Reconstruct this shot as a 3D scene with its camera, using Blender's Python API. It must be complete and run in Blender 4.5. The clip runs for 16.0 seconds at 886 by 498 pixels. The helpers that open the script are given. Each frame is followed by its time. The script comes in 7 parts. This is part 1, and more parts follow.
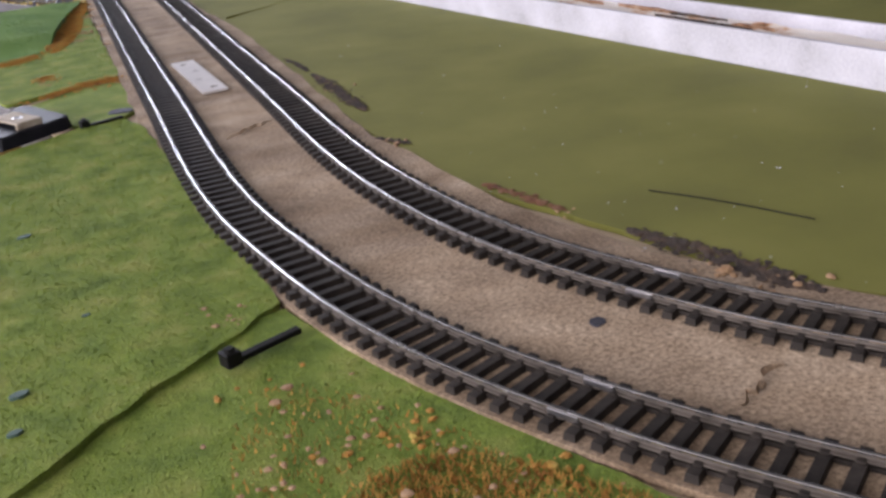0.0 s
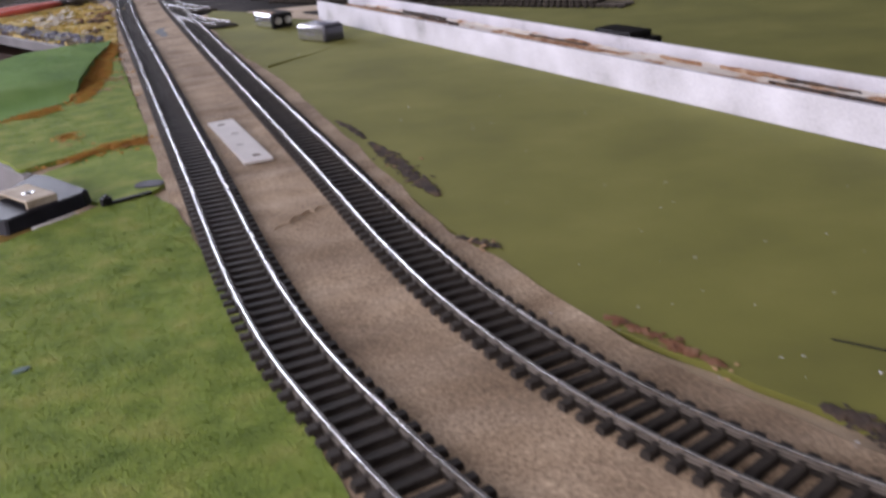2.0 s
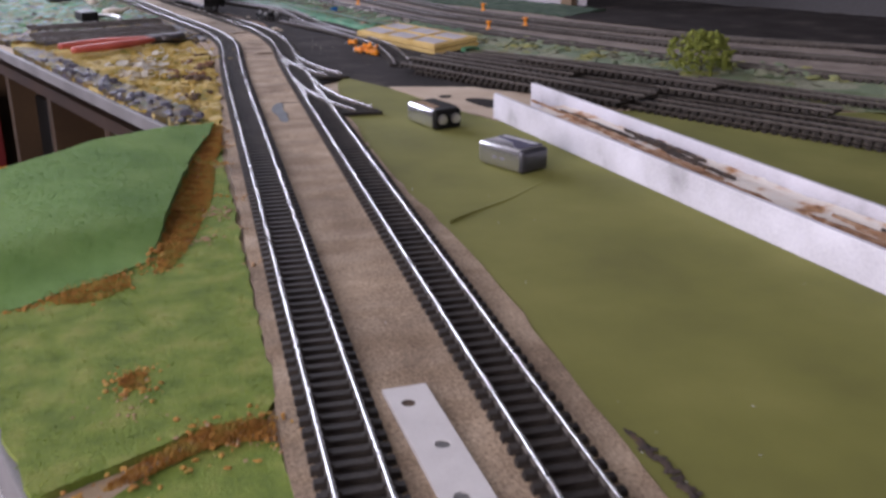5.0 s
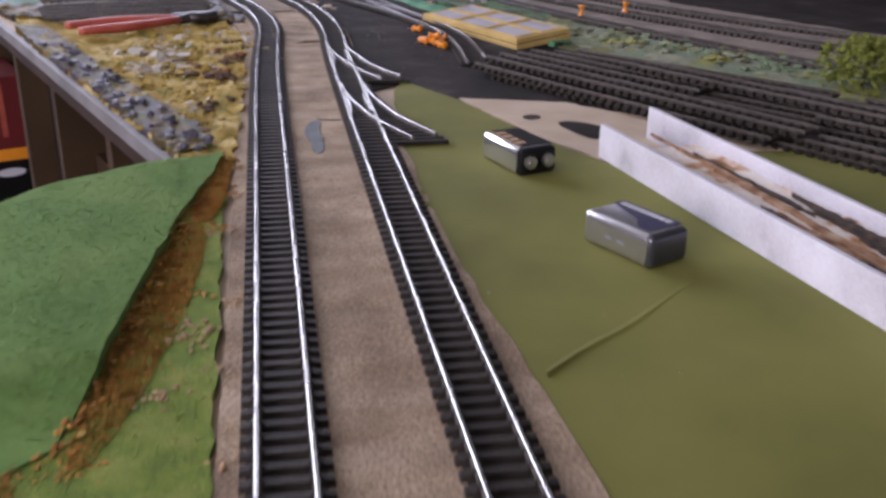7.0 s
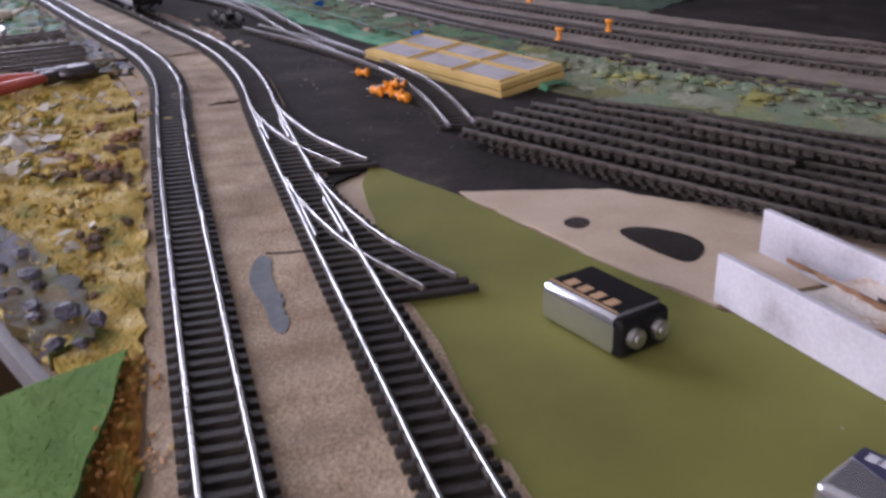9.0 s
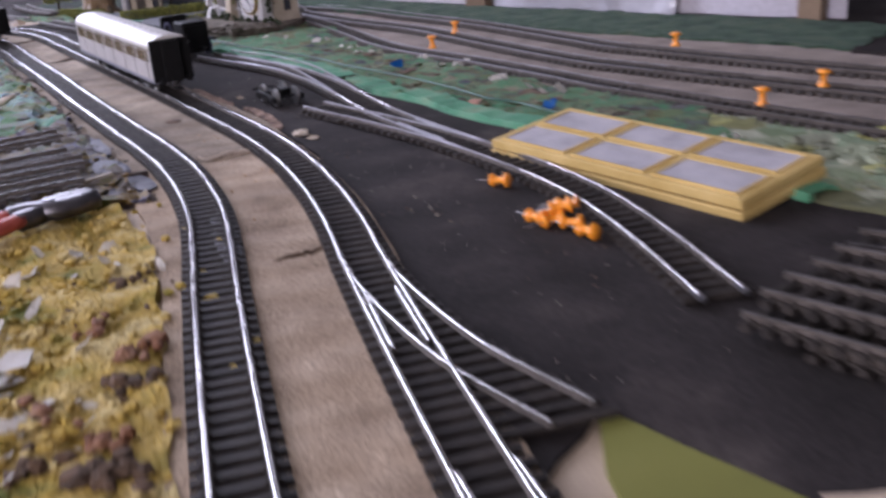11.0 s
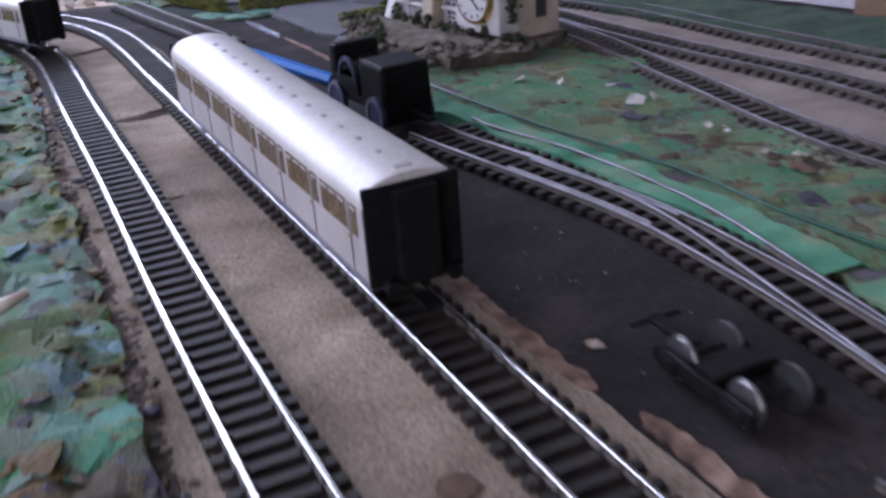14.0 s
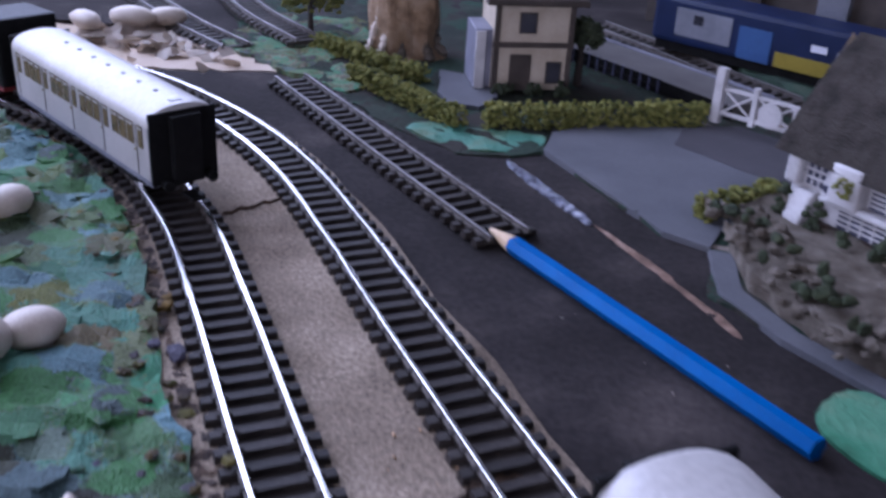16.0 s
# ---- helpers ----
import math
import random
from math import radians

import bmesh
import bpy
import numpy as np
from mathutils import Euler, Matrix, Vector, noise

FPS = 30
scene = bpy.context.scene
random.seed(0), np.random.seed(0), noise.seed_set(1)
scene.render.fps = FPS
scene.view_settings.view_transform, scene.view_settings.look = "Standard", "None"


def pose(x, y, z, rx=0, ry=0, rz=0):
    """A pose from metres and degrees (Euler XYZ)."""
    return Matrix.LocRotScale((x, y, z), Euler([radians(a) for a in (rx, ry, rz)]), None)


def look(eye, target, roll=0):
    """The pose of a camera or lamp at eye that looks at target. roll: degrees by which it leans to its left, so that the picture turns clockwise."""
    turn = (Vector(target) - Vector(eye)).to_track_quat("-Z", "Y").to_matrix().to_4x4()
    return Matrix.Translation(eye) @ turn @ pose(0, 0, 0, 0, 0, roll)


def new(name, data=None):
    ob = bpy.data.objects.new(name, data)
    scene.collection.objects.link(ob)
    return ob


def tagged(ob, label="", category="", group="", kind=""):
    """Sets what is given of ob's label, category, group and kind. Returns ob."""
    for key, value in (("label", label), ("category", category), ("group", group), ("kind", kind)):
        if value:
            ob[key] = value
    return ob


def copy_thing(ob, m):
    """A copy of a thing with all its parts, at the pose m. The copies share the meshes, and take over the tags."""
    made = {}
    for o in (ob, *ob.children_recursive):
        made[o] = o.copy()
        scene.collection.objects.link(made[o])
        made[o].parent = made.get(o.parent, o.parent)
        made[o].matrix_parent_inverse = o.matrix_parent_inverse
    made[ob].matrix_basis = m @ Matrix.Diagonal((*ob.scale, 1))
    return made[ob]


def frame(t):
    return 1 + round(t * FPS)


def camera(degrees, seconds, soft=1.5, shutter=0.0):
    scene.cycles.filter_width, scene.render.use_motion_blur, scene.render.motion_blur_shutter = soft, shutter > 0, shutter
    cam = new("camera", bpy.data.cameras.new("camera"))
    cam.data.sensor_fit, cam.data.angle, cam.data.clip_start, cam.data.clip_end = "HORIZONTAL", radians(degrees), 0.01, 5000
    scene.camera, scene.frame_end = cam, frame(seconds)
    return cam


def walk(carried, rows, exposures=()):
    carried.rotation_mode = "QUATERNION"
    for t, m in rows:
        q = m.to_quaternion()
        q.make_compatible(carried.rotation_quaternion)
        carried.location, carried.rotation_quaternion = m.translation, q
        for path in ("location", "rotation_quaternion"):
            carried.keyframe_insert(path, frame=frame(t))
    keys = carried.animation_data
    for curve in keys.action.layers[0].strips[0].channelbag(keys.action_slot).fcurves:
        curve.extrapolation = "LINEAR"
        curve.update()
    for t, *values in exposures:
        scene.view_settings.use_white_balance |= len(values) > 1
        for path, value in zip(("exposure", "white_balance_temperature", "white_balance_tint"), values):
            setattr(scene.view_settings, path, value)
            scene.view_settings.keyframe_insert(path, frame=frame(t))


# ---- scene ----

from mathutils.geometry import tessellate_polygon

# ---------------------------------------------------------------- camera
cam = camera(48.71, 16.0, soft=3.0, shutter=0.5)
PATH = [
    (0, (-0.05069, -0.65804, 0.15168), (0.03994, -0.39763, 0.03346), -6.312),
    (0.5, (-0.04816, -0.64881, 0.14963), (0.04357, -0.38833, 0.03245), -7.036),
    (1, (-0.04465, -0.62215, 0.15121), (0.04643, -0.36095, 0.03512), -7.040),
    (1.5, (-0.04068, -0.59609, 0.15006), (0.04802, -0.33254, 0.03747), -6.408),
    (2, (-0.04096, -0.54840, 0.15529), (0.04482, -0.28251, 0.04601), -5.431),
    (2.5, (-0.04572, -0.52081, 0.15809), (0.03722, -0.25234, 0.05298), -4.703),
    (3, (-0.05265, -0.47588, 0.16636), (0.02948, -0.20559, 0.06538), -3.615),
    (3.5, (-0.05860, -0.40468, 0.17857), (0.02266, -0.13357, 0.07908), -1.760),
    (4, (-0.06294, -0.31684, 0.18220), (0.01937, -0.04540, 0.08453), -0.067),
    (6.5, (-0.00049, -0.04269, 0.18362), (0.04645, 0.23073, 0.06943), -0.860),
    (7, (0.00008, 0.03129, 0.18161), (0.05048, 0.30403, 0.06727), 0.901),
    (7.5, (-0.01610, 0.12853, 0.17398), (0.05382, 0.39456, 0.05424), 1.092),
    (8, (-0.02684, 0.20054, 0.17054), (0.05671, 0.46191, 0.04926), 0.437),
    (8.5, (-0.01701, 0.24383, 0.18234), (0.06382, 0.50682, 0.06273), -0.079),
    (10.8, (0.00327, 0.53661, 0.16005), (0.07664, 0.80645, 0.05140), -4.904),
    (11, (0.00288, 0.58413, 0.16123), (0.07190, 0.85506, 0.05246), -4.772),
    (11.5, (-0.01229, 0.73594, 0.15942), (0.05140, 1.00848, 0.05140), -3.977),
    (12, (-0.02422, 0.79334, 0.16478), (0.04193, 1.06444, 0.05465), -3.216),
    (12.5, (-0.00795, 0.84540, 0.15861), (0.04033, 1.12053, 0.04919), -4.023),
    (13, (-0.00372, 0.91226, 0.15290), (0.02875, 1.18990, 0.04400), -4.137),
    (13.5, (-0.02686, 1.03375, 0.15319), (0.00918, 1.30992, 0.04170), -3.797),
    (14, (-0.03608, 1.13848, 0.15674), (0.00687, 1.40711, 0.03028), -4.319),
    (14.5, (-0.04589, 1.23046, 0.15720), (-0.01148, 1.49951, 0.02901), -4.541),
    (15, (-0.06626, 1.34286, 0.15259), (-0.04755, 1.61737, 0.03302), -1.921),
    (15.5, (-0.11517, 1.45618, 0.16576), (-0.08602, 1.72415, 0.03407), 1.140),
    (16, (-0.13812, 1.51875, 0.16842), (-0.10302, 1.78574, 0.03617), 3.478),
]
EXPOSURES = [(0, 0.15, 6600, 12), (3.0, 0.0, 6550, 16), (6.5, -0.02, 6500, 18), (8.5, -0.08, 6450, 20), (11, 0.09, 6250, 21), (13, -0.1, 6100, 21), (14.0, -0.22, 5800, 21), (14.5, -0.32, 5570, 22), (15.0, -0.60, 5350, 23), (15.5, -0.54, 5320, 24), (16, -0.40, 5300, 25)]
walk(cam, [(t, look(eye, target, roll)) for t, eye, target, roll in PATH], EXPOSURES)

# ---------------------------------------------------------------- light
MM = 0.001
ROOM = pose(0, 0, 0, 0, 0, 31)
world = bpy.data.worlds.new("sky")
scene.world = world
world.use_nodes = True
wn = world.node_tree
sky = wn.nodes.new("ShaderNodeTexSky")
sky.sky_type = "NISHITA"
sky.sun_disc = False
sky.sun_elevation = radians(40)
sky.sun_rotation = radians(150)
wn.nodes["Background"].inputs["Strength"].default_value = 0.15
wn.links.new(sky.outputs[0], wn.nodes["Background"].inputs["Color"])


def window_light(name, m, wide, high, watts, colour):
    lamp = bpy.data.lights.new(name, "AREA")
    lamp.shape, lamp.size, lamp.size_y, lamp.energy, lamp.color = "RECTANGLE", wide, high, watts, colour
    ob = new(name, lamp)
    ob.matrix_basis = m
    return ob


window_light("daylight_west", ROOM @ pose(-1.95, 0.15, 0.62, 0, -90, 0), 1.1, 1.85, 60, (1.0, 0.95, 1.0))
window_light("daylight_north", ROOM @ pose(0.44, 2.70, 0.92, -90, 0, 0), 1.88, 1.3, 66, (0.80, 0.84, 1.0))


# ---------------------------------------------------------------- materials
def material(name, colours, scale=400.0, detail_scale=3000.0, rough=0.85, bump=0.3, bump_dist=0.0006, metal=0.0,
             contrast=(0.3, 0.7), vary=0.0, grain=0.25, sheen=0.0, spec=0.5):
    """A two-scale procedural surface: patches of the given colours, fine grain and relief, sizes per metre."""
    m = bpy.data.materials.new(name)
    m.use_nodes = True
    nt = m.node_tree
    bsdf = nt.nodes["Principled BSDF"]
    coord = nt.nodes.new("ShaderNodeTexCoord")
    big = nt.nodes.new("ShaderNodeTexNoise")
    big.inputs["Scale"].default_value = scale
    big.inputs["Detail"].default_value = 5.0
    fine = nt.nodes.new("ShaderNodeTexNoise")
    fine.inputs["Scale"].default_value = detail_scale
    fine.inputs["Detail"].default_value = 3.0
    for n in (big, fine):
        nt.links.new(coord.outputs["Object"], n.inputs["Vector"])
    ramp = nt.nodes.new("ShaderNodeValToRGB")
    els = ramp.color_ramp.elements
    lo, hi = contrast
    els[0].position, els[1].position = lo, hi
    els[0].color, els[1].color = (*colours[0], 1), (*colours[-1], 1)
    for i, c in enumerate(colours[1:-1]):
        e = els.new(lo + (hi - lo) * (i + 1) / (len(colours) - 1))
        e.color = (*c, 1)
    nt.links.new(big.outputs[0], ramp.inputs[0])
    mix = nt.nodes.new("ShaderNodeMixRGB")
    mix.blend_type = "OVERLAY"
    mix.inputs[0].default_value = grain
    nt.links.new(ramp.outputs[0], mix.inputs[1])
    nt.links.new(fine.outputs[0], mix.inputs[2])
    out = mix.outputs[0]
    if vary:
        info = nt.nodes.new("ShaderNodeObjectInfo")
        hsv = nt.nodes.new("ShaderNodeHueSaturation")
        mr = nt.nodes.new("ShaderNodeMapRange")
        mr.inputs["To Min"].default_value, mr.inputs["To Max"].default_value = 1 - vary, 1 + vary
        nt.links.new(info.outputs["Random"], mr.inputs[0])
        nt.links.new(mr.outputs[0], hsv.inputs["Value"])
        nt.links.new(out, hsv.inputs["Color"])
        out = hsv.outputs[0]
    nt.links.new(out, bsdf.inputs["Base Color"])
    bsdf.inputs["Roughness"].default_value = rough
    bsdf.inputs["Metallic"].default_value = metal
    bsdf.inputs["Specular IOR Level"].default_value = spec
    if sheen:
        bsdf.inputs["Sheen Weight"].default_value = sheen
    if bump:
        b = nt.nodes.new("ShaderNodeBump")
        b.inputs["Strength"].default_value = bump
        b.inputs["Distance"].default_value = bump_dist
        add = nt.nodes.new("ShaderNodeMath")
        nt.links.new(big.outputs[0], add.inputs[0])
        nt.links.new(fine.outputs[0], add.inputs[1])
        nt.links.new(add.outputs[0], b.inputs["Height"])
        nt.links.new(b.outputs[0], bsdf.inputs["Normal"])
    return m




def felt_underlay(name, colours):
    """Brown felt: soft mottling, a gritty speckle of fibres and ripples across the run."""
    m = material(name, colours, 40, 520, 0.95, 0.55, 0.0006, grain=0.5)
    nt = m.node_tree
    bsdf = nt.nodes["Principled BSDF"]
    co = nt.nodes.new("ShaderNodeTexCoord")
    mapping = nt.nodes.new("ShaderNodeMapping")
    mapping.inputs["Scale"].default_value = (7, 48, 1)
    nt.links.new(co.outputs["Object"], mapping.inputs["Vector"])
    wave = nt.nodes.new("ShaderNodeTexNoise")
    wave.inputs["Scale"].default_value = 1.0
    wave.inputs["Detail"].default_value = 0.5
    nt.links.new(mapping.outputs[0], wave.inputs["Vector"])
    old = bsdf.inputs["Normal"].links[0].from_node
    b = nt.nodes.new("ShaderNodeBump")
    b.inputs["Strength"].default_value = 0.42
    b.inputs["Distance"].default_value = 0.009
    nt.links.new(wave.outputs[0], b.inputs["Height"])
    nt.links.new(b.outputs[0], old.inputs["Normal"])
    speck = nt.nodes.new("ShaderNodeTexNoise")
    speck.inputs["Scale"].default_value = 700
    speck.inputs["Detail"].default_value = 4
    speck.inputs["Roughness"].default_value = 0.75
    nt.links.new(co.outputs["Object"], speck.inputs["Vector"])
    ramp = nt.nodes.new("ShaderNodeValToRGB")
    ramp.color_ramp.elements[0].position, ramp.color_ramp.elements[1].position = 0.34, 0.62
    ramp.color_ramp.elements[0].color, ramp.color_ramp.elements[1].color = (0.48, 0.45, 0.42, 1), (1.28, 1.27, 1.25, 1)
    nt.links.new(speck.outputs[0], ramp.inputs[0])
    mul = nt.nodes.new("ShaderNodeMixRGB")
    mul.blend_type = "MULTIPLY"
    mul.inputs[0].default_value = 1.0
    nt.links.new(bsdf.inputs["Base Color"].links[0].from_socket, mul.inputs[1])
    nt.links.new(ramp.outputs[0], mul.inputs[2])
    nt.links.new(mul.outputs[0], bsdf.inputs["Base Color"])
    blotch = nt.nodes.new("ShaderNodeTexNoise")
    blotch.inputs["Scale"].default_value = 11
    blotch.inputs["Detail"].default_value = 4
    nt.links.new(co.outputs["Object"], blotch.inputs["Vector"])
    tone = nt.nodes.new("ShaderNodeValToRGB")
    tone.color_ramp.elements[0].position, tone.color_ramp.elements[1].position = 0.36, 0.62
    tone.color_ramp.elements[0].color, tone.color_ramp.elements[1].color = (0.62, 0.585, 0.55, 1), (1.04, 1.03, 1.01, 1)
    nt.links.new(blotch.outputs[0], tone.inputs[0])
    mul2 = nt.nodes.new("ShaderNodeMixRGB")
    mul2.blend_type = "MULTIPLY"
    mul2.inputs[0].default_value = 1.0
    nt.links.new(mul.outputs[0], mul2.inputs[1])
    nt.links.new(tone.outputs[0], mul2.inputs[2])
    nt.links.new(mul2.outputs[0], bsdf.inputs["Base Color"])
    return m


M_CORK = felt_underlay("brown_underlay_felt", [(0.28, 0.205, 0.14), (0.38, 0.29, 0.206), (0.46, 0.363, 0.27)])
M_CORK_FAR = felt_underlay("grey_brown_underlay_felt", [(0.19, 0.148, 0.105), (0.27, 0.216, 0.16), (0.34, 0.278, 0.212)])
M_FELT = material("olive_felt", [(0.125, 0.125, 0.022), (0.155, 0.155, 0.028), (0.185, 0.18, 0.038)], 14, 3500, 0.92, 0.2, 0.0003, grain=0.2)
M_GRASS = material("grass_mat", [(0.105, 0.165, 0.018), (0.17, 0.238, 0.031), (0.255, 0.285, 0.06)], 55, 1500, 0.95, 0.9, 0.0012, grain=0.6)
M_GRASS_HILL = material("bright_grass_sheet", [(0.10, 0.205, 0.045), (0.14, 0.26, 0.062), (0.19, 0.31, 0.085)], 18, 1700, 0.95, 0.6, 0.0007, grain=0.45)
M_FRAY = material("orange_brown_fray", [(0.24, 0.105, 0.02), (0.48, 0.235, 0.05), (0.42, 0.31, 0.07)], 120, 1500, 0.95, 0.9, 0.0015, grain=0.4)
M_CRUMB = material("pale_wood_crumb", [(0.26, 0.15, 0.075), (0.44, 0.29, 0.17)], 250, 2500, 0.9, 0.3, vary=0.3)
M_BLACK = material("black_painted_board", [(0.018, 0.015, 0.014), (0.030, 0.025, 0.024), (0.075, 0.062, 0.056)], 18, 420, 0.88, 0.6, 0.0007, grain=0.6, contrast=(0.34, 0.78), spec=0.12)
M_SLEEPER = material("black_plastic_sleeper", [(0.018, 0.014, 0.012), (0.040, 0.033, 0.028)], 300, 3000, 0.62, 0.3, 0.0002, vary=0.25, spec=0.25)
M_SLEEPER_BROWN = material("dusty_brown_sleeper", [(0.030, 0.024, 0.020), (0.065, 0.054, 0.046)], 200, 2600, 0.72, 0.3, 0.0002, vary=0.2)
M_RAIL = material("nickel_rail", [(0.46, 0.44, 0.42), (0.74, 0.72, 0.71)], 60, 2500, 0.19, 0.08, 0.0001, metal=1.0)


def tarnish(m, lo, hi, scale):
    """Gloss that comes and goes along a rail."""
    nt = m.node_tree
    n = nt.nodes.new("ShaderNodeTexNoise")
    n.inputs["Scale"].default_value = scale
    n.inputs["Detail"].default_value = 3
    co = nt.nodes.new("ShaderNodeTexCoord")
    nt.links.new(co.outputs["Object"], n.inputs["Vector"])
    mr = nt.nodes.new("ShaderNodeMapRange")
    mr.inputs["From Min"].default_value, mr.inputs["From Max"].default_value = 0.35, 0.68
    mr.inputs["To Min"].default_value, mr.inputs["To Max"].default_value = lo, hi
    nt.links.new(n.outputs[0], mr.inputs[0])
    nt.links.new(mr.outputs[0], nt.nodes["Principled BSDF"].inputs["Roughness"])


tarnish(M_RAIL, 0.15, 0.32, 40)
M_RAILSIDE = material("grimy_rail_web", [(0.05, 0.04, 0.032), (0.12, 0.10, 0.085)], 120, 2500, 0.7, 0.1, 0.0001)
# trackbed brown, darkened so that its colour carries the shade between sleepers
M_BEDSHADE = material("dark_brown_trackbed_shade", [(0.016, 0.012, 0.009), (0.042, 0.032, 0.025)], 60, 1500, 0.95, 0.5, 0.0006)
M_RAIL_DULL = material("dull_grey_rail", [(0.10, 0.092, 0.088), (0.20, 0.185, 0.18)], 90, 2500, 0.42, 0.1, 0.0001, metal=0.8)
M_BOARD = material("plywood", [(0.36, 0.27, 0.18), (0.48, 0.38, 0.28)], 14, 1200, 0.8, 0.1)
M_BEIGE = material("bare_beige_board", [(0.42, 0.32, 0.23), (0.52, 0.42, 0.32)], 25, 900, 0.85, 0.2)
M_FASCIA = material("pale_grey_fascia", [(0.125, 0.118, 0.12), (0.20, 0.19, 0.195)], 20, 500, 0.7, 0.1)
M_WHITE = material("white_painted_wood", [(0.28, 0.27, 0.29), (0.48, 0.47, 0.515), (0.55, 0.54, 0.595), (0.63, 0.62, 0.685)], 22, 500, 0.6, 0.3, contrast=(0.25, 0.7))
M_SAWDUST = material("sawdust_and_rust", [(0.14, 0.06, 0.025), (0.46, 0.24, 0.11), (0.70, 0.61, 0.53), (0.74, 0.68, 0.62)], 34, 700, 0.95, 0.9, 0.002, grain=0.4, contrast=(0.33, 0.50))
M_CREAM = material("cream_plastic", [(0.33, 0.31, 0.30), (0.42, 0.395, 0.385)], 45, 900, 0.35, 0.05)
M_ROOF = material("off_white_roof", [(0.44, 0.415, 0.385), (0.56, 0.53, 0.50)], 35, 500, 0.36, 0.1, spec=0.4)
M_COACHWIN = material("brown_window_pane", [(0.07, 0.045, 0.018), (0.14, 0.095, 0.04)], 120, 900, 0.25, 0.0)
M_SOLEBAR = material("blue_grey_solebar", [(0.13, 0.13, 0.16), (0.20, 0.20, 0.24)], 60, 900, 0.5, 0.05)
M_DARK = material("black_plastic", [(0.005, 0.005, 0.005), (0.011, 0.0105, 0.0105)], 200, 2000, 0.5, 0.1, spec=0.13)
M_STEEL = material("worn_steel", [(0.35, 0.34, 0.33), (0.55, 0.54, 0.53)], 150, 1800, 0.35, 0.1, 0.0001, metal=1.0)
M_CHROME = material("chrome_case", [(0.58, 0.58, 0.60), (0.72, 0.72, 0.74)], 40, 1500, 0.15, 0.0, metal=0.9)
M_SILVER = material("silver_wrapper", [(0.48, 0.47, 0.48), (0.58, 0.57, 0.58)], 40, 900, 0.22, 0.0, metal=0.88)
M_NAVY = material("navy_wrapper", [(0.035, 0.035, 0.075), (0.05, 0.05, 0.10)], 60, 900, 0.35, 0.0)
M_COPPER = material("copper_print", [(0.42, 0.26, 0.14), (0.52, 0.34, 0.20)], 80, 900, 0.4, 0.0)
M_PRINT = material("pale_print", [(0.55, 0.55, 0.60), (0.62, 0.62, 0.66)], 80, 900, 0.5, 0.0)
M_ZINC = material("zinc_plate", [(0.66, 0.63, 0.62), (0.76, 0.73, 0.72)], 60, 1500, 0.38, 0.05, metal=0.25)
M_YELLOW = material("yellow_wood_frame", [(0.44, 0.30, 0.09), (0.56, 0.40, 0.15)], 40, 1000, 0.65, 0.2)
M_PANEL = material("grey_card_panel", [(0.26, 0.25, 0.26), (0.36, 0.34, 0.36), (0.42, 0.40, 0.42)], 50, 900, 0.5, 0.3)
M_ORANGE = material("orange_plastic", [(0.80, 0.26, 0.015), (0.88, 0.33, 0.03)], 60, 900, 0.35, 0.0)
M_REDGRIP = material("red_rubber_grip", [(0.36, 0.06, 0.04), (0.46, 0.10, 0.07)], 60, 1500, 0.5, 0.1)
M_YELLOWTURF = material("ochre_turf", [(0.12, 0.14, 0.02), (0.34, 0.25, 0.045), (0.46, 0.31, 0.06), (0.58, 0.46, 0.20), (0.30, 0.20, 0.05)], 45, 500, 0.9, 1.0, 0.003, grain=0.45, contrast=(0.28, 0.72))
M_ROCK = material("blue_grey_rock", [(0.016, 0.014, 0.02), (0.05, 0.045, 0.065), (0.15, 0.14, 0.21)], 110, 900, 0.35, 0.8, 0.002)
M_CHIP = material("cream_chip", [(0.36, 0.29, 0.21), (0.56, 0.49, 0.40)], 100, 1200, 0.8, 0.3, vary=0.2)
M_PLASTER = material("cream_plaster", [(0.52, 0.44, 0.35), (0.64, 0.56, 0.47)], 80, 1200, 0.5, 0.2)
M_TURQ = material("emerald_painted_edge", [(0.03, 0.11, 0.055), (0.06, 0.22, 0.12), (0.11, 0.27, 0.16), (0.19, 0.24, 0.14)], 30, 500, 0.55, 0.6, 0.0015, spec=0.25)
M_DKGREEN = material("dark_green_scatter", [(0.015, 0.035, 0.02), (0.035, 0.07, 0.04), (0.06, 0.085, 0.05)], 60, 1200, 0.95, 0.9, 0.002)
M_BALLAST = material("brown_ballast", [(0.155, 0.122, 0.10), (0.215, 0.175, 0.145), (0.265, 0.22, 0.185)], 30, 1300, 0.95, 0.6, 0.0008, grain=0.5)
M_HEDGE = material("yellow_green_hedge", [(0.065, 0.075, 0.012), (0.16, 0.165, 0.027), (0.30, 0.28, 0.07)], 250, 1500, 0.95, 0.9, 0.002)
M_ROAD = material("grey_road", [(0.07, 0.072, 0.08), (0.105, 0.105, 0.115)], 25, 900, 0.8, 0.2)
M_STUCCO = material("white_stucco", [(0.40, 0.38, 0.37), (0.56, 0.54, 0.53)], 70, 900, 0.7, 0.2)
M_CREAMWALL = material("cream_house_wall", [(0.34, 0.28, 0.20), (0.46, 0.39, 0.30)], 70, 900, 0.75, 0.2)
M_THATCH = material("grey_brown_thatch", [(0.05, 0.042, 0.036), (0.10, 0.085, 0.072), (0.14, 0.12, 0.10)], 90, 1200, 0.95, 0.9, 0.002)
M_TIMBER = material("dark_brown_timber", [(0.03, 0.022, 0.016), (0.06, 0.045, 0.035)], 80, 900, 0.7, 0.2)
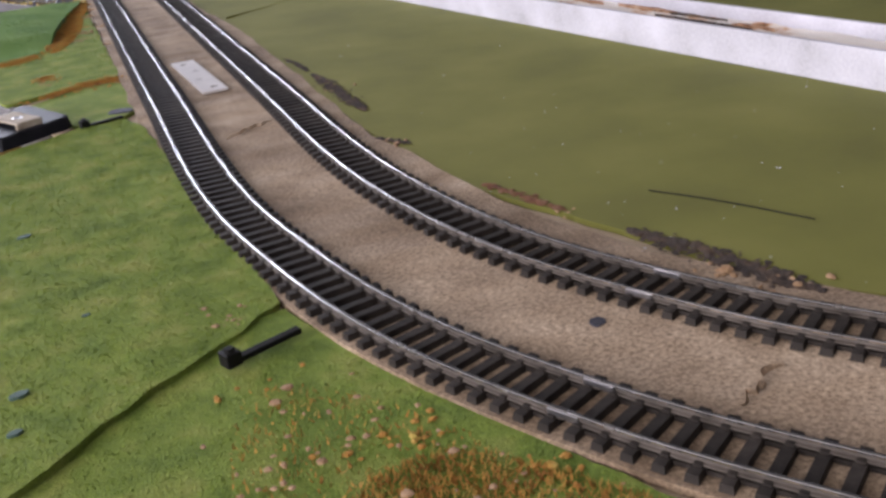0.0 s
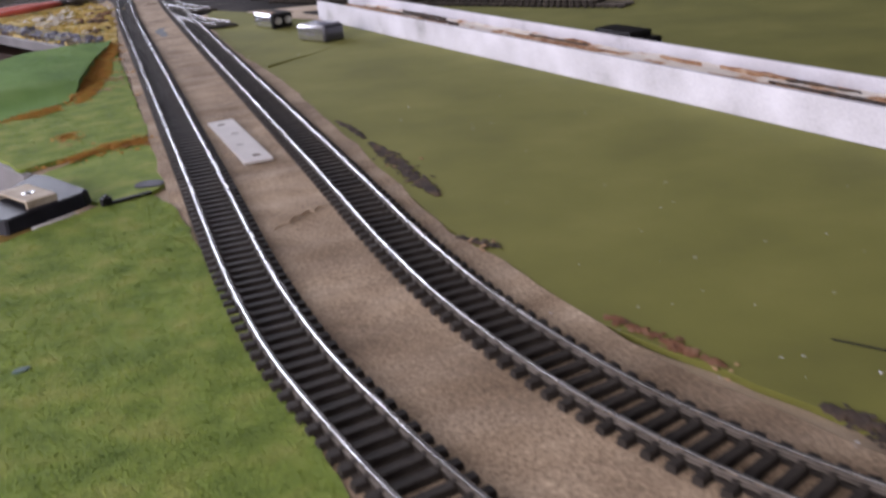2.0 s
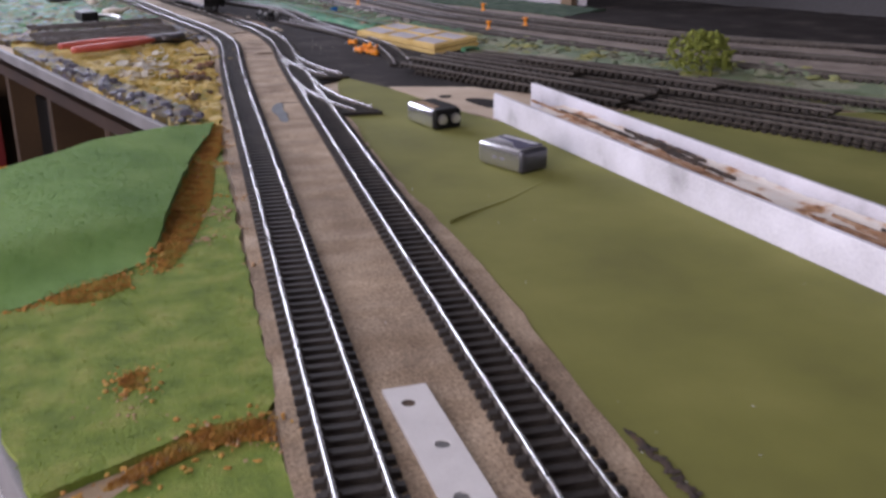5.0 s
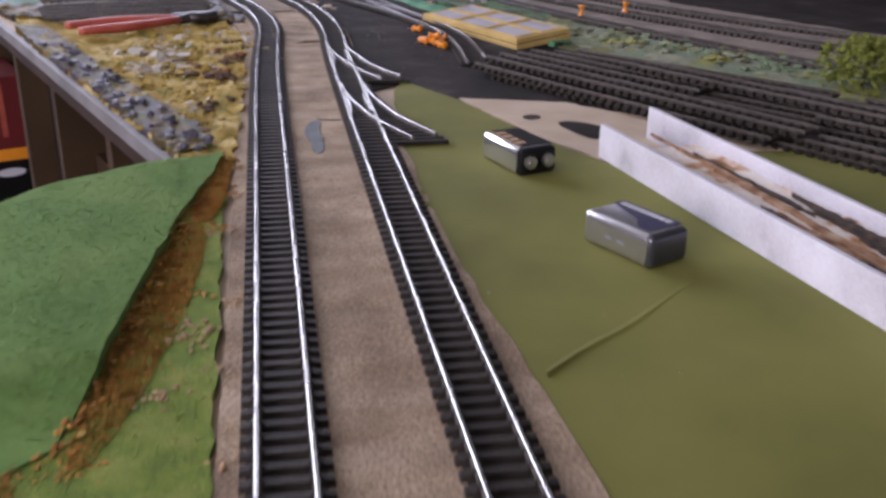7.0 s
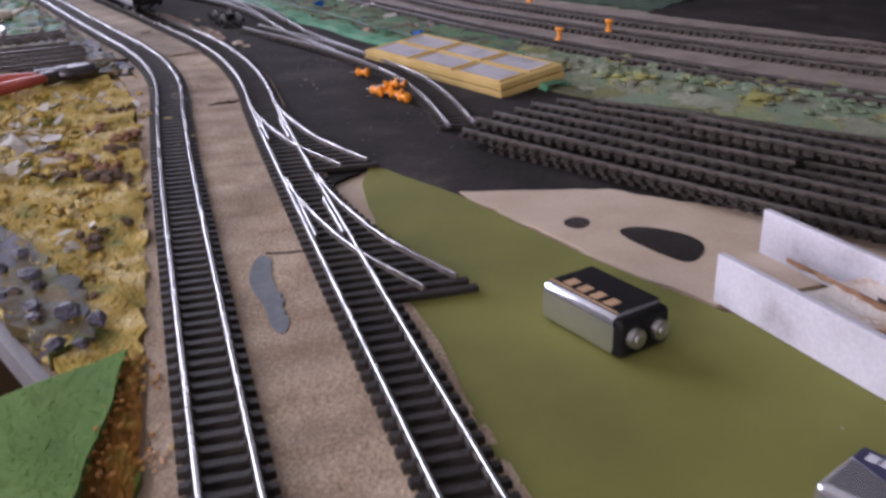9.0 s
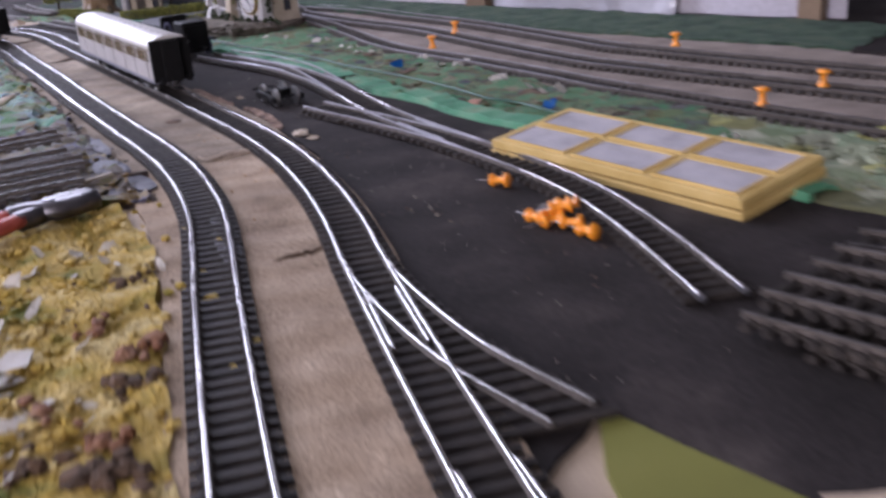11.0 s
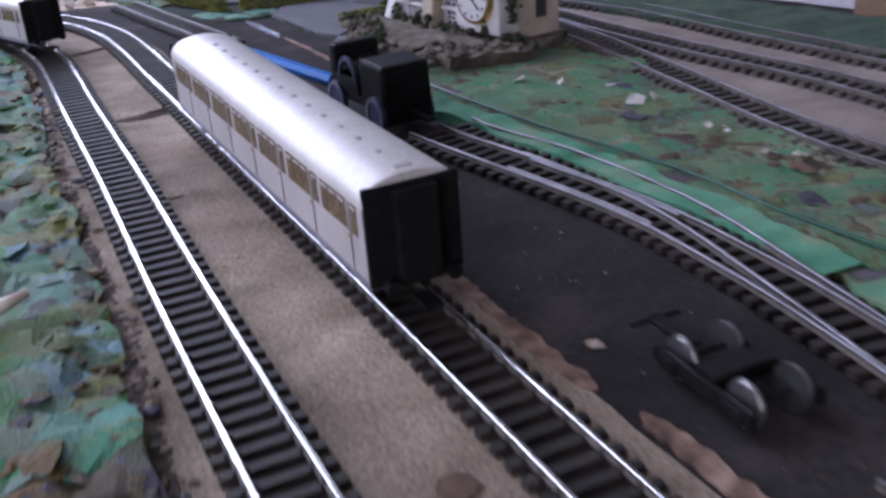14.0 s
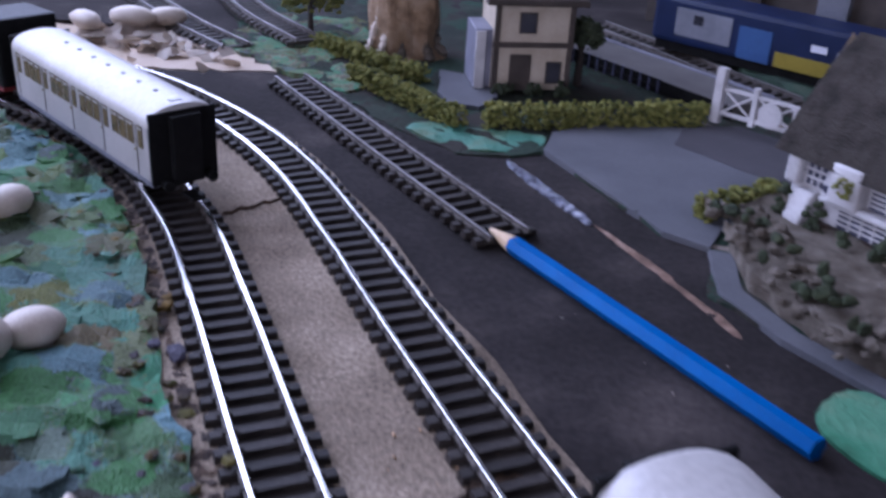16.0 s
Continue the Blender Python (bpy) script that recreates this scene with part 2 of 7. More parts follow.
M_DARKPANE = material("dark_glass", [(0.02, 0.02, 0.025), (0.05, 0.05, 0.06)], 60, 900, 0.12, 0.0)
M_GOLD = material("brass_ring", [(0.60, 0.42, 0.14), (0.75, 0.55, 0.22)], 60, 900, 0.25, 0.0, metal=1.0)
M_BLUE = material("blue_pencil_paint", [(0.003, 0.080, 0.28), (0.005, 0.115, 0.38)], 40, 900, 0.42, 0.0, spec=0.12)
M_TRAINBLUE = material("rail_blue", [(0.004, 0.010, 0.038), (0.007, 0.015, 0.054)], 60, 900, 0.4, 0.0)
M_TRAINGREY = material("pale_grey_panel", [(0.12, 0.125, 0.145), (0.17, 0.175, 0.20)], 60, 900, 0.5, 0.0)
M_TRAINPANEL = material("pale_blue_panel", [(0.022, 0.06, 0.17), (0.03, 0.08, 0.20)], 60, 900, 0.5, 0.0)
M_PLATFORM = material("taupe_platform", [(0.075, 0.068, 0.064), (0.11, 0.10, 0.092)], 40, 900, 0.85, 0.3)
M_LANE = material("dark_lane_paint", [(0.035, 0.032, 0.036), (0.055, 0.05, 0.055)], 30, 900, 0.85, 0.3)
M_SHRUB = material("dark_olive_shrub", [(0.015, 0.022, 0.008), (0.035, 0.048, 0.018), (0.06, 0.07, 0.03)], 200, 1500, 0.95, 0.9, 0.002)
M_LATTICE = material("blue_grey_lattice_pane", [(0.03, 0.032, 0.055), (0.07, 0.072, 0.11)], 90, 900, 0.4, 0.1)
M_TRAINYEL = material("warning_yellow", [(0.22, 0.17, 0.02), (0.27, 0.21, 0.03)], 60, 900, 0.4, 0.0)
M_WOODTIP = material("cedar_wood", [(0.50, 0.34, 0.20), (0.60, 0.44, 0.28)], 200, 1500, 0.7, 0.1)
M_CABINET = material("brown_cabinet_wood", [(0.022, 0.010, 0.005), (0.045, 0.022, 0.011)], 12, 300, 0.5, 0.1)
M_WALL = material("wall_paint", [(0.38, 0.36, 0.40), (0.48, 0.46, 0.50)], 3, 200, 0.7, 0.05)
M_WALLDARK = material("dark_wall_paint", [(0.035, 0.034, 0.038), (0.06, 0.058, 0.062)], 5, 200, 0.8, 0.05)
M_CEIL = material("ceiling_paint", [(0.48, 0.47, 0.46), (0.56, 0.55, 0.54)], 3, 200, 0.8, 0.05)
M_CARPET = material("brown_carpet", [(0.035, 0.027, 0.022), (0.06, 0.05, 0.042)], 8, 300, 0.95, 0.3)
M_RUST = material("dark_brown_stain", [(0.045, 0.030, 0.022), (0.10, 0.06, 0.035), (0.15, 0.09, 0.055)], 110, 1300, 0.95, 0.9, 0.0015)
M_RAIL_YARD = material("tarnished_yard_rail", [(0.19, 0.185, 0.195), (0.33, 0.32, 0.335)], 90, 2500, 0.38, 0.1, 0.0001, metal=1.0)
M_LOOSE = material("brown_plastic_rail", [(0.038, 0.031, 0.029), (0.075, 0.063, 0.058)], 90, 1500, 0.5, 0.2, 0.0002)
M_TUB = material("white_tub_plastic", [(0.72, 0.70, 0.72), (0.80, 0.78, 0.80)], 8, 200, 0.4, 0.0)
M_BUSH = material("bright_bush_foam", [(0.10, 0.13, 0.015), (0.19, 0.22, 0.03), (0.30, 0.32, 0.07)], 200, 1500, 0.95, 0.9, 0.002)
M_JAW = material("blue_black_plastic", [(0.010, 0.010, 0.014), (0.020, 0.020, 0.027)], 80, 900, 0.5, 0.1, spec=0.15)
M_STONY = material("stony_garden", [(0.07, 0.055, 0.04), (0.13, 0.108, 0.082), (0.20, 0.172, 0.14)], 110, 900, 0.85, 0.9, 0.002, spec=0.25)
M_JAWSTEEL = material("dull_tool_steel", [(0.055, 0.05, 0.052), (0.17, 0.16, 0.17)], 60, 1200, 0.38, 0.2, 0.0003, metal=0.9)
M_FLAKE = material("whitish_flake", [(0.60, 0.56, 0.50), (0.78, 0.75, 0.70)], 100, 900, 0.7, 0.3)
M_CHAR = material("charred_felt", [(0.022, 0.016, 0.014), (0.06, 0.042, 0.032), (0.12, 0.075, 0.045)], 120, 1300, 0.95, 0.8, 0.001)
M_FRAYRED = material("rust_red_fray", [(0.10, 0.045, 0.025), (0.20, 0.085, 0.04), (0.26, 0.15, 0.09)], 120, 1300, 0.95, 0.8, 0.001)
M_SLATE = material("slate_grey_paint", [(0.035, 0.035, 0.045), (0.075, 0.075, 0.095)], 40, 800, 0.6, 0.8, 0.002, spec=0.2)
M_SLATEPALE = material("pale_slate_paint", [(0.055, 0.055, 0.068), (0.11, 0.108, 0.125), (0.15, 0.145, 0.165)], 60, 800, 0.55, 0.8, 0.002, spec=0.25)
M_SCRAPE = material("scuffed_brown_card", [(0.06, 0.035, 0.022), (0.20, 0.12, 0.08), (0.40, 0.28, 0.21)], 90, 1300, 0.95, 0.6, 0.001, contrast=(0.3, 0.7))
M_RUSTY = material("rusty_sawdust", [(0.16, 0.075, 0.035), (0.36, 0.20, 0.11), (0.54, 0.38, 0.26)], 90, 1200, 0.95, 0.8, 0.0015, contrast=(0.3, 0.7))
M_TEALSTAIN = material("teal_paint", [(0.025, 0.055, 0.045), (0.06, 0.11, 0.085)], 120, 900, 0.7, 0.4)
M_TYRE = material("lilac_grey_tyre", [(0.10, 0.10, 0.135), (0.20, 0.20, 0.25)], 200, 1500, 0.45, 0.1)
M_WARMPANEL = material("warm_brown_panel", [(0.038, 0.019, 0.007), (0.068, 0.037, 0.016)], 10, 260, 0.55, 0.1)
M_BATTEND = material("dark_wrapper_end", [(0.07, 0.07, 0.085), (0.12, 0.12, 0.14)], 40, 900, 0.3, 0.0, metal=0.7)
M_RED = material("red_card", [(0.10, 0.006, 0.006), (0.14, 0.010, 0.010)], 20, 400, 0.6, 0.0)


def patchwork(name, colours, scale, rough=0.55, bump=1.0, soft=0.25, stray=1.6):
    """Torn painted foam: irregular cells of colour with a wavy edge, lumps and speckle."""
    m = bpy.data.materials.new(name)
    m.use_nodes = True
    nt = m.node_tree
    bsdf = nt.nodes["Principled BSDF"]
    co = nt.nodes.new("ShaderNodeTexCoord")
    warp = nt.nodes.new("ShaderNodeTexNoise")
    warp.inputs["Scale"].default_value = scale * 1.6
    warp.inputs["Detail"].default_value = 6
    warp.inputs["Roughness"].default_value = 0.65
    nt.links.new(co.outputs["Object"], warp.inputs["Vector"])
    mad = nt.nodes.new("ShaderNodeVectorMath")
    mad.operation = "MULTIPLY_ADD"
    mad.inputs[1].default_value = (stray / scale,) * 3
    nt.links.new(warp.outputs["Color"], mad.inputs[0])
    nt.links.new(co.outputs["Object"], mad.inputs[2])
    vor = nt.nodes.new("ShaderNodeTexVoronoi")
    vor.feature = "SMOOTH_F1"
    vor.inputs["Smoothness"].default_value = soft
    vor.inputs["Scale"].default_value = scale
    nt.links.new(mad.outputs[0], vor.inputs["Vector"])
    sep = nt.nodes.new("ShaderNodeSeparateColor")
    nt.links.new(vor.outputs["Color"], sep.inputs[0])
    ramp = nt.nodes.new("ShaderNodeValToRGB")
    els = ramp.color_ramp.elements
    els[0].color = (*colours[0], 1)
    els[0].position = 0.0
    els[1].color = (*colours[-1], 1)
    els[1].position = 1 - 1 / len(colours)
    for k, c in enumerate(colours[1:-1]):
        e = els.new((k + 1) / len(colours))
        e.color = (*c, 1)
    nt.links.new(sep.outputs[0], ramp.inputs[0])
    fine = nt.nodes.new("ShaderNodeTexNoise")
    fine.inputs["Scale"].default_value = scale * 14
    fine.inputs["Detail"].default_value = 4
    nt.links.new(co.outputs["Object"], fine.inputs["Vector"])
    mix = nt.nodes.new("ShaderNodeMixRGB")
    mix.blend_type = "OVERLAY"
    mix.inputs[0].default_value = 0.7
    nt.links.new(ramp.outputs[0], mix.inputs[1])
    nt.links.new(fine.outputs[0], mix.inputs[2])
    nt.links.new(mix.outputs[0], bsdf.inputs["Base Color"])
    bsdf.inputs["Roughness"].default_value = rough + 0.15
    bsdf.inputs["Specular IOR Level"].default_value = 0.2
    b = nt.nodes.new("ShaderNodeBump")
    b.inputs["Strength"].default_value = bump
    b.inputs["Distance"].default_value = 0.003
    nt.links.new(fine.outputs[0], b.inputs["Height"])
    nt.links.new(b.outputs[0], bsdf.inputs["Normal"])
    return m


M_FOAM = patchwork("painted_foam", [(0.018, 0.05, 0.018), (0.04, 0.19, 0.10), (0.11, 0.115, 0.02), (0.06, 0.21, 0.16), (0.11, 0.075, 0.025), (0.045, 0.21, 0.09), (0.12, 0.125, 0.025), (0.12, 0.22, 0.24),
                                   (0.03, 0.025, 0.015), (0.05, 0.15, 0.045)], 62, 0.42, 0.6, 0.12)
M_MUD = patchwork("painted_mud", [(0.085, 0.06, 0.014), (0.026, 0.018, 0.012), (0.17, 0.115, 0.02), (0.06, 0.053, 0.07), (0.066, 0.078, 0.015), (0.18, 0.105, 0.02), (0.036, 0.026, 0.022), (0.085, 0.078, 0.115), (0.08, 0.058, 0.022)], 70, 0.42, 0.6, 0.14)
M_FOAMGREEN = patchwork("green_painted_verge", [(0.05, 0.22, 0.11), (0.12, 0.19, 0.09), (0.075, 0.24, 0.13), (0.19, 0.21, 0.11), (0.055, 0.25, 0.13), (0.28, 0.26, 0.17), (0.06, 0.045, 0.032), (0.17, 0.17, 0.07), (0.10, 0.22, 0.11), (0.05, 0.04, 0.03),
                                                (0.15, 0.13, 0.15), (0.07, 0.21, 0.10)], 70, 0.6, 1.0, 0.75, 2.6)
M_VERGE = patchwork("flowered_verge", [(0.17, 0.22, 0.13), (0.21, 0.26, 0.18), (0.13, 0.17, 0.09), (0.32, 0.33, 0.24), (0.10, 0.105, 0.065), (0.34, 0.33, 0.11), (0.18, 0.23, 0.14)], 34, 0.75, 0.6, 0.3)


# ---------------------------------------------------------------- building helpers
def mesh_of(name, bm, mat, smooth=False):
    me = bpy.data.meshes.new(name)
    bm.to_mesh(me)
    bm.free()
    for m in (mat if isinstance(mat, (list, tuple)) else [mat]):
        me.materials.append(m)
    if smooth:
        for p in me.polygons:
            p.use_smooth = True
    return me


def part(name, bm, mat, parent=None, label="", m=None, smooth=False):
    ob = new(name, mesh_of(name, bm, mat, smooth))
    if m is not None:
        ob.matrix_basis = m
    ob.parent = parent
    if label:
        tagged(ob, label)
    return ob


def thing(name, label, category, group="", kind="", at=None):
    ob = new(name)
    ob.empty_display_size = 0.01
    if at is not None:
        ob.matrix_basis = at
    return tagged(ob, label, category, group, kind)


def box(bm, x0, x1, y0, y1, z0, z1, bevel=0.0):
    vs = [bm.verts.new((x, y, z)) for z in (z0, z1) for y in (y0, y1) for x in (x0, x1)]
    fs = [bm.faces.new([vs[i] for i in f]) for f in
          ((0, 2, 3, 1), (4, 5, 7, 6), (0, 1, 5, 4), (2, 6, 7, 3), (0, 4, 6, 2), (1, 3, 7, 5))]
    if bevel:
        es = {e for f in fs for e in f.edges}
        bmesh.ops.bevel(bm, geom=list(es), offset=bevel, segments=2, affect="EDGES", profile=0.6)
    return bm


def boxed(x0, x1, y0, y1, z0, z1, bevel=0.0):
    return box(bmesh.new(), x0, x1, y0, y1, z0, z1, bevel)


def cyl(bm, r0, r1, a, b, n=16, caps=True):
    """A cylinder or cone from a to b."""
    a, b = Vector(a), Vector(b)
    q = (b - a).to_track_quat("Z", "Y")
    rings = []
    for p, r in ((a, r0), (b, r1)):
        rings.append([bm.verts.new(p + q @ Vector((r * math.cos(2 * math.pi * i / n), r * math.sin(2 * math.pi * i / n), 0)))
                      for i in range(n)])
    for i in range(n):
        bm.faces.new((rings[0][i], rings[0][(i + 1) % n], rings[1][(i + 1) % n], rings[1][i]))
    if caps:
        bm.faces.new(rings[0][::-1])
        bm.faces.new(rings[1])
    return bm


def sheet(outline, z0, z1, cell=0.0, rise=None):
    """A flat sheet with thickness over an outline (mm), gridded and raised by rise(x, y) in mm where asked."""
    bm = bmesh.new()
    vs = [bm.verts.new((x * MM, y * MM, z1 * MM)) for x, y in outline]
    bm.faces.new(vs)
    bmesh.ops.recalc_face_normals(bm, faces=bm.faces)
    if bm.faces[:][0].normal.z < 0:
        bmesh.ops.reverse_faces(bm, faces=bm.faces[:])
    if cell:
        xs, ys = [p[0] for p in outline], [p[1] for p in outline]
        for axis, lo, hi in ((0, min(xs), max(xs)), (1, min(ys), max(ys))):
            v = lo + cell
            while v < hi:
                co, no = [0, 0, 0], [0, 0, 0]
                co[axis], no[axis] = v * MM, 1
                bmesh.ops.bisect_plane(bm, geom=bm.verts[:] + bm.edges[:] + bm.faces[:], plane_co=co, plane_no=no)
                v += cell
    edge = [e for e in bm.edges if e.is_boundary]
    for e in edge:
        e.smooth = False
    ret = bmesh.ops.extrude_edge_only(bm, edges=edge)
    low = [g for g in ret["geom"] if isinstance(g, bmesh.types.BMVert)]
    for v in low:
        v.co.z = z0 * MM
    if rise:
        lows = set(low)
        for v in bm.verts:
            if v not in lows:
                v.co.z += rise(v.co.x / MM, v.co.y / MM) * MM
    bmesh.ops.recalc_face_normals(bm, faces=bm.faces)
    return bm


def tube(pts, r, z, n=8, steps=40):
    """One bent round bar along a plan line (mm)."""
    ln, bm, pr = Line(pts), bmesh.new(), None
    for k in range(steps + 1):
        x, y, a = ln.at(ln.length * k / steps)
        ring = [bm.verts.new(((x + r * math.cos(b) * math.cos(a)) * MM, (y + r * math.cos(b) * math.sin(a)) * MM, (z + r * math.sin(b)) * MM)) for b in [2 * math.pi * i / n for i in range(n)]]
        if pr:
            for i in range(n):
                bm.faces.new((pr[i], pr[(i + 1) % n], ring[(i + 1) % n], ring[i]))
        else:
            bm.faces.new(ring[::-1])
        pr = ring
    bm.faces.new(pr)
    return bm


class Line:
    """A smooth plan line through a few points (mm), walked by its length."""

    def __init__(self, pts):
        p = [Vector((*q, 0)) for q in pts]
        p = [p[0] * 2 - p[1]] + p + [p[-1] * 2 - p[-2]]
        out = []
        for i in range(1, len(p) - 2):
            n = max(4, int((p[i + 1] - p[i]).length / 4))
            for k in range(n):
                t = k / n
                out.append(0.5 * ((2 * p[i]) + (p[i + 1] - p[i - 1]) * t + (2 * p[i - 1] - 5 * p[i] + 4 * p[i + 1] - p[i + 2]) * t * t
                                  + (3 * p[i] - p[i - 1] - 3 * p[i + 1] + p[i + 2]) * t ** 3))
        out.append(p[-2])
        self.p = np.array([(v.x, v.y) for v in out])
        self.s = np.r_[0, np.cumsum(np.hypot(*np.diff(self.p, axis=0).T))]
        self.length = float(self.s[-1])

    def at(self, s, off=0.0):
        x, y = np.interp(s, self.s, self.p[:, 0]), np.interp(s, self.s, self.p[:, 1])
        a, b = max(0, s - 3), min(self.length, s + 3)
        dx = np.interp(b, self.s, self.p[:, 0]) - np.interp(a, self.s, self.p[:, 0])
        dy = np.interp(b, self.s, self.p[:, 1]) - np.interp(a, self.s, self.p[:, 1])
        n = math.hypot(dx, dy)
        dx, dy = dx / n, dy / n
        return float(x + off * dy), float(y - off * dx), math.atan2(-dx, dy)

    def find(self, y):
        return float(self.s[np.argmin(np.abs(self.p[:, 1] - y))])


# ---------------------------------------------------------------- track
STAIN = [(31, 714), (37, 708), (33, 690), (34, 668), (35, 640), (30, 628), (26, 640), (27, 658), (23, 676), (24, 694)]
SEAMS = ([(34, 716), (44, 713), (54, 713), (54, 711), (44, 711), (35, 714)], [(-133, 1702), (-120, 1699), (-108, 1702), (-92, 1711), (-92, 1717), (-108, 1709), (-122, 1708)], [(-222, 1884), (-211, 1880), (-210, 1883), (-221, 1887)], [(-100, 1560), (-84, 1566), (-84, 1568), (-100, 1562)])
RAIL = [(-1.3, 0), (1.3, 0), (1.3, 0.45), (0.4, 0.7), (0.4, 1.6), (0.72, 1.8), (0.72, 2.35), (0.5, 2.5), (-0.5, 2.5), (-0.72, 2.35),
        (-0.72, 1.8), (-0.4, 1.6), (-0.4, 0.7), (-1.3, 0.45)]
SLEEPER_TOP = 2.5


def rail_bm(line, s0, s1, off, z, org, step=8.0):
    bm = bmesh.new()
    n = max(2, int((s1 - s0) / step) + 1)
    prev = None
    for i in range(n):
        s = s0 + (s1 - s0) * i / (n - 1)
        x, y, a = line.at(s, off)
        ca, sa = math.cos(a), math.sin(a)
        ring = [bm.verts.new(((x + u * ca - org[0]) * MM, (y + u * sa - org[1]) * MM, (z + SLEEPER_TOP + w) * MM)) for u, w in RAIL]
        if prev:
            for k in range(len(RAIL)):
                bm.faces.new((prev[k], prev[(k + 1) % len(RAIL)], ring[(k + 1) % len(RAIL)], ring[k]))
        else:
            bm.faces.new(ring[::-1])
        prev = ring
    bm.faces.new(prev)
    bmesh.ops.recalc_face_normals(bm, faces=bm.faces)
    low = (z + SLEEPER_TOP + 1.7) * MM
    for fc in bm.faces:
        if fc.calc_center_median().z < low:
            fc.material_index = 1
    return bm


def sleeper_mesh(name, half=14.75, wide=2.0, tall=2.5, mat=None):
    bm = bmesh.new()
    vs = [bm.verts.new((x * MM, y * MM, z * MM)) for x, y, z in
          [(-half, -wide, 0), (half, -wide, 0), (half, wide, 0), (-half, wide, 0)]]
    top = [bm.verts.new((x * MM, y * MM, tall * MM)) for x, y in
           [(-half + 0.3, -wide + 0.35), (half - 0.3, -wide + 0.35), (half - 0.3, wide - 0.35), (-half + 0.3, wide - 0.35)]]
    for i in range(4):
        bm.faces.new((vs[i], vs[(i + 1) % 4], top[(i + 1) % 4], top[i]))
    bm.faces.new(top)
    for c in (-8.95, 8.95):
        for d in (-1, 1):
            box(bm, (c + d * 1.0 - 0.6) * MM if d > 0 else (c - 2.2) * MM, (c + 2.2) * MM if d > 0 else (c - 0.4) * MM,
                -1.1 * MM, 1.1 * MM, (tall - 0.05) * MM, (tall + 0.75) * MM)
    bmesh.ops.recalc_face_normals(bm, faces=bm.faces)
    return mesh_of(name, bm, mat or M_SLEEPER)


SLEEPER = sleeper_mesh("sleeper")
SLEEPER_BROWN = sleeper_mesh("sleeper", mat=M_SLEEPER_BROWN)
PITCH = 8.2


def track(line, s0, s1, z=0.0, label="model track with bright rails on black sleepers", group="laid track", rail=None, sleeper=None, tilt=None):
    x, y, a = line.at(s0)
    t = thing("track_section", label, "model track", group, at=pose(x * MM, y * MM, z * MM) @ (tilt or Matrix()))
    for off in (-8.95, 8.95):
        r = part("rail", rail_bm(line, s0 + 0.3, s1 - 0.3, off, 0.0, (x, y)), [rail or M_RAIL, M_RAILSIDE], t, "" if rail else "bright nickel rail")
        if not rail:
            jx, jy, ja = line.at(s0 + 1, off)
            joint = boxed(-1.25 * MM, 1.25 * MM, -5 * MM, 5 * MM, 2.6 * MM, 4.75 * MM, 0.3 * MM)
            part("rail_joiner", joint, M_RAIL_YARD, r, "folded steel rail joiner", pose((jx - x) * MM, (jy - y) * MM, 0, 0, 0, math.degrees(ja)))
    n = max(1, round((s1 - s0) / PITCH))
    for i in range(n):
        sx, sy, sa = line.at(s0 + (i + 0.5) * (s1 - s0) / n)
        ob = new("sleeper", sleeper or SLEEPER)
        ob.matrix_basis = Matrix.Translation(((sx - x) * MM, (sy - y) * MM, 0)) @ Matrix.Rotation(sa, 4, "Z")
        ob.parent = t
    web = bmesh.new()
    for off in (-8.95, 8.95):
        m = max(2, int((s1 - s0) / 12))
        pr = None
        for i in range(m):
            s = s0 + 2 + (s1 - s0 - 4) * i / (m - 1)
            p, q = line.at(s, off - 1.2), line.at(s, off + 1.2)
            r = [web.verts.new(((c[0] - x) * MM, (c[1] - y) * MM, h * MM)) for c in (p, q) for h in (0.3, 1.6)]
            if pr:
                web.faces.new((pr[1], r[1], r[3], pr[3]))
                web.faces.new((pr[0], r[0], r[1], pr[1]))
                web.faces.new((pr[2], pr[3], r[3], r[2]))
            pr = r
    part("sleeper_web", web, M_SLEEPER_BROWN if sleeper else M_SLEEPER, t)
    return t


# ---------------------------------------------------------------- plan lines (mm)
LINE_A = Line([(152.4, -594.3), (98.5, -518.3), (62.7, -462.6), (28.9, -387.1), (9.3, -299.8), (-1.4, -190.0), (-1.1, 30.0), (0.0, 440.0), (0.5, 800.0), (2.7, 960.0), (4.8, 1030.0), (4.5, 1095.0), (-3.9, 1170.3), (-19.1, 1240.2), (-38.5, 1309.6), (-76.9, 1449.5), (-113.7, 1589.8), (-152.5, 1730.1), (-173.8, 1810.7), (-195.3, 1882.0), (-231.1, 1953.4), (-288.6, 2017.7), (-377.6, 2083.2)])
LINE_B = Line([(229.4, -560.5), (154.4, -470.5), (118.3, -412.4), (87.9, -340.0), (72.5, -259.9), (66.8, -170.0), (67.3, -0.0), (66.7, 400.0), (66.2, 800.0), (67.3, 960.0), (69.4, 1040.0), (67.5, 1105.0), (60.9, 1170.0), (48.0, 1240.2), (29.6, 1309.6), (-9.5, 1449.8), (-50.5, 1589.9), (-91.0, 1730.0), (-111.6, 1799.8), (-131.8, 1870.1), (-156.7, 1942.6), (-194.0, 2010.0), (-250.0, 2075.0), (-330.0, 2130.0)])
LINE_C = Line([(186, 884), (191, 950), (191, 1015), (181, 1078), (165, 1133), (150, 1190), (137, 1250), (128, 1320), (120, 1400), (100, 1466), (55, 1565), (10, 1650)])

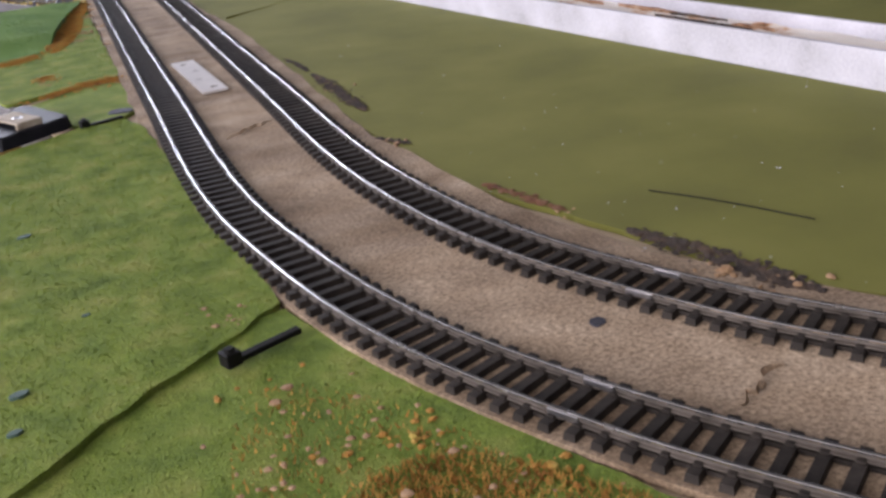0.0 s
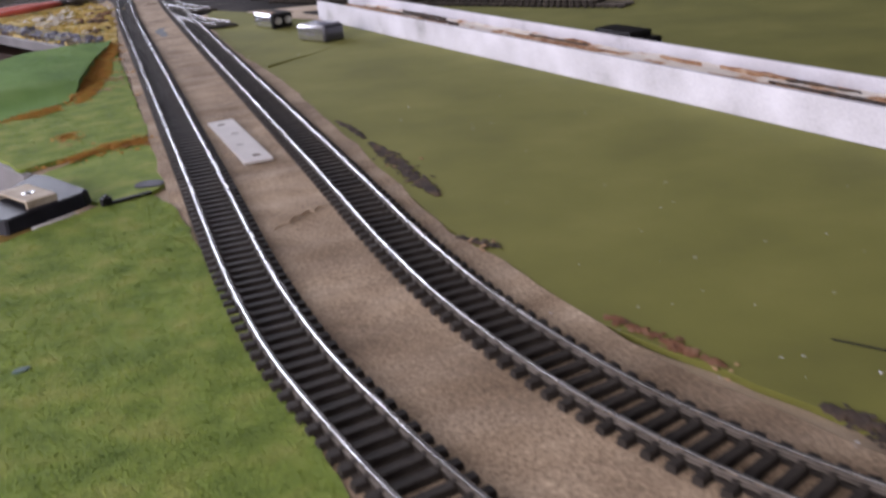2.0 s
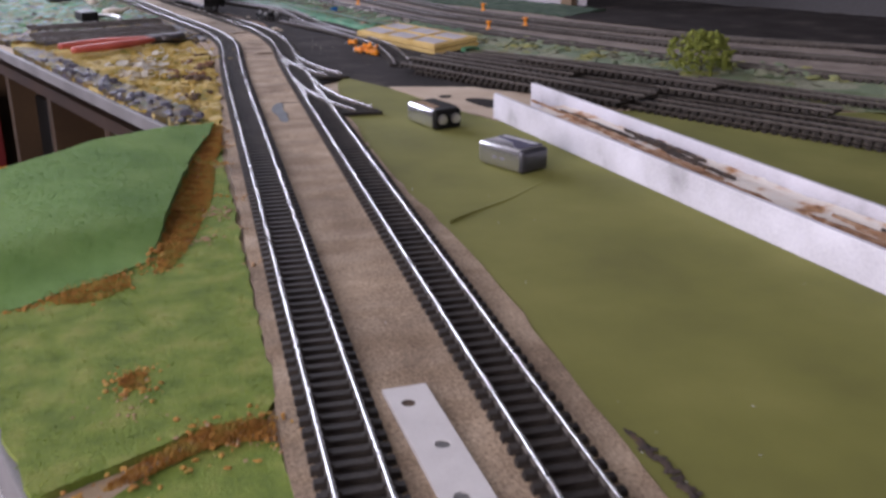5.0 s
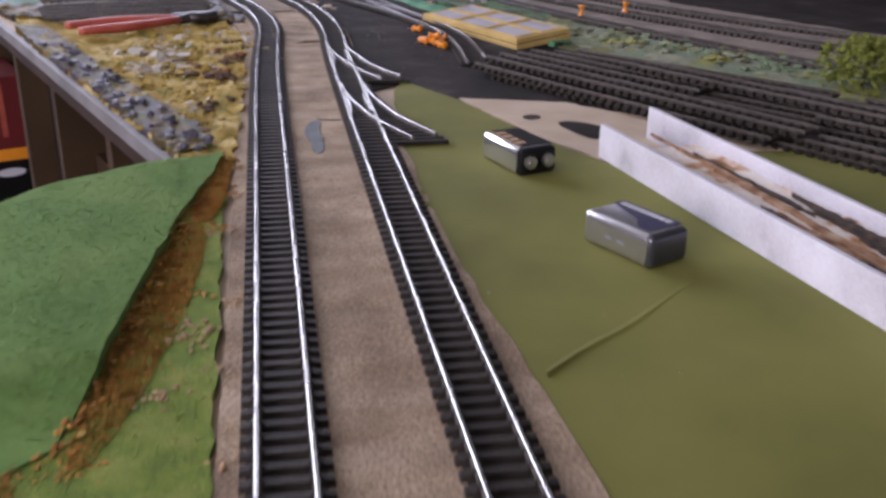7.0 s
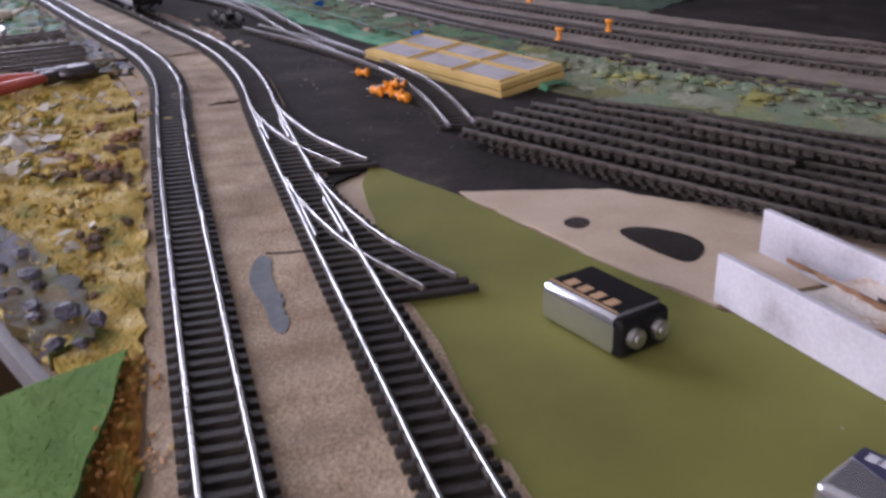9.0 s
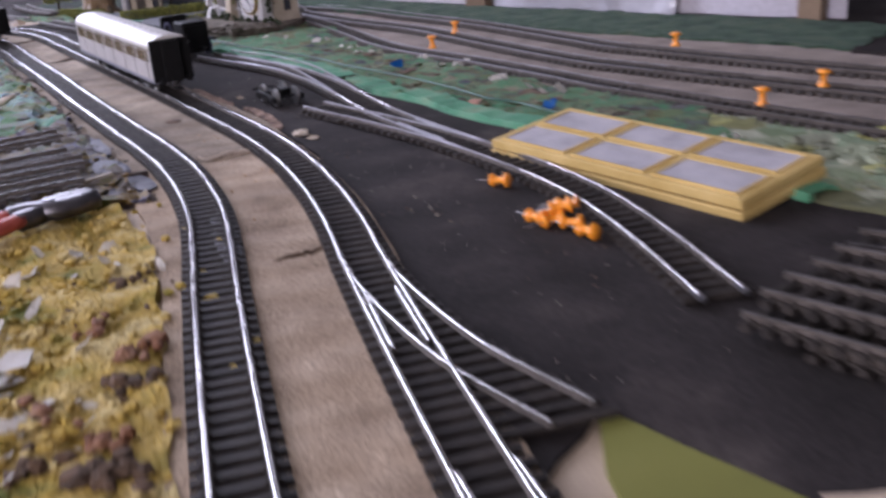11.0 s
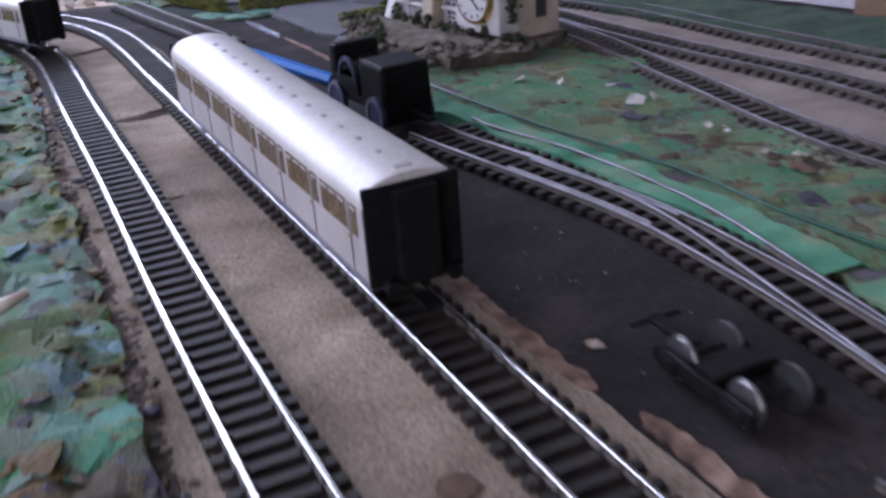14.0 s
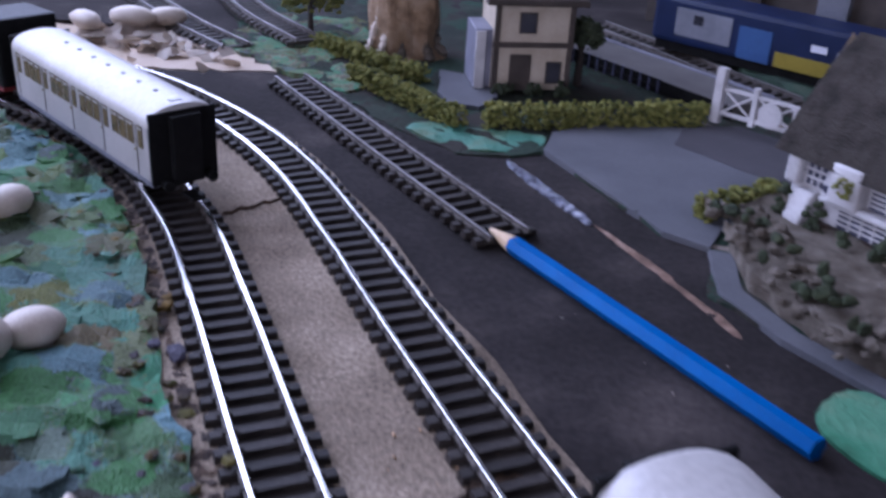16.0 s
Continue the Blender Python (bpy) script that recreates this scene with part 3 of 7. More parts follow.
# ---------------------------------------------------------------- more helpers
def lump(seed, size=1.0, depth=1.0, cell=30.0):
    """A relief function over the plan, in mm."""
    def rise(x, y):
        v = Vector((x / cell + seed * 7.3, y / cell - seed * 3.1, seed))
        return size * noise.noise(v) + 0.45 * depth * noise.noise(v * 3.1) + 0.2 * depth * noise.noise(v * 8.7)
    return rise


def ragged(pts, step=14.0, amp=2.0, seed=1):
    """The outline with its sides broken into short uneven runs."""
    rnd = random.Random(seed)
    out = []
    for (x0, y0), (x1, y1) in zip(pts, pts[1:] + pts[:1]):
        d = math.hypot(x1 - x0, y1 - y0)
        n = max(1, int(d / step))
        for k in range(n):
            t = k / n
            o = rnd.uniform(-amp, amp) if k else 0
            out.append((x0 + (x1 - x0) * t - (y1 - y0) / d * o, y0 + (y1 - y0) * t + (x1 - x0) / d * o))
    return out


def ground(name, pts, z0, z1, mat, label, cat, cell=0.0, rise=None, step=14.0, amp=2.0, seed=1, smooth=True):
    ob = part(name, sheet(ragged(pts, step, amp, seed), z0, z1, cell, rise), mat, smooth=smooth and bool(rise))
    return tagged(ob, label, cat, kind="structure")


def stone_bm(bm, x, y, z, r, rnd, flat=0.6):
    """One uneven chip or stone."""
    n0 = len(bm.verts)
    geo = bmesh.ops.create_icosphere(bm, subdivisions=1, radius=1.0)
    rot = Euler((rnd.uniform(0, 6), rnd.uniform(0, 6), rnd.uniform(0, 6))).to_matrix()
    sx, sy, sz = r * rnd.uniform(0.6, 1.3), r * rnd.uniform(0.6, 1.3), r * flat * rnd.uniform(0.6, 1.1)
    for v in geo["verts"]:
        c = rot @ (v.co * rnd.uniform(0.75, 1.15))
        v.co = Vector((c.x * sx + x, c.y * sy + y, c.z * sz + z + sz * 0.5)) * MM
    return bm


def crumbs(name, spots, mat, label, cat, seed=3, flat=0.6, z=-0.4):
    """Loose crumbs scattered round each spot (x, y, spread, count, size)."""
    rnd = random.Random(seed)
    bm = bmesh.new()
    for x, y, spread, count, size in spots:
        for _ in range(count):
            stone_bm(bm, x + rnd.gauss(0, spread), y + rnd.gauss(0, spread), z, size * rnd.uniform(0.4, 1.2), rnd, flat)
    return tagged(part(name, bm, mat), label, cat, kind="stuff")


def flakes(name, spots, mat, label, cat, seed=3, z=0.0, rise=None):
    """Thin broken plates, each uneven and tilted, round each spot (x, y, spread, count, size)."""
    rnd = random.Random(seed)
    bm = bmesh.new()
    for x, y, spread, count, size in spots:
        for _ in range(count):
            px, py = x + rnd.gauss(0, spread), y + rnd.gauss(0, spread)
            c = Vector((px, py, z + (rise(px, py) if rise else 0) + size * 0.15)) * MM
            rot = Euler((rnd.uniform(-0.7, 0.7), rnd.uniform(-0.7, 0.7), rnd.uniform(0, 6))).to_matrix()
            r, lng = size * rnd.uniform(0.5, 1.3), rnd.uniform(0.35, 1.0)
            vs = [bm.verts.new(c + rot @ (Vector((r * math.cos(b) * rnd.uniform(0.6, 1.2), r * lng * math.sin(b) * rnd.uniform(0.6, 1.2), rnd.uniform(-0.1, 0.1) * r)) * MM)) for b in (0, 1.2, 2.3, 3.4, 4.4, 5.4)]
            bm.faces.new(vs)
    bmesh.ops.solidify(bm, geom=bm.faces[:], thickness=0.0006)
    return tagged(part(name, bm, mat), label, cat, kind="stuff")


def tufts(name, area, count, mat, label, z, tall=1.6, seed=5, rise=None):
    """Short upright fibres over an outline."""
    rnd = random.Random(seed)
    xs, ys = [p[0] for p in area], [p[1] for p in area]
    verts, faces = [], []

    def inside(x, y):
        c = False
        for (x0, y0), (x1, y1) in zip(area, area[1:] + area[:1]):
            if (y0 > y) != (y1 > y) and x < (x1 - x0) * (y - y0) / (y1 - y0) + x0:
                c = not c
        return c
    while len(faces) < count:
        x, y = rnd.uniform(min(xs), max(xs)), rnd.uniform(min(ys), max(ys))
        if not inside(x, y):
            continue
        a, w, h = rnd.uniform(0, 6.3), rnd.uniform(0.2, 0.45), tall * rnd.uniform(0.4, 1.2)
        zz = z + (rise(x, y) if rise else 0)
        lx, ly = rnd.gauss(0, 0.8), rnd.gauss(0, 0.8)
        k = len(verts)
        verts += [((x - w * math.cos(a)) * MM, (y - w * math.sin(a)) * MM, zz * MM), ((x + w * math.cos(a)) * MM, (y + w * math.sin(a)) * MM, zz * MM),
                  ((x + lx) * MM, (y + ly) * MM, (zz + h) * MM)]
        faces.append((k, k + 1, k + 2))
    me = bpy.data.meshes.new(name)
    me.from_pydata(verts, [], faces)
    me.materials.append(mat)
    return tagged(new(name, me), label, "grass fibres", kind="stuff")


# ---------------------------------------------------------------- room
WX, EX, NY = -2.0, 1.40, 2.75


def in_room(name, x0, x1, y0, y1, z0, z1, mat, label, cat):
    ob = part(name, boxed(x0, x1, y0, y1, z0, z1), mat, m=ROOM.copy())
    return tagged(ob, label, cat, kind="structure")


in_room("floor", WX, EX, -2.6, NY, -0.84, -0.8, M_CARPET, "brown carpeted room floor", "floor")
in_room("ceiling", WX, EX, -2.6, NY, 1.75, 1.79, M_CEIL, "white painted ceiling", "ceiling")
in_room("wall_east", EX, EX + 0.08, -2.6, NY, -0.8, 1.75, M_WALLDARK, "dark painted wall behind the layout", "wall")
in_room("wall_south", WX, EX, -2.68, -2.6, -0.8, 1.75, M_WALL, "pale painted wall", "wall")
for nm, y0, y1, z0, z1 in (("wall_west_low", -2.6, NY, -0.8, 0.05), ("wall_west_high", -2.6, NY, 1.2, 1.75), ("wall_west_end", -2.6, -0.8, 0.05, 1.2), ("wall_west_corner", 1.1, NY, 0.05, 1.2)):
    in_room(nm, WX - 0.12, WX, y0, y1, z0, z1, M_WALL, "pale painted wall round the window", "wall")
for nm, x0, x1, z0, z1 in (("wall_north_low", WX, EX, -0.8, 0.26), ("wall_north_high", WX, EX, 1.6, 1.75), ("wall_north_end", 1.38, EX, 0.26, 1.6), ("wall_north_corner", WX, -0.52, 0.26, 1.6)):
    in_room(nm, x0, x1, NY, NY + 0.12, z0, z1, M_WALL, "pale painted wall round the window", "wall")
M_GLASS = bpy.data.materials.new("window_glass")
M_GLASS.use_nodes = True
M_GLASS.node_tree.nodes["Principled BSDF"].inputs["Transmission Weight"].default_value = 1.0
M_GLASS.node_tree.nodes["Principled BSDF"].inputs["Roughness"].default_value = 0.02
M_GLASS.node_tree.nodes["Principled BSDF"].inputs["IOR"].default_value = 1.45
for nm, flip, lo, hi in (("window_1", False, -0.8, 1.1), ("window_2", True, -0.52, 1.38)):
    w = thing(nm, "white framed room window", "window", kind="structure", at=ROOM.copy())
    n = 3
    for k in range(n + 1):
        c = lo + (hi - lo) * k / n
        c0, c1 = max(lo, c - 0.025), min(hi, c + 0.025)
        b = boxed(c0, c1, NY + 0.02, NY + 0.08, 0.26, 1.6) if flip else boxed(WX - 0.08, WX - 0.02, c0, c1, 0.05, 1.2)
        part("window_frame", b, M_WHITE, w)
    for k in range(n):
        c0, c1 = lo + (hi - lo) * k / n + 0.025, lo + (hi - lo) * (k + 1) / n - 0.025
        b = boxed(c0, c1, NY + 0.045, NY + 0.05, 0.26, 1.6) if flip else boxed(WX - 0.05, WX - 0.045, c0, c1, 0.05, 1.2)
        pane = part("pane", b, M_GLASS, w)
        pane.visible_shadow = False

M_WOODBROWN = material("brown_batten_wood", [(0.13, 0.085, 0.05), (0.21, 0.145, 0.09)], 14, 300, 0.7, 0.2)
# pale sheeting over the wall behind the rear tracks
bm = bmesh.new()
bmesh.ops.create_grid(bm, x_segments=60, y_segments=4, size=1.0)
for v in bm.verts:
    u, h = v.co.x, v.co.y
    v.co = Vector((1.222 - 0.006 * (1 + noise.noise(Vector((u * 6, h * 0.4, 2)))), 1.24 + 0.38 * u, 0.15 + 0.155 * h))
tagged(part("wall_sheeting", bm, M_WALL, m=ROOM.copy(), smooth=True), "pale lilac sheeting standing behind the rear tracks", "sheeting", kind="structure")
# battens and a crumpled clear plastic sheet on the wall behind the tracks
for k, (y, w) in enumerate(((0.875, 0.022), (1.28, 0.03), (1.50, 0.02))):
    b = part("wall_batten", boxed(1.196, 1.211, y, y + w, -0.004, 0.31), M_WOODBROWN, m=ROOM.copy())
    tagged(b, "brown vertical wooden batten on the wall", "batten", "wall battens")
M_PLASTIC = material("clear_plastic_sheet", [(0.40, 0.40, 0.44), (0.50, 0.50, 0.55)], 6, 60, 0.14, 0.0)
bm = bmesh.new()
bmesh.ops.create_grid(bm, x_segments=46, y_segments=30, size=1.0)
for v in bm.verts:
    u, h = v.co.x, v.co.y
    d = 0.055 * (1 - u * u) * (1 - h * h) + 0.018 * noise.noise(Vector((u * 2.4, h * 2.4, 3))) + 0.006 * noise.noise(Vector((u * 7, h * 7, 1)))
    v.co = Vector((1.206 - max(0.0, d * 0.6), 1.15 + 0.12 * u, 0.125 + 0.13 * h))
tagged(part("plastic_sheet", bm, M_PLASTIC, m=ROOM.copy(), smooth=True), "crumpled shiny clear plastic sheet on the wall", "plastic sheet")

# ---------------------------------------------------------------- board
board = thing("baseboard", "plywood model railway baseboard with pale fascia", "baseboard", kind="structure")
part("deck", sheet([(-190, -1000), (1300, -1000), (1300, 700), (860, 1230), (330, 2200), (180, 2420), (-300, 2700), (-900, 2700), (-299, 1215), (-53, 622), (-75, 500), (-165, 420), (-143, 218),
                    (-97, 96), (-60, 0), (-190, -110)], -14, -3), M_BOARD, board)


def rail_board(x0, y0, x1, y1, z0, z1, thick, mat, name, parent):
    d, a = math.hypot(x1 - x0, y1 - y0), math.atan2(-(x1 - x0), y1 - y0)
    return part(name, boxed(-thick * MM, 0, 0, d * MM, z0 * MM, z1 * MM, 0.0008), mat, parent, "", pose(x0 * MM, y0 * MM, 0, 0, 0, math.degrees(a)))


rail_board(-53, 622, -649, 2070, -13, -1.5, 6, M_FASCIA, "fascia", board)
rail_board(-97, 96, -190, 340, -26, -1.5, 6, M_FASCIA, "fascia", board)
# brown shelving under the far board
shelf = thing("shelf_unit", "brown wooden shelf unit under the board holding boxes", "shelf unit", at=pose(-0.052, 0.66, -0.8, 0, 0, 22.4))
part("top_panel", boxed(0.0, 0.30, 0, 1.25, 0.752, 0.766), M_CABINET, shelf)
part("back_panel", boxed(0.29, 0.30, 0, 1.25, 0.02, 0.75), M_CABINET, shelf)
part("shelf_board", boxed(0.0, 0.29, 0, 1.25, 0.40, 0.415), M_CABINET, shelf)
part("shelf_board", boxed(0.0, 0.29, 0, 1.25, 0.0, 0.02), M_CABINET, shelf)
for y in (0.0, 0.205, 0.41, 0.60, 1.234):
    part("upright_panel", boxed(0.0, 0.29, y, y + 0.016, 0.02, 0.752), M_WARMPANEL, shelf)


def carton(x, y, z, sx, sy, sz, mat, band, label):
    c = thing("storage_box", label, "storage box", "boxes under the board", at=pose(-0.052, 0.66, -0.8, 0, 0, 22.4) @ pose(x, y, z))
    part("box_body", boxed(0, sx, 0, sy, 0, sz, 0.002), mat, c)
    part("printed_band", boxed(-0.0006, 0.0002, 0.004, sy - 0.004, sz * 0.28, sz * 0.42), band, c)
    part("printed_patch", boxed(-0.0006, 0.0002, sy * 0.3, sy * 0.6, sz * 0.1, sz * 0.2), M_PRINT, c)


carton(0.03, 0.03, 0.415, 0.2, 0.15, 0.30, M_DARK, M_ORANGE, "black cardboard box with an orange band")
carton(0.03, 0.24, 0.415, 0.2, 0.16, 0.27, M_CABINET, M_PRINT, "brown cardboard box on the shelf")
rb = thing("storage_box", "red cardboard box with an orange band and black foot", "storage box", "boxes under the board", at=pose(-0.052, 0.66, -0.8, 0, 0, 22.4) @ pose(0.002, 1.05, 0.415))
part("box_body", boxed(0, 0.076, 0, 0.16, 0.105, 0.222, 0.002), M_RED, rb)
part("printed_band", boxed(-0.0004, 0.0764, -0.0004, 0.1604, 0.085, 0.105, 0.002), M_ORANGE, rb, "orange printed band")
part("box_foot", boxed(0, 0.076, 0, 0.16, 0, 0.085, 0.002), M_DARK, rb, "black lower part")
part("printed_oval", cyl(bmesh.new(), 0.010, 0.010, (0, 0, 0), (0, -0.0006, 0), 24), M_PRINT, rb, "pale oval print", pose(0.038, 0, 0.066) @ Matrix.Diagonal((2.2, 1, 0.7, 1)))
part("printed_stripe", boxed(0.034, 0.042, -0.0006, 0.0002, 0.125, 0.21), M_REDGRIP, rb)
carton(0.03, 0.45, 0.415, 0.2, 0.15, 0.31, M_DARK, M_RED, "black cardboard box with a red band")
# white tub in the well beside the near board
tub = thing("white_tub", "large white plastic tub standing below the board edge", "storage tub", at=pose(-0.215, 0.20, -0.8, 0, 0, 18))
bm = boxed(-0.13, 0.13, -0.16, 0.15, 0.0, 0.735, 0.03)
part("tub_body", bm, M_TUB, tub, smooth=True)
part("lid", boxed(-0.135, 0.135, -0.165, 0.155, 0.735, 0.762, 0.012), M_TUB, tub, "white rounded lid", smooth=True)

# ---------------------------------------------------------------- mats
def under(x, y):
    return 0.55 * noise.noise(Vector((x / 90, y / 13, 2))) + 0.25 * noise.noise(Vector((x / 9, y / 7, 5)))


ul, ur = [], []
left_off = lambda y: -16.5 if y < -120 else float(np.interp(y, (980, 1070, 1130, 1250), (-22, -30, -33, -35)))
edge_off = lambda y: float(np.interp(y, (-600, -244, -187, -160, -87, 113, 263, 332, 373, 430, 530, 640, 700, 860, 1100, 1180, 1240, 1290, 1370, 1430, 1500, 1700, 1800, 2150), (30, 31, 31, 25, 25, 28, 29, 26, 23, 18.5, 18.5, 20, 17, 16.5, 16.5, 17, 18, 24, 24, 22, 20, 20, 17.5, 17.5)))
for k in range(140):
    y = -610 + k * (2150 + 610) / 139
    ul.append(LINE_A.at(LINE_A.find(min(y, 2070)), left_off(y) + (3 if y > -120 else 0.6) * noise.noise(Vector((y / 30, 1, 0))))[:2])
    ur.append(LINE_B.at(LINE_B.find(min(y, 2120)), edge_off(y) + (2.5 if y < 830 else 3) * noise.noise(Vector((y / 45, 5, 0))) + 2 * noise.noise(Vector((y / 9, 8, 0))))[:2])
keep = lambda q: [p for i, p in enumerate(q) if i == 0 or math.hypot(p[0] - q[i - 1][0], p[1] - q[i - 1][1]) > 1]
ul, ur = keep(ul), keep(ur)
cut = [LINE_A.at(LINE_A.find(1206), left_off(1206))[:2], LINE_A.at(LINE_A.find(1200), 10)[:2], LINE_B.at(LINE_B.find(1212), -22)[:2], LINE_B.at(LINE_B.find(1206), edge_off(1206))[:2]]
tagged(part("track_underlay_near", sheet([p for p in ul if p[1] < 1194] + cut + [p for p in ur if p[1] < 1194][::-1], -2.9, -0.1, 9.0, under), M_CORK, smooth=True), "warm brown felt underlay beneath both tracks", "underlay", kind="structure")
tagged(part("track_underlay_far", sheet(cut[:1] + [p for p in ul if p[1] > 1216] + [p for p in ur if p[1] > 1216][::-1] + cut[:0:-1], -2.9, -0.1, 9.0, under), M_CORK_FAR, smooth=True), "grey-brown felt underlay beneath both tracks", "underlay", kind="structure")
# dark sheet under each track that paints in the shade of the sleeper gaps
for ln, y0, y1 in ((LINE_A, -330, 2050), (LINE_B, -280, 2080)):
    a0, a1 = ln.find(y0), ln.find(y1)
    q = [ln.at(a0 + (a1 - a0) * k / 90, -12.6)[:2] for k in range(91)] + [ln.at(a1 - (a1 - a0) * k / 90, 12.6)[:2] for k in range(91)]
    tagged(part("trackbed", sheet(q, -1.5, 0.55), M_BEDSHADE), "dark brown bed with the shade between the sleepers put into its colour", "trackbed", kind="structure")
# torn joints of the underlay
rnd = random.Random(4)


def crack(x0, y0, x1, y1, w, label, mat=None):
    bm = bmesh.new()
    n = 14
    up, lo = [], []
    for k in range(n + 1):
        t = k / n
        j = rnd.uniform(-2, 2)
        x, y = x0 + (x1 - x0) * t, y0 + (y1 - y0) * t + j
        ww = w * (0.3 + math.sin(math.pi * t)) * rnd.uniform(0.5, 1.3)
        up.append(bm.verts.new((x * MM, (y + ww) * MM, 0.0012 * math.sin(math.pi * t) + 0.0006)))
        lo.append(bm.verts.new((x * MM, (y - ww) * MM, 0.0003)))
    for k in range(n):
        bm.faces.new((lo[k], lo[k + 1], up[k + 1], up[k]))
    bmesh.ops.solidify(bm, geom=bm.faces[:], thickness=0.0004)
    return tagged(part("underlay_tear", bm, mat or M_CORK), label, "tear", "tears in the underlay")


crack(17, 1196, 45, 1212, 2.2, "curled torn edge of brown underlay", M_BEIGE)
crack(30, 1004, 58, 1012, 0.9, "dark crack across the underlay", M_RUST)
crack(-120, 1702, -86, 1722, 2.6, "dark gap between underlay pieces", M_RUST)
crack(-192, 1878, -150, 1912, 0.6, "thin dark joint in the underlay", M_RUST)
crack(94, -471, 119, -459, 0.8, "curled crack across the underlay")
crack(18, -105, 52, -80, 0.5, "faint pale joint in the underlay", M_BEIGE)


def rounded(pts):
    for _ in range(2):
        out = []
        for (x0, y0), (x1, y1) in zip(pts, pts[1:] + pts[:1]):
            out += [(x0 * 0.75 + x1 * 0.25, y0 * 0.75 + y1 * 0.25), (x0 * 0.25 + x1 * 0.75, y0 * 0.25 + y1 * 0.75)]
        pts = out
    return pts


def smear(name, pts, mat, label, cat, z=0.25, seed=1, amp=3.0, step=6.0, rise=None, group="stains"):
    ob = part(name, sheet(ragged(rounded(pts), min(step, 3.0), amp * 0.3, seed), -2.0, z, 5.0 if rise else 0.0, rise), mat)
    return tagged(ob, label, cat, group)


smear("stain", STAIN, material("blue_grey_stain", [(0.09, 0.10, 0.11), (0.16, 0.17, 0.18)], 90, 900, 0.7, 0.2), "blue-grey paint stain on the underlay", "stain", 0.45, 2, 5.0)
smear("stain", [(-12, 1329), (-4, 1326), (1, 1331), (-3, 1338), (-11, 1337)], M_RUST, "dark stain on the brown underlay", "stain", 0.4, 3, 1.2)
smear("stain", [(83, -413), (89, -411), (88, -406), (83, -407)], M_SLATE, "dark oval stain on the underlay", "stain", 0.5, 4, 0.8)
smear("stain", [(-41, 17), (-35, 28), (-24, 24), (-22, 14), (-30, 11)], M_SLATE, "dark grey stain beside the track", "stain", 0.35, 5, 1.2)

for k, pts in enumerate(([(12, 1452), (19, 1450), (33, 1396), (44, 1364), (37, 1364), (27, 1393)], [(46, 1350), (53, 1348), (66, 1304), (69, 1262), (62, 1262), (59, 1300)])):
    smear("scorched_edge", pts, M_SCRAPE, "red-brown scuffed edge of the underlay beside the track", "scuffed edge", 0.15, 150 + k, 5.0, 3.0, None, "stains")
bm = bmesh.new()
pr = None
cl_ = Line([(7, 1209), (11, 1200), (18, 1203), (27, 1210), (34, 1208), (42, 1212)])
for k in range(26):
    x, y, a = cl_.at(cl_.length * k / 25)
    hgt = 0.8 * math.sin(math.pi * k / 25) * (0.6 + 0.5 * noise.noise(Vector((k * 0.5, 1, 2)))) + 0.2
    r = [bm.verts.new((x * MM, (y + 9) * MM, 0.0004)), bm.verts.new((x * MM, (y + 3) * MM, (0.4 + hgt * 0.6) * MM)), bm.verts.new((x * MM, (y + 1.2 * noise.noise(Vector((k, 4, 4)))) * MM, (0.4 + hgt) * MM))]
    if pr:
        for q in range(2):
            bm.faces.new((pr[q], r[q], r[q + 1], pr[q + 1]))
    pr = r
bmesh.ops.solidify(bm, geom=bm.faces[:], thickness=0.0008)
tagged(part("curled_underlay_edge", bm, M_BEIGE, smooth=True), "curled torn edge lifting from the underlay", "curled edge")
for k, pts in enumerate(SEAMS):
    smear("underlay_seam", pts, M_CHAR, "dark brown seam across the underlay", "seam", 0.25, 120 + k, 1.0, 4.0, None, "underlay seams")
FELT = [(84, 645), (82, 480), (84, 330), (88, 250), (90, 120), (92, -30), (92, -130), (98, -250), (132, -345), (152, -412), (172, -440), (300, -560), (1150, -700), (1150, 420), (420, 560),
        (330, 600), (205, 592), (178, 657), (147, 760), (112, 832), (100, 800)]
ground("felt_mat", FELT, -2.9, -0.5, M_FELT, "olive green felt mat on the board", "felt mat", 24.0, lump(2, 0.7, 0.3, 120), 16, 0.8, 7)
seam = thing("felt_seam", "raised seam where two felt mats meet", "felt seam")
bm = bmesh.new()
pr = None
for k in range(24):
    t = k / 23
    x, y = 97 + 92 * t, 338 + 74 * t + 1.2 * math.sin(t * 9)
    h = 1.4 * (1 - t) ** 3 - 0.15
    r = [bm.verts.new((x * MM, (y - 1.6) * MM, -0.6 * MM)), bm.verts.new((x * MM, y * MM, h * MM)), bm.verts.new((x * MM, (y + 3.5) * MM, -0.6 * MM))]
    if pr:
        bm.faces.new((pr[0], r[0], r[1], pr[1]))
        bm.faces.new((pr[1], r[1], r[2], pr[2]))
    pr = r
part("fold", bm, M_FELT, seam, smooth=False)
bm = tube([(164, -317), (174, -333), (184, -352), (197, -381)], 0.3, 0.0)
tagged(part("wire_offcut", bm, M_DARK), "thin black wire lying on the felt", "wire")

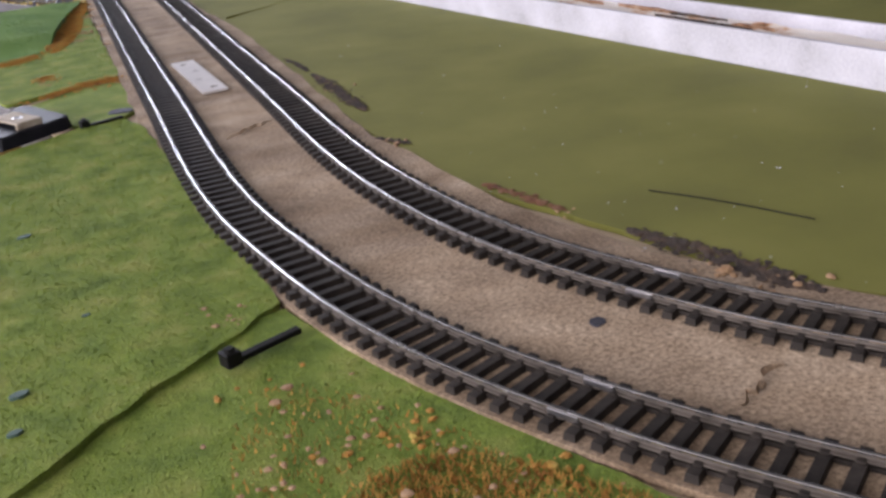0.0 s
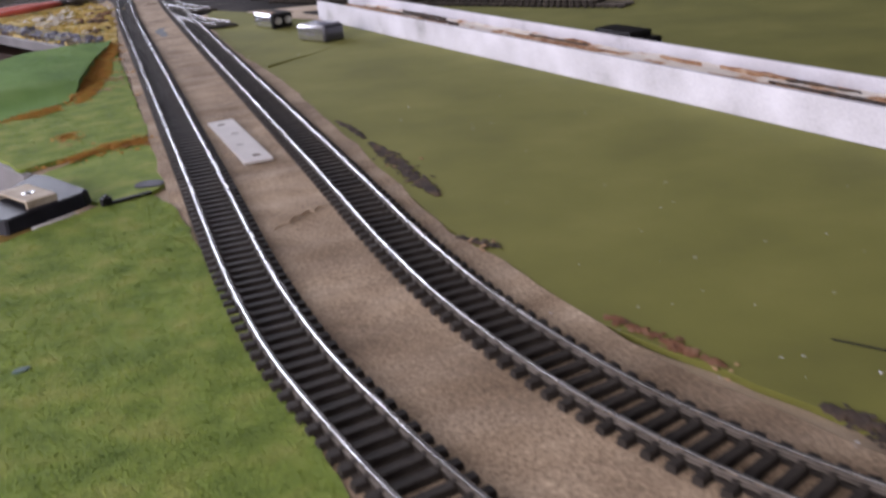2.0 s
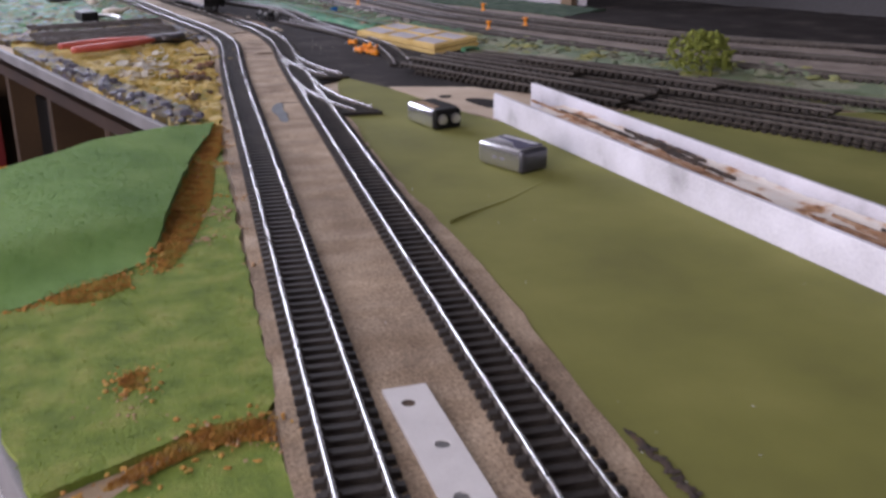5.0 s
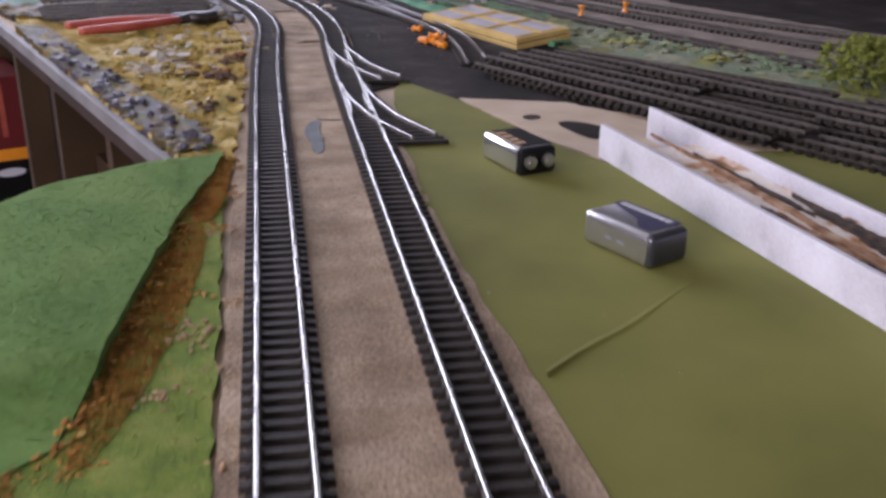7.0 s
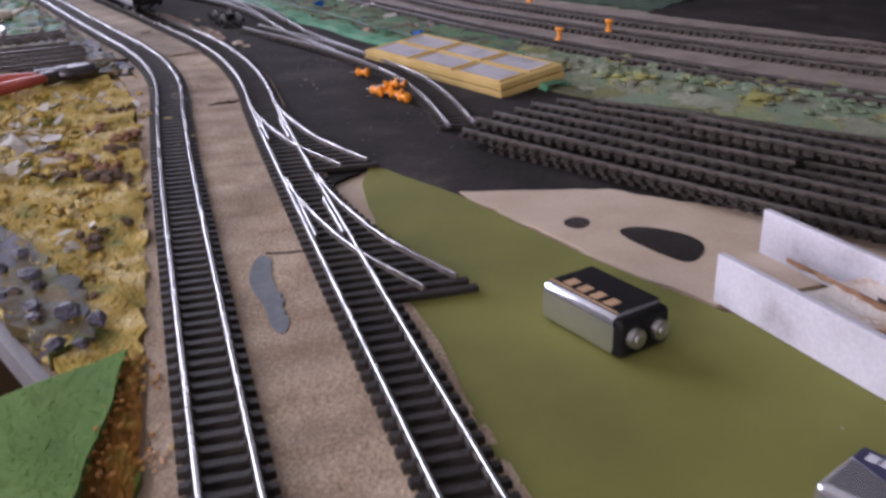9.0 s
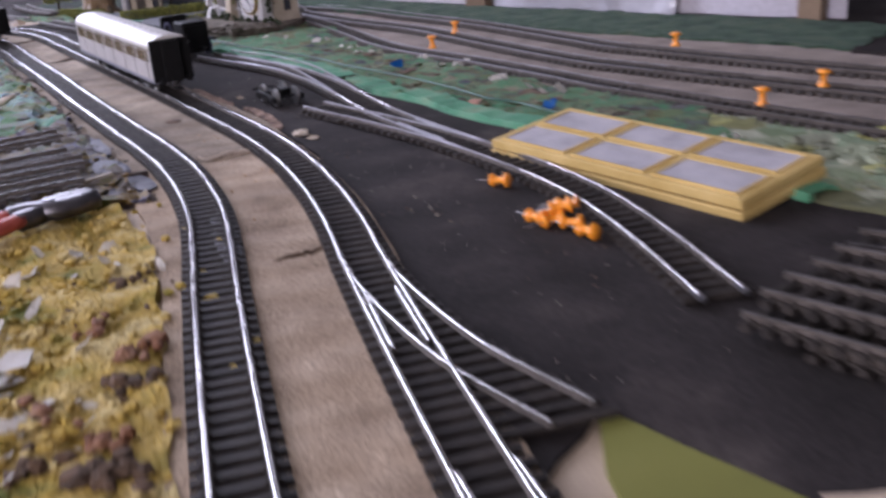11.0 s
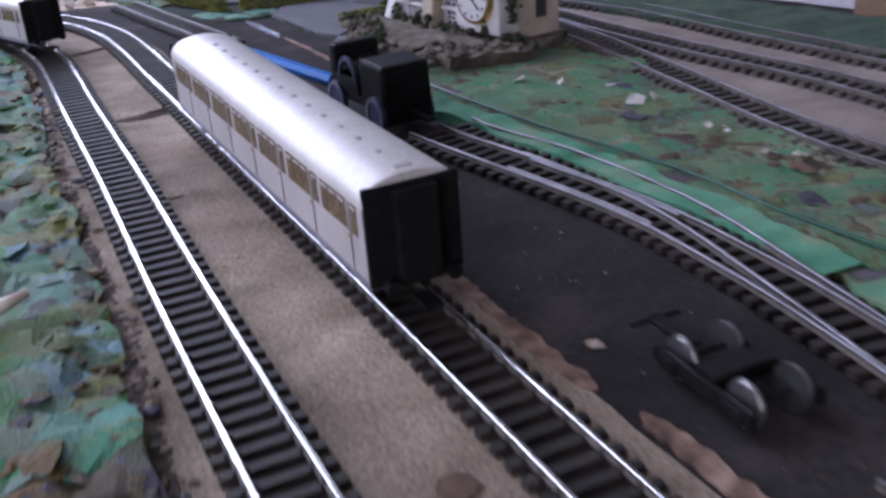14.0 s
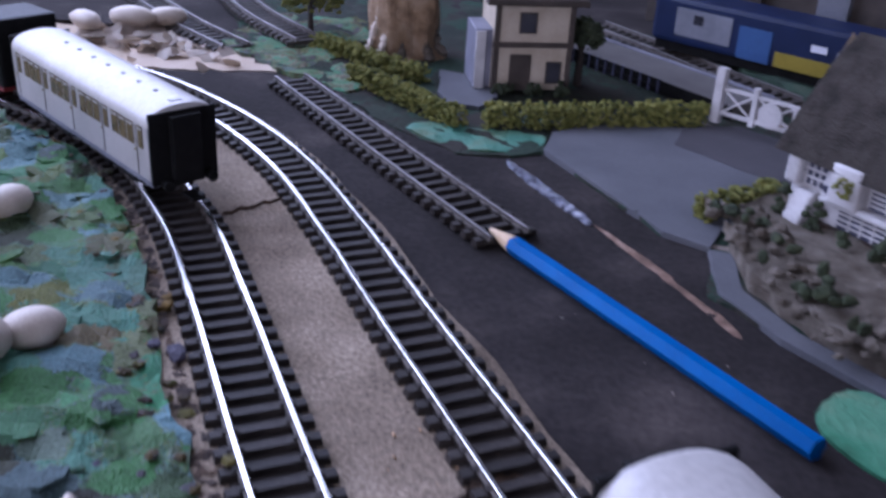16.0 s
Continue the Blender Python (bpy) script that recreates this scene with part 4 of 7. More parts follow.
# scorched, torn fringe between underlay and felt
def scorch(pts, wide, count, seed, mat=None, label="charred dark brown scraps along a torn border"):
    """Charred scraps of felt lying thickly along a torn border."""
    rnd = random.Random(seed)
    ln = Line(pts)
    bm = bmesh.new()
    for _ in range(count):
        u = rnd.random()
        taper = math.sin(math.pi * min(1, max(0, u))) ** 0.5
        w = wide * taper * (0.7 + 0.5 * noise.noise(Vector((u * 9, seed, 1))))
        x, y, a = ln.at(ln.length * u, rnd.gauss(0, w * 0.42))
        stone_bm(bm, x, y, -0.4 + rnd.uniform(0, 0.5), rnd.uniform(0.5, 1.9), rnd, 0.22)
    tagged(part("torn_edge", bm, mat or M_CHAR), label, "torn edge", "torn borders", kind="stuff")


for k, (pts, wide, count) in enumerate((([(98, 96), (102, 70), (103, 36)], 4, 150), ([(103, 24), (104, -20), (104, -60), (104, -100)], 9, 900), ([(92, -160), (98, -172), (103, -182)], 5, 90),
                                        ([(110, -264), (116, -288), (124, -316)], 5, 160), ([(134, -348), (143, -374), (152, -408), (158, -430)], 12, 700))):
    scorch(pts, wide, count, 10 + k, *((M_FRAYRED, "rust-red scraps along a torn border") if k == 3 else ()))
crumbs("edge_rubble", [(140, -402, 4, 7, 2.4), (152, -416, 5, 9, 1.8), (98, -172, 4, 6, 1.6), (124, -316, 5, 4, 1.2), (106, -30, 6, 8, 1.0)], M_CRUMB,
       "pale crumbs and flakes along the torn felt edge", "rubble", 8)
crumbs("felt_specks", [(180, -230, 60, 30, 0.5), (170, 100, 70, 20, 0.45), (190, -350, 40, 20, 0.55), (150, 400, 60, 10, 0.4)], M_PRINT, "white specks on the felt mat", "specks", 9)

# grass mats on the inner side
MAT0 = [(-2, -338), (8, -372), (28, -425), (56, -491), (110, -575), (-40, -800), (-190, -800), (-190, -400), (-93, -404), (-28, -349)]
MAT1 = [(-3, -336), (-8, -264), (-15, -131), (-21, -40), (-32, -4), (-52, -7), (-63, -12), (-96, -35), (-125, -56), (-196, -112), (-196, -455), (-93, -412), (-69, -388), (-28, -356)]
MAT2 = [(-22, 16), (-20, 80), (-24, 118), (-45, 132), (-60, 118), (-92, 85), (-97, 66), (-76, 34), (-60, 2), (-40, -6)]
MAT3 = [(-47, 136), (-28, 132), (-22, 150), (-25, 431), (-27, 606), (-50, 612), (-120, 540), (-165, 380), (-146, 222), (-104, 102)]
HILL = [(-28, 630), (-37, 575), (-46, 528), (-58, 436), (-66, 357), (-70, 332), (-74, 314), (-100, 290), (-128, 268), (-160, 252), (-215, 280), (-205, 440), (-150, 505), (-115, 552), (-74, 594)]
r0, r1, r2 = lump(3, 0.9, 0.7, 40), lump(5, 1.3, 0.9, 50), lump(6, 0.7, 0.6, 35)
ground("grass_mat_near", MAT0, -2.9, -1.2, M_GRASS, "yellow-green flock grass mat with brown wear", "grass mat", 11, r0, 9, 1.2, 3)
ground("grass_mat_middle", MAT1, -2.0, 0.7, M_GRASS, "bright flock grass mat with a loose edge", "grass mat", 11, r1, 9, 1.4, 4)
ground("grass_mat_clamp", MAT2, -2.9, -0.4, M_GRASS, "yellow-green flock grass mat piece", "grass mat", 9, r2, 8, 1.5, 5)
ground("grass_mat_far", MAT3, -2.9, 0.4, M_GRASS, "flock grass mat beneath a raised sheet", "grass mat", 11, r2, 9, 1.4, 6)


def hill_rise(x, y):
    back = max(0.0, min(1.0, (-x - 40) / 90))
    near = max(0.0, min(1.0, (y - (314 + (x + 74) * 0.65)) / 60))
    near = near * near * (3 - 2 * near)
    return (3.5 + 9 * math.sin(back * 1.5)) * near - 2.0 + 1.2 * noise.noise(Vector((x / 40, y / 60, 9)))


hill = thing("grass_sheet", "raised bright green grass sheet with frayed brown edges", "grass sheet")
part("sheet_top", sheet(ragged(HILL, 14, 1.0, 8), 0.5, 3.0, 11, hill_rise), M_GRASS_HILL, hill, smooth=True)
bm = bmesh.new()
fr = random.Random(12)
for (x0, y0), (x1, y1) in zip(HILL[:9], HILL[1:10]):
    for k in range(int(math.hypot(x1 - x0, y1 - y0) / 0.5)):
        t = fr.random()
        o = fr.random() ** 1.6
        x, y = x0 + (x1 - x0) * t - 1.5 + 11 * o, y0 + (y1 - y0) * t + fr.uniform(-5, 2)
        stone_bm(bm, x, y, fr.uniform(0, 3.6) * (1 - o) * (0.4 if y0 < 320 else 1), fr.uniform(0.5, 1.7) * (0.7 if y0 < 320 else 1), fr, 0.7)
part("frayed_edge", bm, M_FRAY, hill, "orange-brown frayed fibre edge")
for k, pts in enumerate(([(-46, 520), (-58, 436), (-66, 357), (-70, 300), (-60, 300), (-46, 360), (-36, 430), (-32, 510)], [(-28, 628), (-37, 575), (-45, 525), (-32, 510), (-25, 560), (-24, 610)], [(-82, 182), (-72, 188), (-70, 172), (-78, 168)],
                         [(-24, 118), (-24, 136), (-50, 134), (-88, 98), (-70, 104), (-46, 122)], [(10, -440), (40, -470), (70, -520), (20, -560), (-40, -540), (-30, -470)], [(-32, -392), (-12, -386), (20, -432), (34, -462), (-24, -500), (-44, -470)], [(-116, 286), (-84, 302), (-78, 284), (-96, 264), (-120, 268)])):
    tufts("worn_turf", rounded(pts), (9000, 6000, 400, 2600, 9000, 700, 1400)[k], M_FRAY, "worn orange-brown turf fibres", -1.0 if k in (4, 5) else 0.2, 2.2, 30 + k)
    cx, cy = sum(q[0] for q in pts) / len(pts), sum(q[1] for q in pts) / len(pts)
    crumbs("turf_scraps", [(*q, 4, 14 if k < 5 else 3, 1.3) for q in pts] + [(cx, cy, 9, 26 if k < 5 else 8, 1.3)], M_FRAY, "orange-brown turf scraps", "turf scraps", 60 + k, 0.6, -1.0 if k in (4, 5) else 0.2)
crumbs("turf_crumbs", [(-8, -420, 14, 16, 1.7), (-30, -450, 16, 20, 1.5), (20, -470, 14, 20, 1.4), (-60, -480, 24, 20, 1.2), (-36, 390, 6, 34, 1.4), (-45, 340, 6, 22, 1.4), (-30, 500, 4, 24, 1.2),
                       (-24, 360, 4, 18, 1.0), (-40, 125, 9, 26, 1.0), (-20, -340, 3, 8, 1.2), (-24, -330, 8, 6, 1.6), (-78, 160, 10, 24, 1.0)], M_CRUMB, "pale brown wood crumbs on the grass", "crumbs", 5, 0.45, 0.6)
crumbs("underlay_crumbs", [(-20, 420, 3, 16, 1.0), (-20, 560, 3, 18, 1.0), (-19, 300, 3, 12, 1.0), (30, 1070, 1, 1, 1.6), (35, 528, 1, 1, 1.0), (40, 780, 10, 6, 0.8), (38, 1150, 12, 14, 1.0),
                           (24, 1260, 12, 10, 0.8), (-40, 1500, 20, 18, 0.7), (-96, 1720, 12, 18, 0.8)], M_CRUMB, "small pale crumbs on the underlay", "crumbs", 6, 0.7, 0.3)
tufts("grass_fibres", MAT1, 42000, M_GRASS, "short green flock fibres on the mat", 0.7, 0.7, 5, r1)
tufts("grass_fibres", MAT0, 36000, M_GRASS, "short green flock fibres on the mat", -1.2, 0.8, 6, r0)
tufts("grass_fibres", MAT3, 14000, M_GRASS, "short green flock fibres on the mat", 0.4, 0.7, 7, r2)
tufts("grass_fibres", HILL, 26000, M_GRASS_HILL, "short green flock fibres on the raised sheet", 3.0, 0.6, 8, hill_rise)

for k, (x, y, w) in enumerate(((-91, -201, 4), (-92, -355, 4), (-93, -379, 3), (-69, -306, 2))):
    smear("teal_stain", [(x - w, y - 0.4 * w), (x - 0.2 * w, y + 0.5 * w), (x + w, y + 0.3 * w), (x + 0.4 * w, y - 0.6 * w)], M_TEALSTAIN, "teal paint stain on the grass mat", "stain", 1.45, 160 + k, 2.5, 3.0, None, "stains")
# ---------------------------------------------------------------- ochre ground, rocks and foam beyond
TURF = [(-25, 612), (-20, 700), (-18, 800), (-20, 960), (-24, 1060), (-40, 1130), (-150, 1140), (-262, 1165), (-190, 960), (-118, 780), (-52, 628)]
r3 = lump(9, 4.5, 5.5, 24)
ground("rocky_edge", [(-56, 634), (-40, 646), (-44, 690), (-84, 780), (-134, 890), (-176, 1000), (-222, 1110), (-254, 1120), (-208, 998), (-146, 850), (-96, 728)], -2.9, 3.2, M_MUD, "brown and slate painted rough strip along the board edge", "rocky strip", 6, lump(53, 3.5, 4.0, 12), 6, 3.0, 53)
ground("ochre_turf", TURF, -2.9, 0.8, M_YELLOWTURF, "lumpy ochre scatter turf with pale flakes", "turf", 7, r3, 8, 2.0, 9)
tufts("turf_fibres", TURF, 6000, M_YELLOWTURF, "coarse ochre turf fibres", 1.0, 2.6, 11, r3)
flakes("pale_flakes", [(-60, 900, 22, 20, 5.0), (-92, 960, 16, 34, 7.5), (-50, 760, 12, 8, 4.0), (-100, 880, 16, 22, 7.0), (-60, 1040, 16, 16, 5.0), (-84, 930, 8, 10, 9.0)], M_FLAKE, "cream flakes and chips in the turf", "flakes", 11, 1.4, r3)
crumbs("ochre_clumps", [(-60, 720, 16, 90, 2.6), (-55, 820, 20, 140, 2.8), (-80, 900, 30, 220, 3.0), (-70, 1000, 28, 200, 3.0), (-70, 1080, 26, 120, 2.8)], M_YELLOWTURF, "clumps of ochre scatter turf", "turf clumps", 26, 0.7, 0.6)
crumbs("brown_clods", [(-38, 760, 8, 10, 4.0), (-36, 850, 7, 12, 4.6), (-60, 700, 10, 10, 3.5), (-30, 1010, 5, 12, 3.0), (-48, 1000, 18, 14, 2.2), (-32, 905, 5, 9, 4.4), (-62, 860, 7, 8, 4.2)], M_RUST, "dark brown clods on the turf", "clods", 12, 0.8, 1.0)
rr = random.Random(21)
for k in range(56):
    t = k / 55
    x, y = -58 - 150 * t + rr.uniform(0, 26), 640 + 360 * t + rr.uniform(-8, 8)
    bm = bmesh.new()
    stone_bm(bm, 0, 0, 0, rr.uniform(2.2, 5.5), rr, 0.8)
    tagged(part("rock", bm, M_ROCK, m=pose(x * MM, y * MM, 0.003)), "blue-grey painted rock along the board edge", "rock", "rocks along the board edge")

crumbs("red_brown_lumps", [(-35, 870, 4, 7, 4), (-31, 931, 5, 8, 4), (-60, 899, 5, 6, 4), (-44, 960, 6, 8, 3)], M_FRAYRED, "red-brown lumps in the ochre turf", "lumps", 47, 0.7, 2.0)
FOAM_L = [(-24, 1132), (-36, 1180), (-53, 1250), (-74, 1325), (-88, 1384), (-103, 1447), (-124, 1528), (-150, 1628), (-174, 1728), (-192, 1795), (-214, 1873), (-252, 1955), (-320, 2025), (-420, 2090),
          (-560, 2040), (-560, 1860), (-300, 1240), (-262, 1168), (-150, 1142)]


def r4(x, y):
    """Creased, crumpled relief."""
    v = Vector((x / 34, y / 34, 13.0))
    return 9 * abs(noise.noise(v)) + 5 * abs(noise.noise(v * 2.3 + Vector((4, 1, 0)))) + 2.0 * noise.noise(v * 6) - 1.0



ground("painted_foam_bank", [(-84, 1366)] + FOAM_L[4:16] + [(-300, 1240), (-220, 1330)], -2.9, 1.5, M_FOAM, "torn foam bank painted green, blue and brown", "foam bank", 6, r4, 9, 3.0, 13, False)
ground("painted_mud_bank", FOAM_L[:4] + [(-84, 1366), (-220, 1330), (-300, 1240)] + FOAM_L[17:], -2.9, 1.2, M_MUD, "lumpy bank painted ochre, brown and purple-grey", "mud bank", 6, r4, 9, 3.0, 14, False)
fb = bmesh.new()
fr = random.Random(31)
edge = FOAM_L[:13]
for (x0, y0), (x1, y1) in zip(edge, edge[1:]):
    for k in range(int(math.hypot(x1 - x0, y1 - y0) / 2.2)):
        t = fr.random()
        stone_bm(fb, x0 + (x1 - x0) * t + fr.gauss(-6, 7), y0 + (y1 - y0) * t, fr.uniform(-1, 3), fr.uniform(1.0, 3.6), fr, 0.5)
tagged(part("foam_scraps", fb, M_MUD), "torn painted foam scraps along the bank", "foam scraps", kind="stuff")
for name, mat_, lo_y, hi_y, count in (("foam_flaps", M_FOAM, 1430, 2000, 230), ("mud_flaps", M_MUD, 1140, 1430, 120)):
    tf = bmesh.new()
    made = 0
    while made < count:
        j, t = fr.randrange(len(edge) - 1), fr.random()
        x, y = edge[j][0] + (edge[j + 1][0] - edge[j][0]) * t - abs(fr.gauss(0, 46)) - 3, edge[j][1] + (edge[j + 1][1] - edge[j][1]) * t + fr.uniform(-8, 8)
        if not lo_y < y < hi_y:
            continue
        made += 1
        w, lng, z = fr.uniform(2.5, 9), fr.uniform(0.45, 1.0), 1.0 + r4(x, y)
        rot = Euler((fr.uniform(-0.2, 0.2), fr.uniform(-0.2, 0.2), fr.uniform(0, 6.3))).to_matrix()
        q = [Vector((x, y, z)) * MM + rot @ (Vector((w * math.cos(b) * fr.uniform(0.6, 1.2), w * lng * math.sin(b) * fr.uniform(0.6, 1.2), fr.uniform(-0.12, 0.2) * w)) * MM) for b in (0, 0.8, 1.7, 2.6, 3.4, 4.3, 5.3)]
        c = tf.verts.new(sum(q, Vector()) / 7 + Vector((0, 0, 0.0008)))
        vs = [tf.verts.new(v) for v in q]
        for k in range(7):
            tf.faces.new((c, vs[k], vs[(k + 1) % 7]))
    bmesh.ops.recalc_face_normals(tf, faces=tf.faces)
    bmesh.ops.solidify(tf, geom=tf.faces[:], thickness=0.0010)
    tagged(part(name, tf, mat_), "torn painted foam pieces overlapping on the bank", "foam pieces", kind="stuff")
scorch([LINE_A.at(LINE_A.find(y), -26)[:2] for y in (1300, 1380, 1460, 1540, 1600)], 8, 420, 97)
for k, (a, b) in enumerate(((0, 3), (3, 6), (6, 9), (9, 12))):
    scorch([(x + 3, y) for x, y in edge[a:b + 1]], 7, 420, 90 + k)

# ---------------------------------------------------------------- yard
BLACK = [(80, 800), (112, 832), (147, 760), (175, 735), (254, 680), (420, 560), (470, 640), (404, 700), (381, 830), (311, 914), (284, 960), (250, 1100), (229, 1163), (205, 1232), (182, 1313), (158, 1371),
         (150, 1496), (100, 1600), (70, 1660), (60, 1730), (30, 1790), (22, 1830), (16, 1858), (0, 1874), (-30, 1966), (-50, 1964), (-72, 1968), (-104, 2002), (-130, 2050), (-158, 2100), (-215, 2110), (-260, 2090),
         (-190, 2020), (-120, 1870), (-60, 1660), (0, 1450), (60, 1290), (80, 1180), (80, 1060)]
ground("black_yard", BLACK, -2.95, -0.9, M_BLACK, "black painted yard ground with dust", "yard ground", 26, lump(15, 0.5, 0.4, 60), 12, 1.2, 15)
ground("bare_board_patch", [(147, 768), (176, 760), (226, 745), (286, 680), (330, 640), (420, 570), (330, 604), (205, 600), (183, 650), (161, 719)], -2.9, -0.3, M_BEIGE, "bare beige board left unpainted", "board patch", 0, None, 8, 2.0, 16)
for k, pts in enumerate(([(180, 706), (185, 694), (197, 702), (192, 713)], [(200, 688), (208, 656), (216, 638), (234, 655), (233, 672), (216, 690)])):
    smear("paint_spot", pts, M_BLACK, "black paint spot on the bare board", "paint spot", 0.0, 50 + k, 1.4, 5.0, None, "paint spots")
crumbs("yard_clods", [(110, 1040, 14, 14, 0.9), (100, 1180, 10, 12, 0.9), (84, 1300, 8, 12, 0.9), (150, 950, 22, 10, 0.9)], M_RUST, "brown crumbs on the black yard", "crumbs", 44, 0.5, -0.9)
crumbs("yard_dust", [(125, 1000, 26, 30, 0.4), (125, 1120, 26, 34, 0.4), (150, 900, 30, 24, 0.4), (60, 1430, 26, 20, 0.4), (-30, 1750, 36, 24, 0.35), (112, 1060, 10, 5, 0.9)], M_CHIP, "pale dust and specks on the yard", "dust", 14, 0.6, -0.8)
for x, y, r, lab in ((77, 1240, 6.5, "cream fluff ball beside the track"), (49, 1388, 3.6, "white torn paper scrap on the yard"), (83, 1224, 5, "cream fluff scrap beside the track")):
    bm = bmesh.new()
    stone_bm(bm, 0, 0, 0, r, rr, 0.35)
    bmesh.ops.subdivide_edges(bm, edges=bm.edges[:], cuts=2, use_grid_fill=True)
    for v in bm.verts:
        v.co += Vector((0.0015 * noise.noise(v.co * 500), 0.0015 * noise.noise(v.co * 460 + Vector((3, 1, 2))), 0.0011 * noise.noise(v.co * 900)))
    tagged(part("scrap", bm, M_CHIP, m=pose(x * MM, y * MM, -0.0009)), lab, "scrap", "scraps on the yard")

M_WIRE = material("green_wire", [(0.006, 0.045, 0.025), (0.012, 0.075, 0.04)], 60, 900, 0.45, 0.0)
VERGE = [(232, 1130), (206, 1190), (190, 1233), (173, 1295), (149, 1352), (134, 1422), (98, 1526), (72, 1590), (42, 1655), (52, 1722), (60, 1735), (150, 1800), (180, 1690), (196, 1522), (238, 1412), (256, 1329),
         (290, 1236), (333, 1163), (311, 1080), (284, 965)]
ground("green_verge", VERGE, -2.9, 2.0, M_FOAMGREEN, "lumpy verge painted bright green and brown", "verge", 8, lump(17, 3.4, 3.4, 24), 9, 2.5, 17)
ground("flower_verge", [(284, 962), (311, 914), (381, 827), (404, 700), (470, 640), (700, 300), (1100, 0), (1100, 330), (560, 720), (492, 804), (438, 917), (380, 1006), (333, 1163), (300, 1080)], -2.9, 1.0, M_VERGE,
       "green verge with yellow flower scatter", "verge", 14, lump(18, 2.6, 3.0, 22), 10, 2.5, 18)
vb = bmesh.new()
fr = random.Random(41)
for k in range(300):
    t = fr.random()
    x, y = 300 + 260 * t + fr.uniform(-10, 60), 1010 - 330 * t + fr.uniform(-20, 70)
    stone_bm(vb, x, y, 0.6 + fr.uniform(0, 1.5), fr.uniform(2, 8), fr, 0.35)
tagged(part("scatter_clumps", vb, M_VERGE), "clumps of green and yellow scatter on the verge", "scatter clumps", kind="stuff")
vb = bmesh.new()
vl = VERGE[:7]
for k in range(70):
    j = fr.randrange(len(vl) - 1)
    t = fr.random()
    x, y = vl[j][0] + (vl[j + 1][0] - vl[j][0]) * t + abs(fr.gauss(0, 22)), vl[j][1] + (vl[j + 1][1] - vl[j][1]) * t + fr.uniform(-4, 30)
    stone_bm(vb, x, y, 1 + fr.uniform(0, 1.5), fr.uniform(1.2, 5), fr, 0.5)
flakes("verge_shards", [(176, 1512, 4, 4, 5), (234, 1396, 7, 6, 6), (245, 1311, 5, 4, 7), (268, 1256, 8, 5, 7), (148, 1616, 4, 4, 5), (213, 1440, 5, 3, 4), (290, 1060, 16, 8, 5), (166, 1560, 10, 4, 4), (128, 1668, 14, 4, 4)], M_FLAKE, "cream broken shards on the verge", "shards", 23, 2.4, lump(17, 3.4, 3.4, 24))
crumbs("verge_clods", [(204, 1365, 7, 5, 7), (250, 1256, 8, 6, 8), (152, 1550, 8, 6, 6), (186, 1392, 6, 4, 5), (258, 1222, 5, 4, 6), (166, 1500, 14, 7, 5), (130, 1640, 16, 8, 5), (188, 1452, 9, 6, 5)], M_RUST, "dark brown clods on the verge", "clods", 24, 0.2, 1.8)
tagged(part("verge_lumps", vb, M_FOAMGREEN), "painted lumps on the green verge", "verge lumps", kind="stuff")
# emerald painted lip over the yard
lip = bmesh.new()
LIP = Line([(286, 965), (262, 1060), (232, 1130), (206, 1190), (190, 1233), (173, 1295), (149, 1352), (134, 1422), (98, 1526), (72, 1590), (42, 1655)])
pr = None
for k in range(300):
    q = LIP.length * k / 299
    w = 15 + 7 * noise.noise(Vector((q / 40, 3, 1)))
    side = -2 + 4 * noise.noise(Vector((q / 45, 9, 4)))
    x, y, a = LIP.at(q, side)
    if noise.noise(Vector((q / 44, 5, 8))) < -0.3:
        pr = None
        continue
    ca, sa = math.cos(a), math.sin(a)
    h = 3.6 + 2.0 * noise.noise(Vector((q / 14, 7, 2)))
    r = [lip.verts.new(((x - 4 * ca) * MM, (y - 4 * sa) * MM, -1 * MM)), lip.verts.new(((x - 3.0 * ca) * MM, (y - 3.0 * sa) * MM, h * MM)), lip.verts.new(((x + w * ca) * MM, (y + w * sa) * MM, (h + 0.2) * MM)),
         lip.verts.new(((x + (w + 3) * ca) * MM, (y + (w + 3) * sa) * MM, 0))]
    if pr:
        for n_ in range(3):
            lip.faces.new((pr[n_], r[n_], r[n_ + 1], pr[n_ + 1]))
    pr = r
smear("salmon_patch", [(198, 1248), (206, 1258), (212, 1246), (204, 1236)], material("salmon_paint", [(0.34, 0.15, 0.10), (0.44, 0.24, 0.16)], 120, 900, 0.7, 0.3), "salmon pink paint dab on the verge edge", "paint dab", 3.2, 61, 1.5, 4.0, None, "stains")
for k, (x, y, w) in enumerate(((166, 1462, 7), (196, 1408, 6), (140, 1590, 8), (222, 1322, 6), (152, 1642, 9))):
    smear("lilac_patch", [(x - w, y - w), (x - w, y + w), (x + w * 0.4, y + 1.6 * w), (x + w * 0.6, y - w)], M_SLATE, "lilac grey paint patch on the verge", "paint patch", 2.2, 62 + k, 2.0, 5.0, lump(17, 3.4, 3.4, 24), "stains")
tagged(part("green_wire", tube([(44, 1702), (84, 1600), (126, 1513), (147, 1448), (174, 1380), (191, 1332), (204, 1288), (214, 1247), (228, 1219), (240, 1176), (262, 1110)], 0.85, 4.6, 8, 110), M_WIRE), "dark green wire running along the verge", "wire")
flakes("blue_flakes", [(190, 1419, 3, 4, 6), (245, 1205, 3, 4, 6)], M_BLUE, "blue painted flakes on the verge", "flakes", 29, 4.0)
tagged(part("verge_lip", lip, M_TURQ), "emerald green painted edge of the verge", "verge edge", kind="structure")

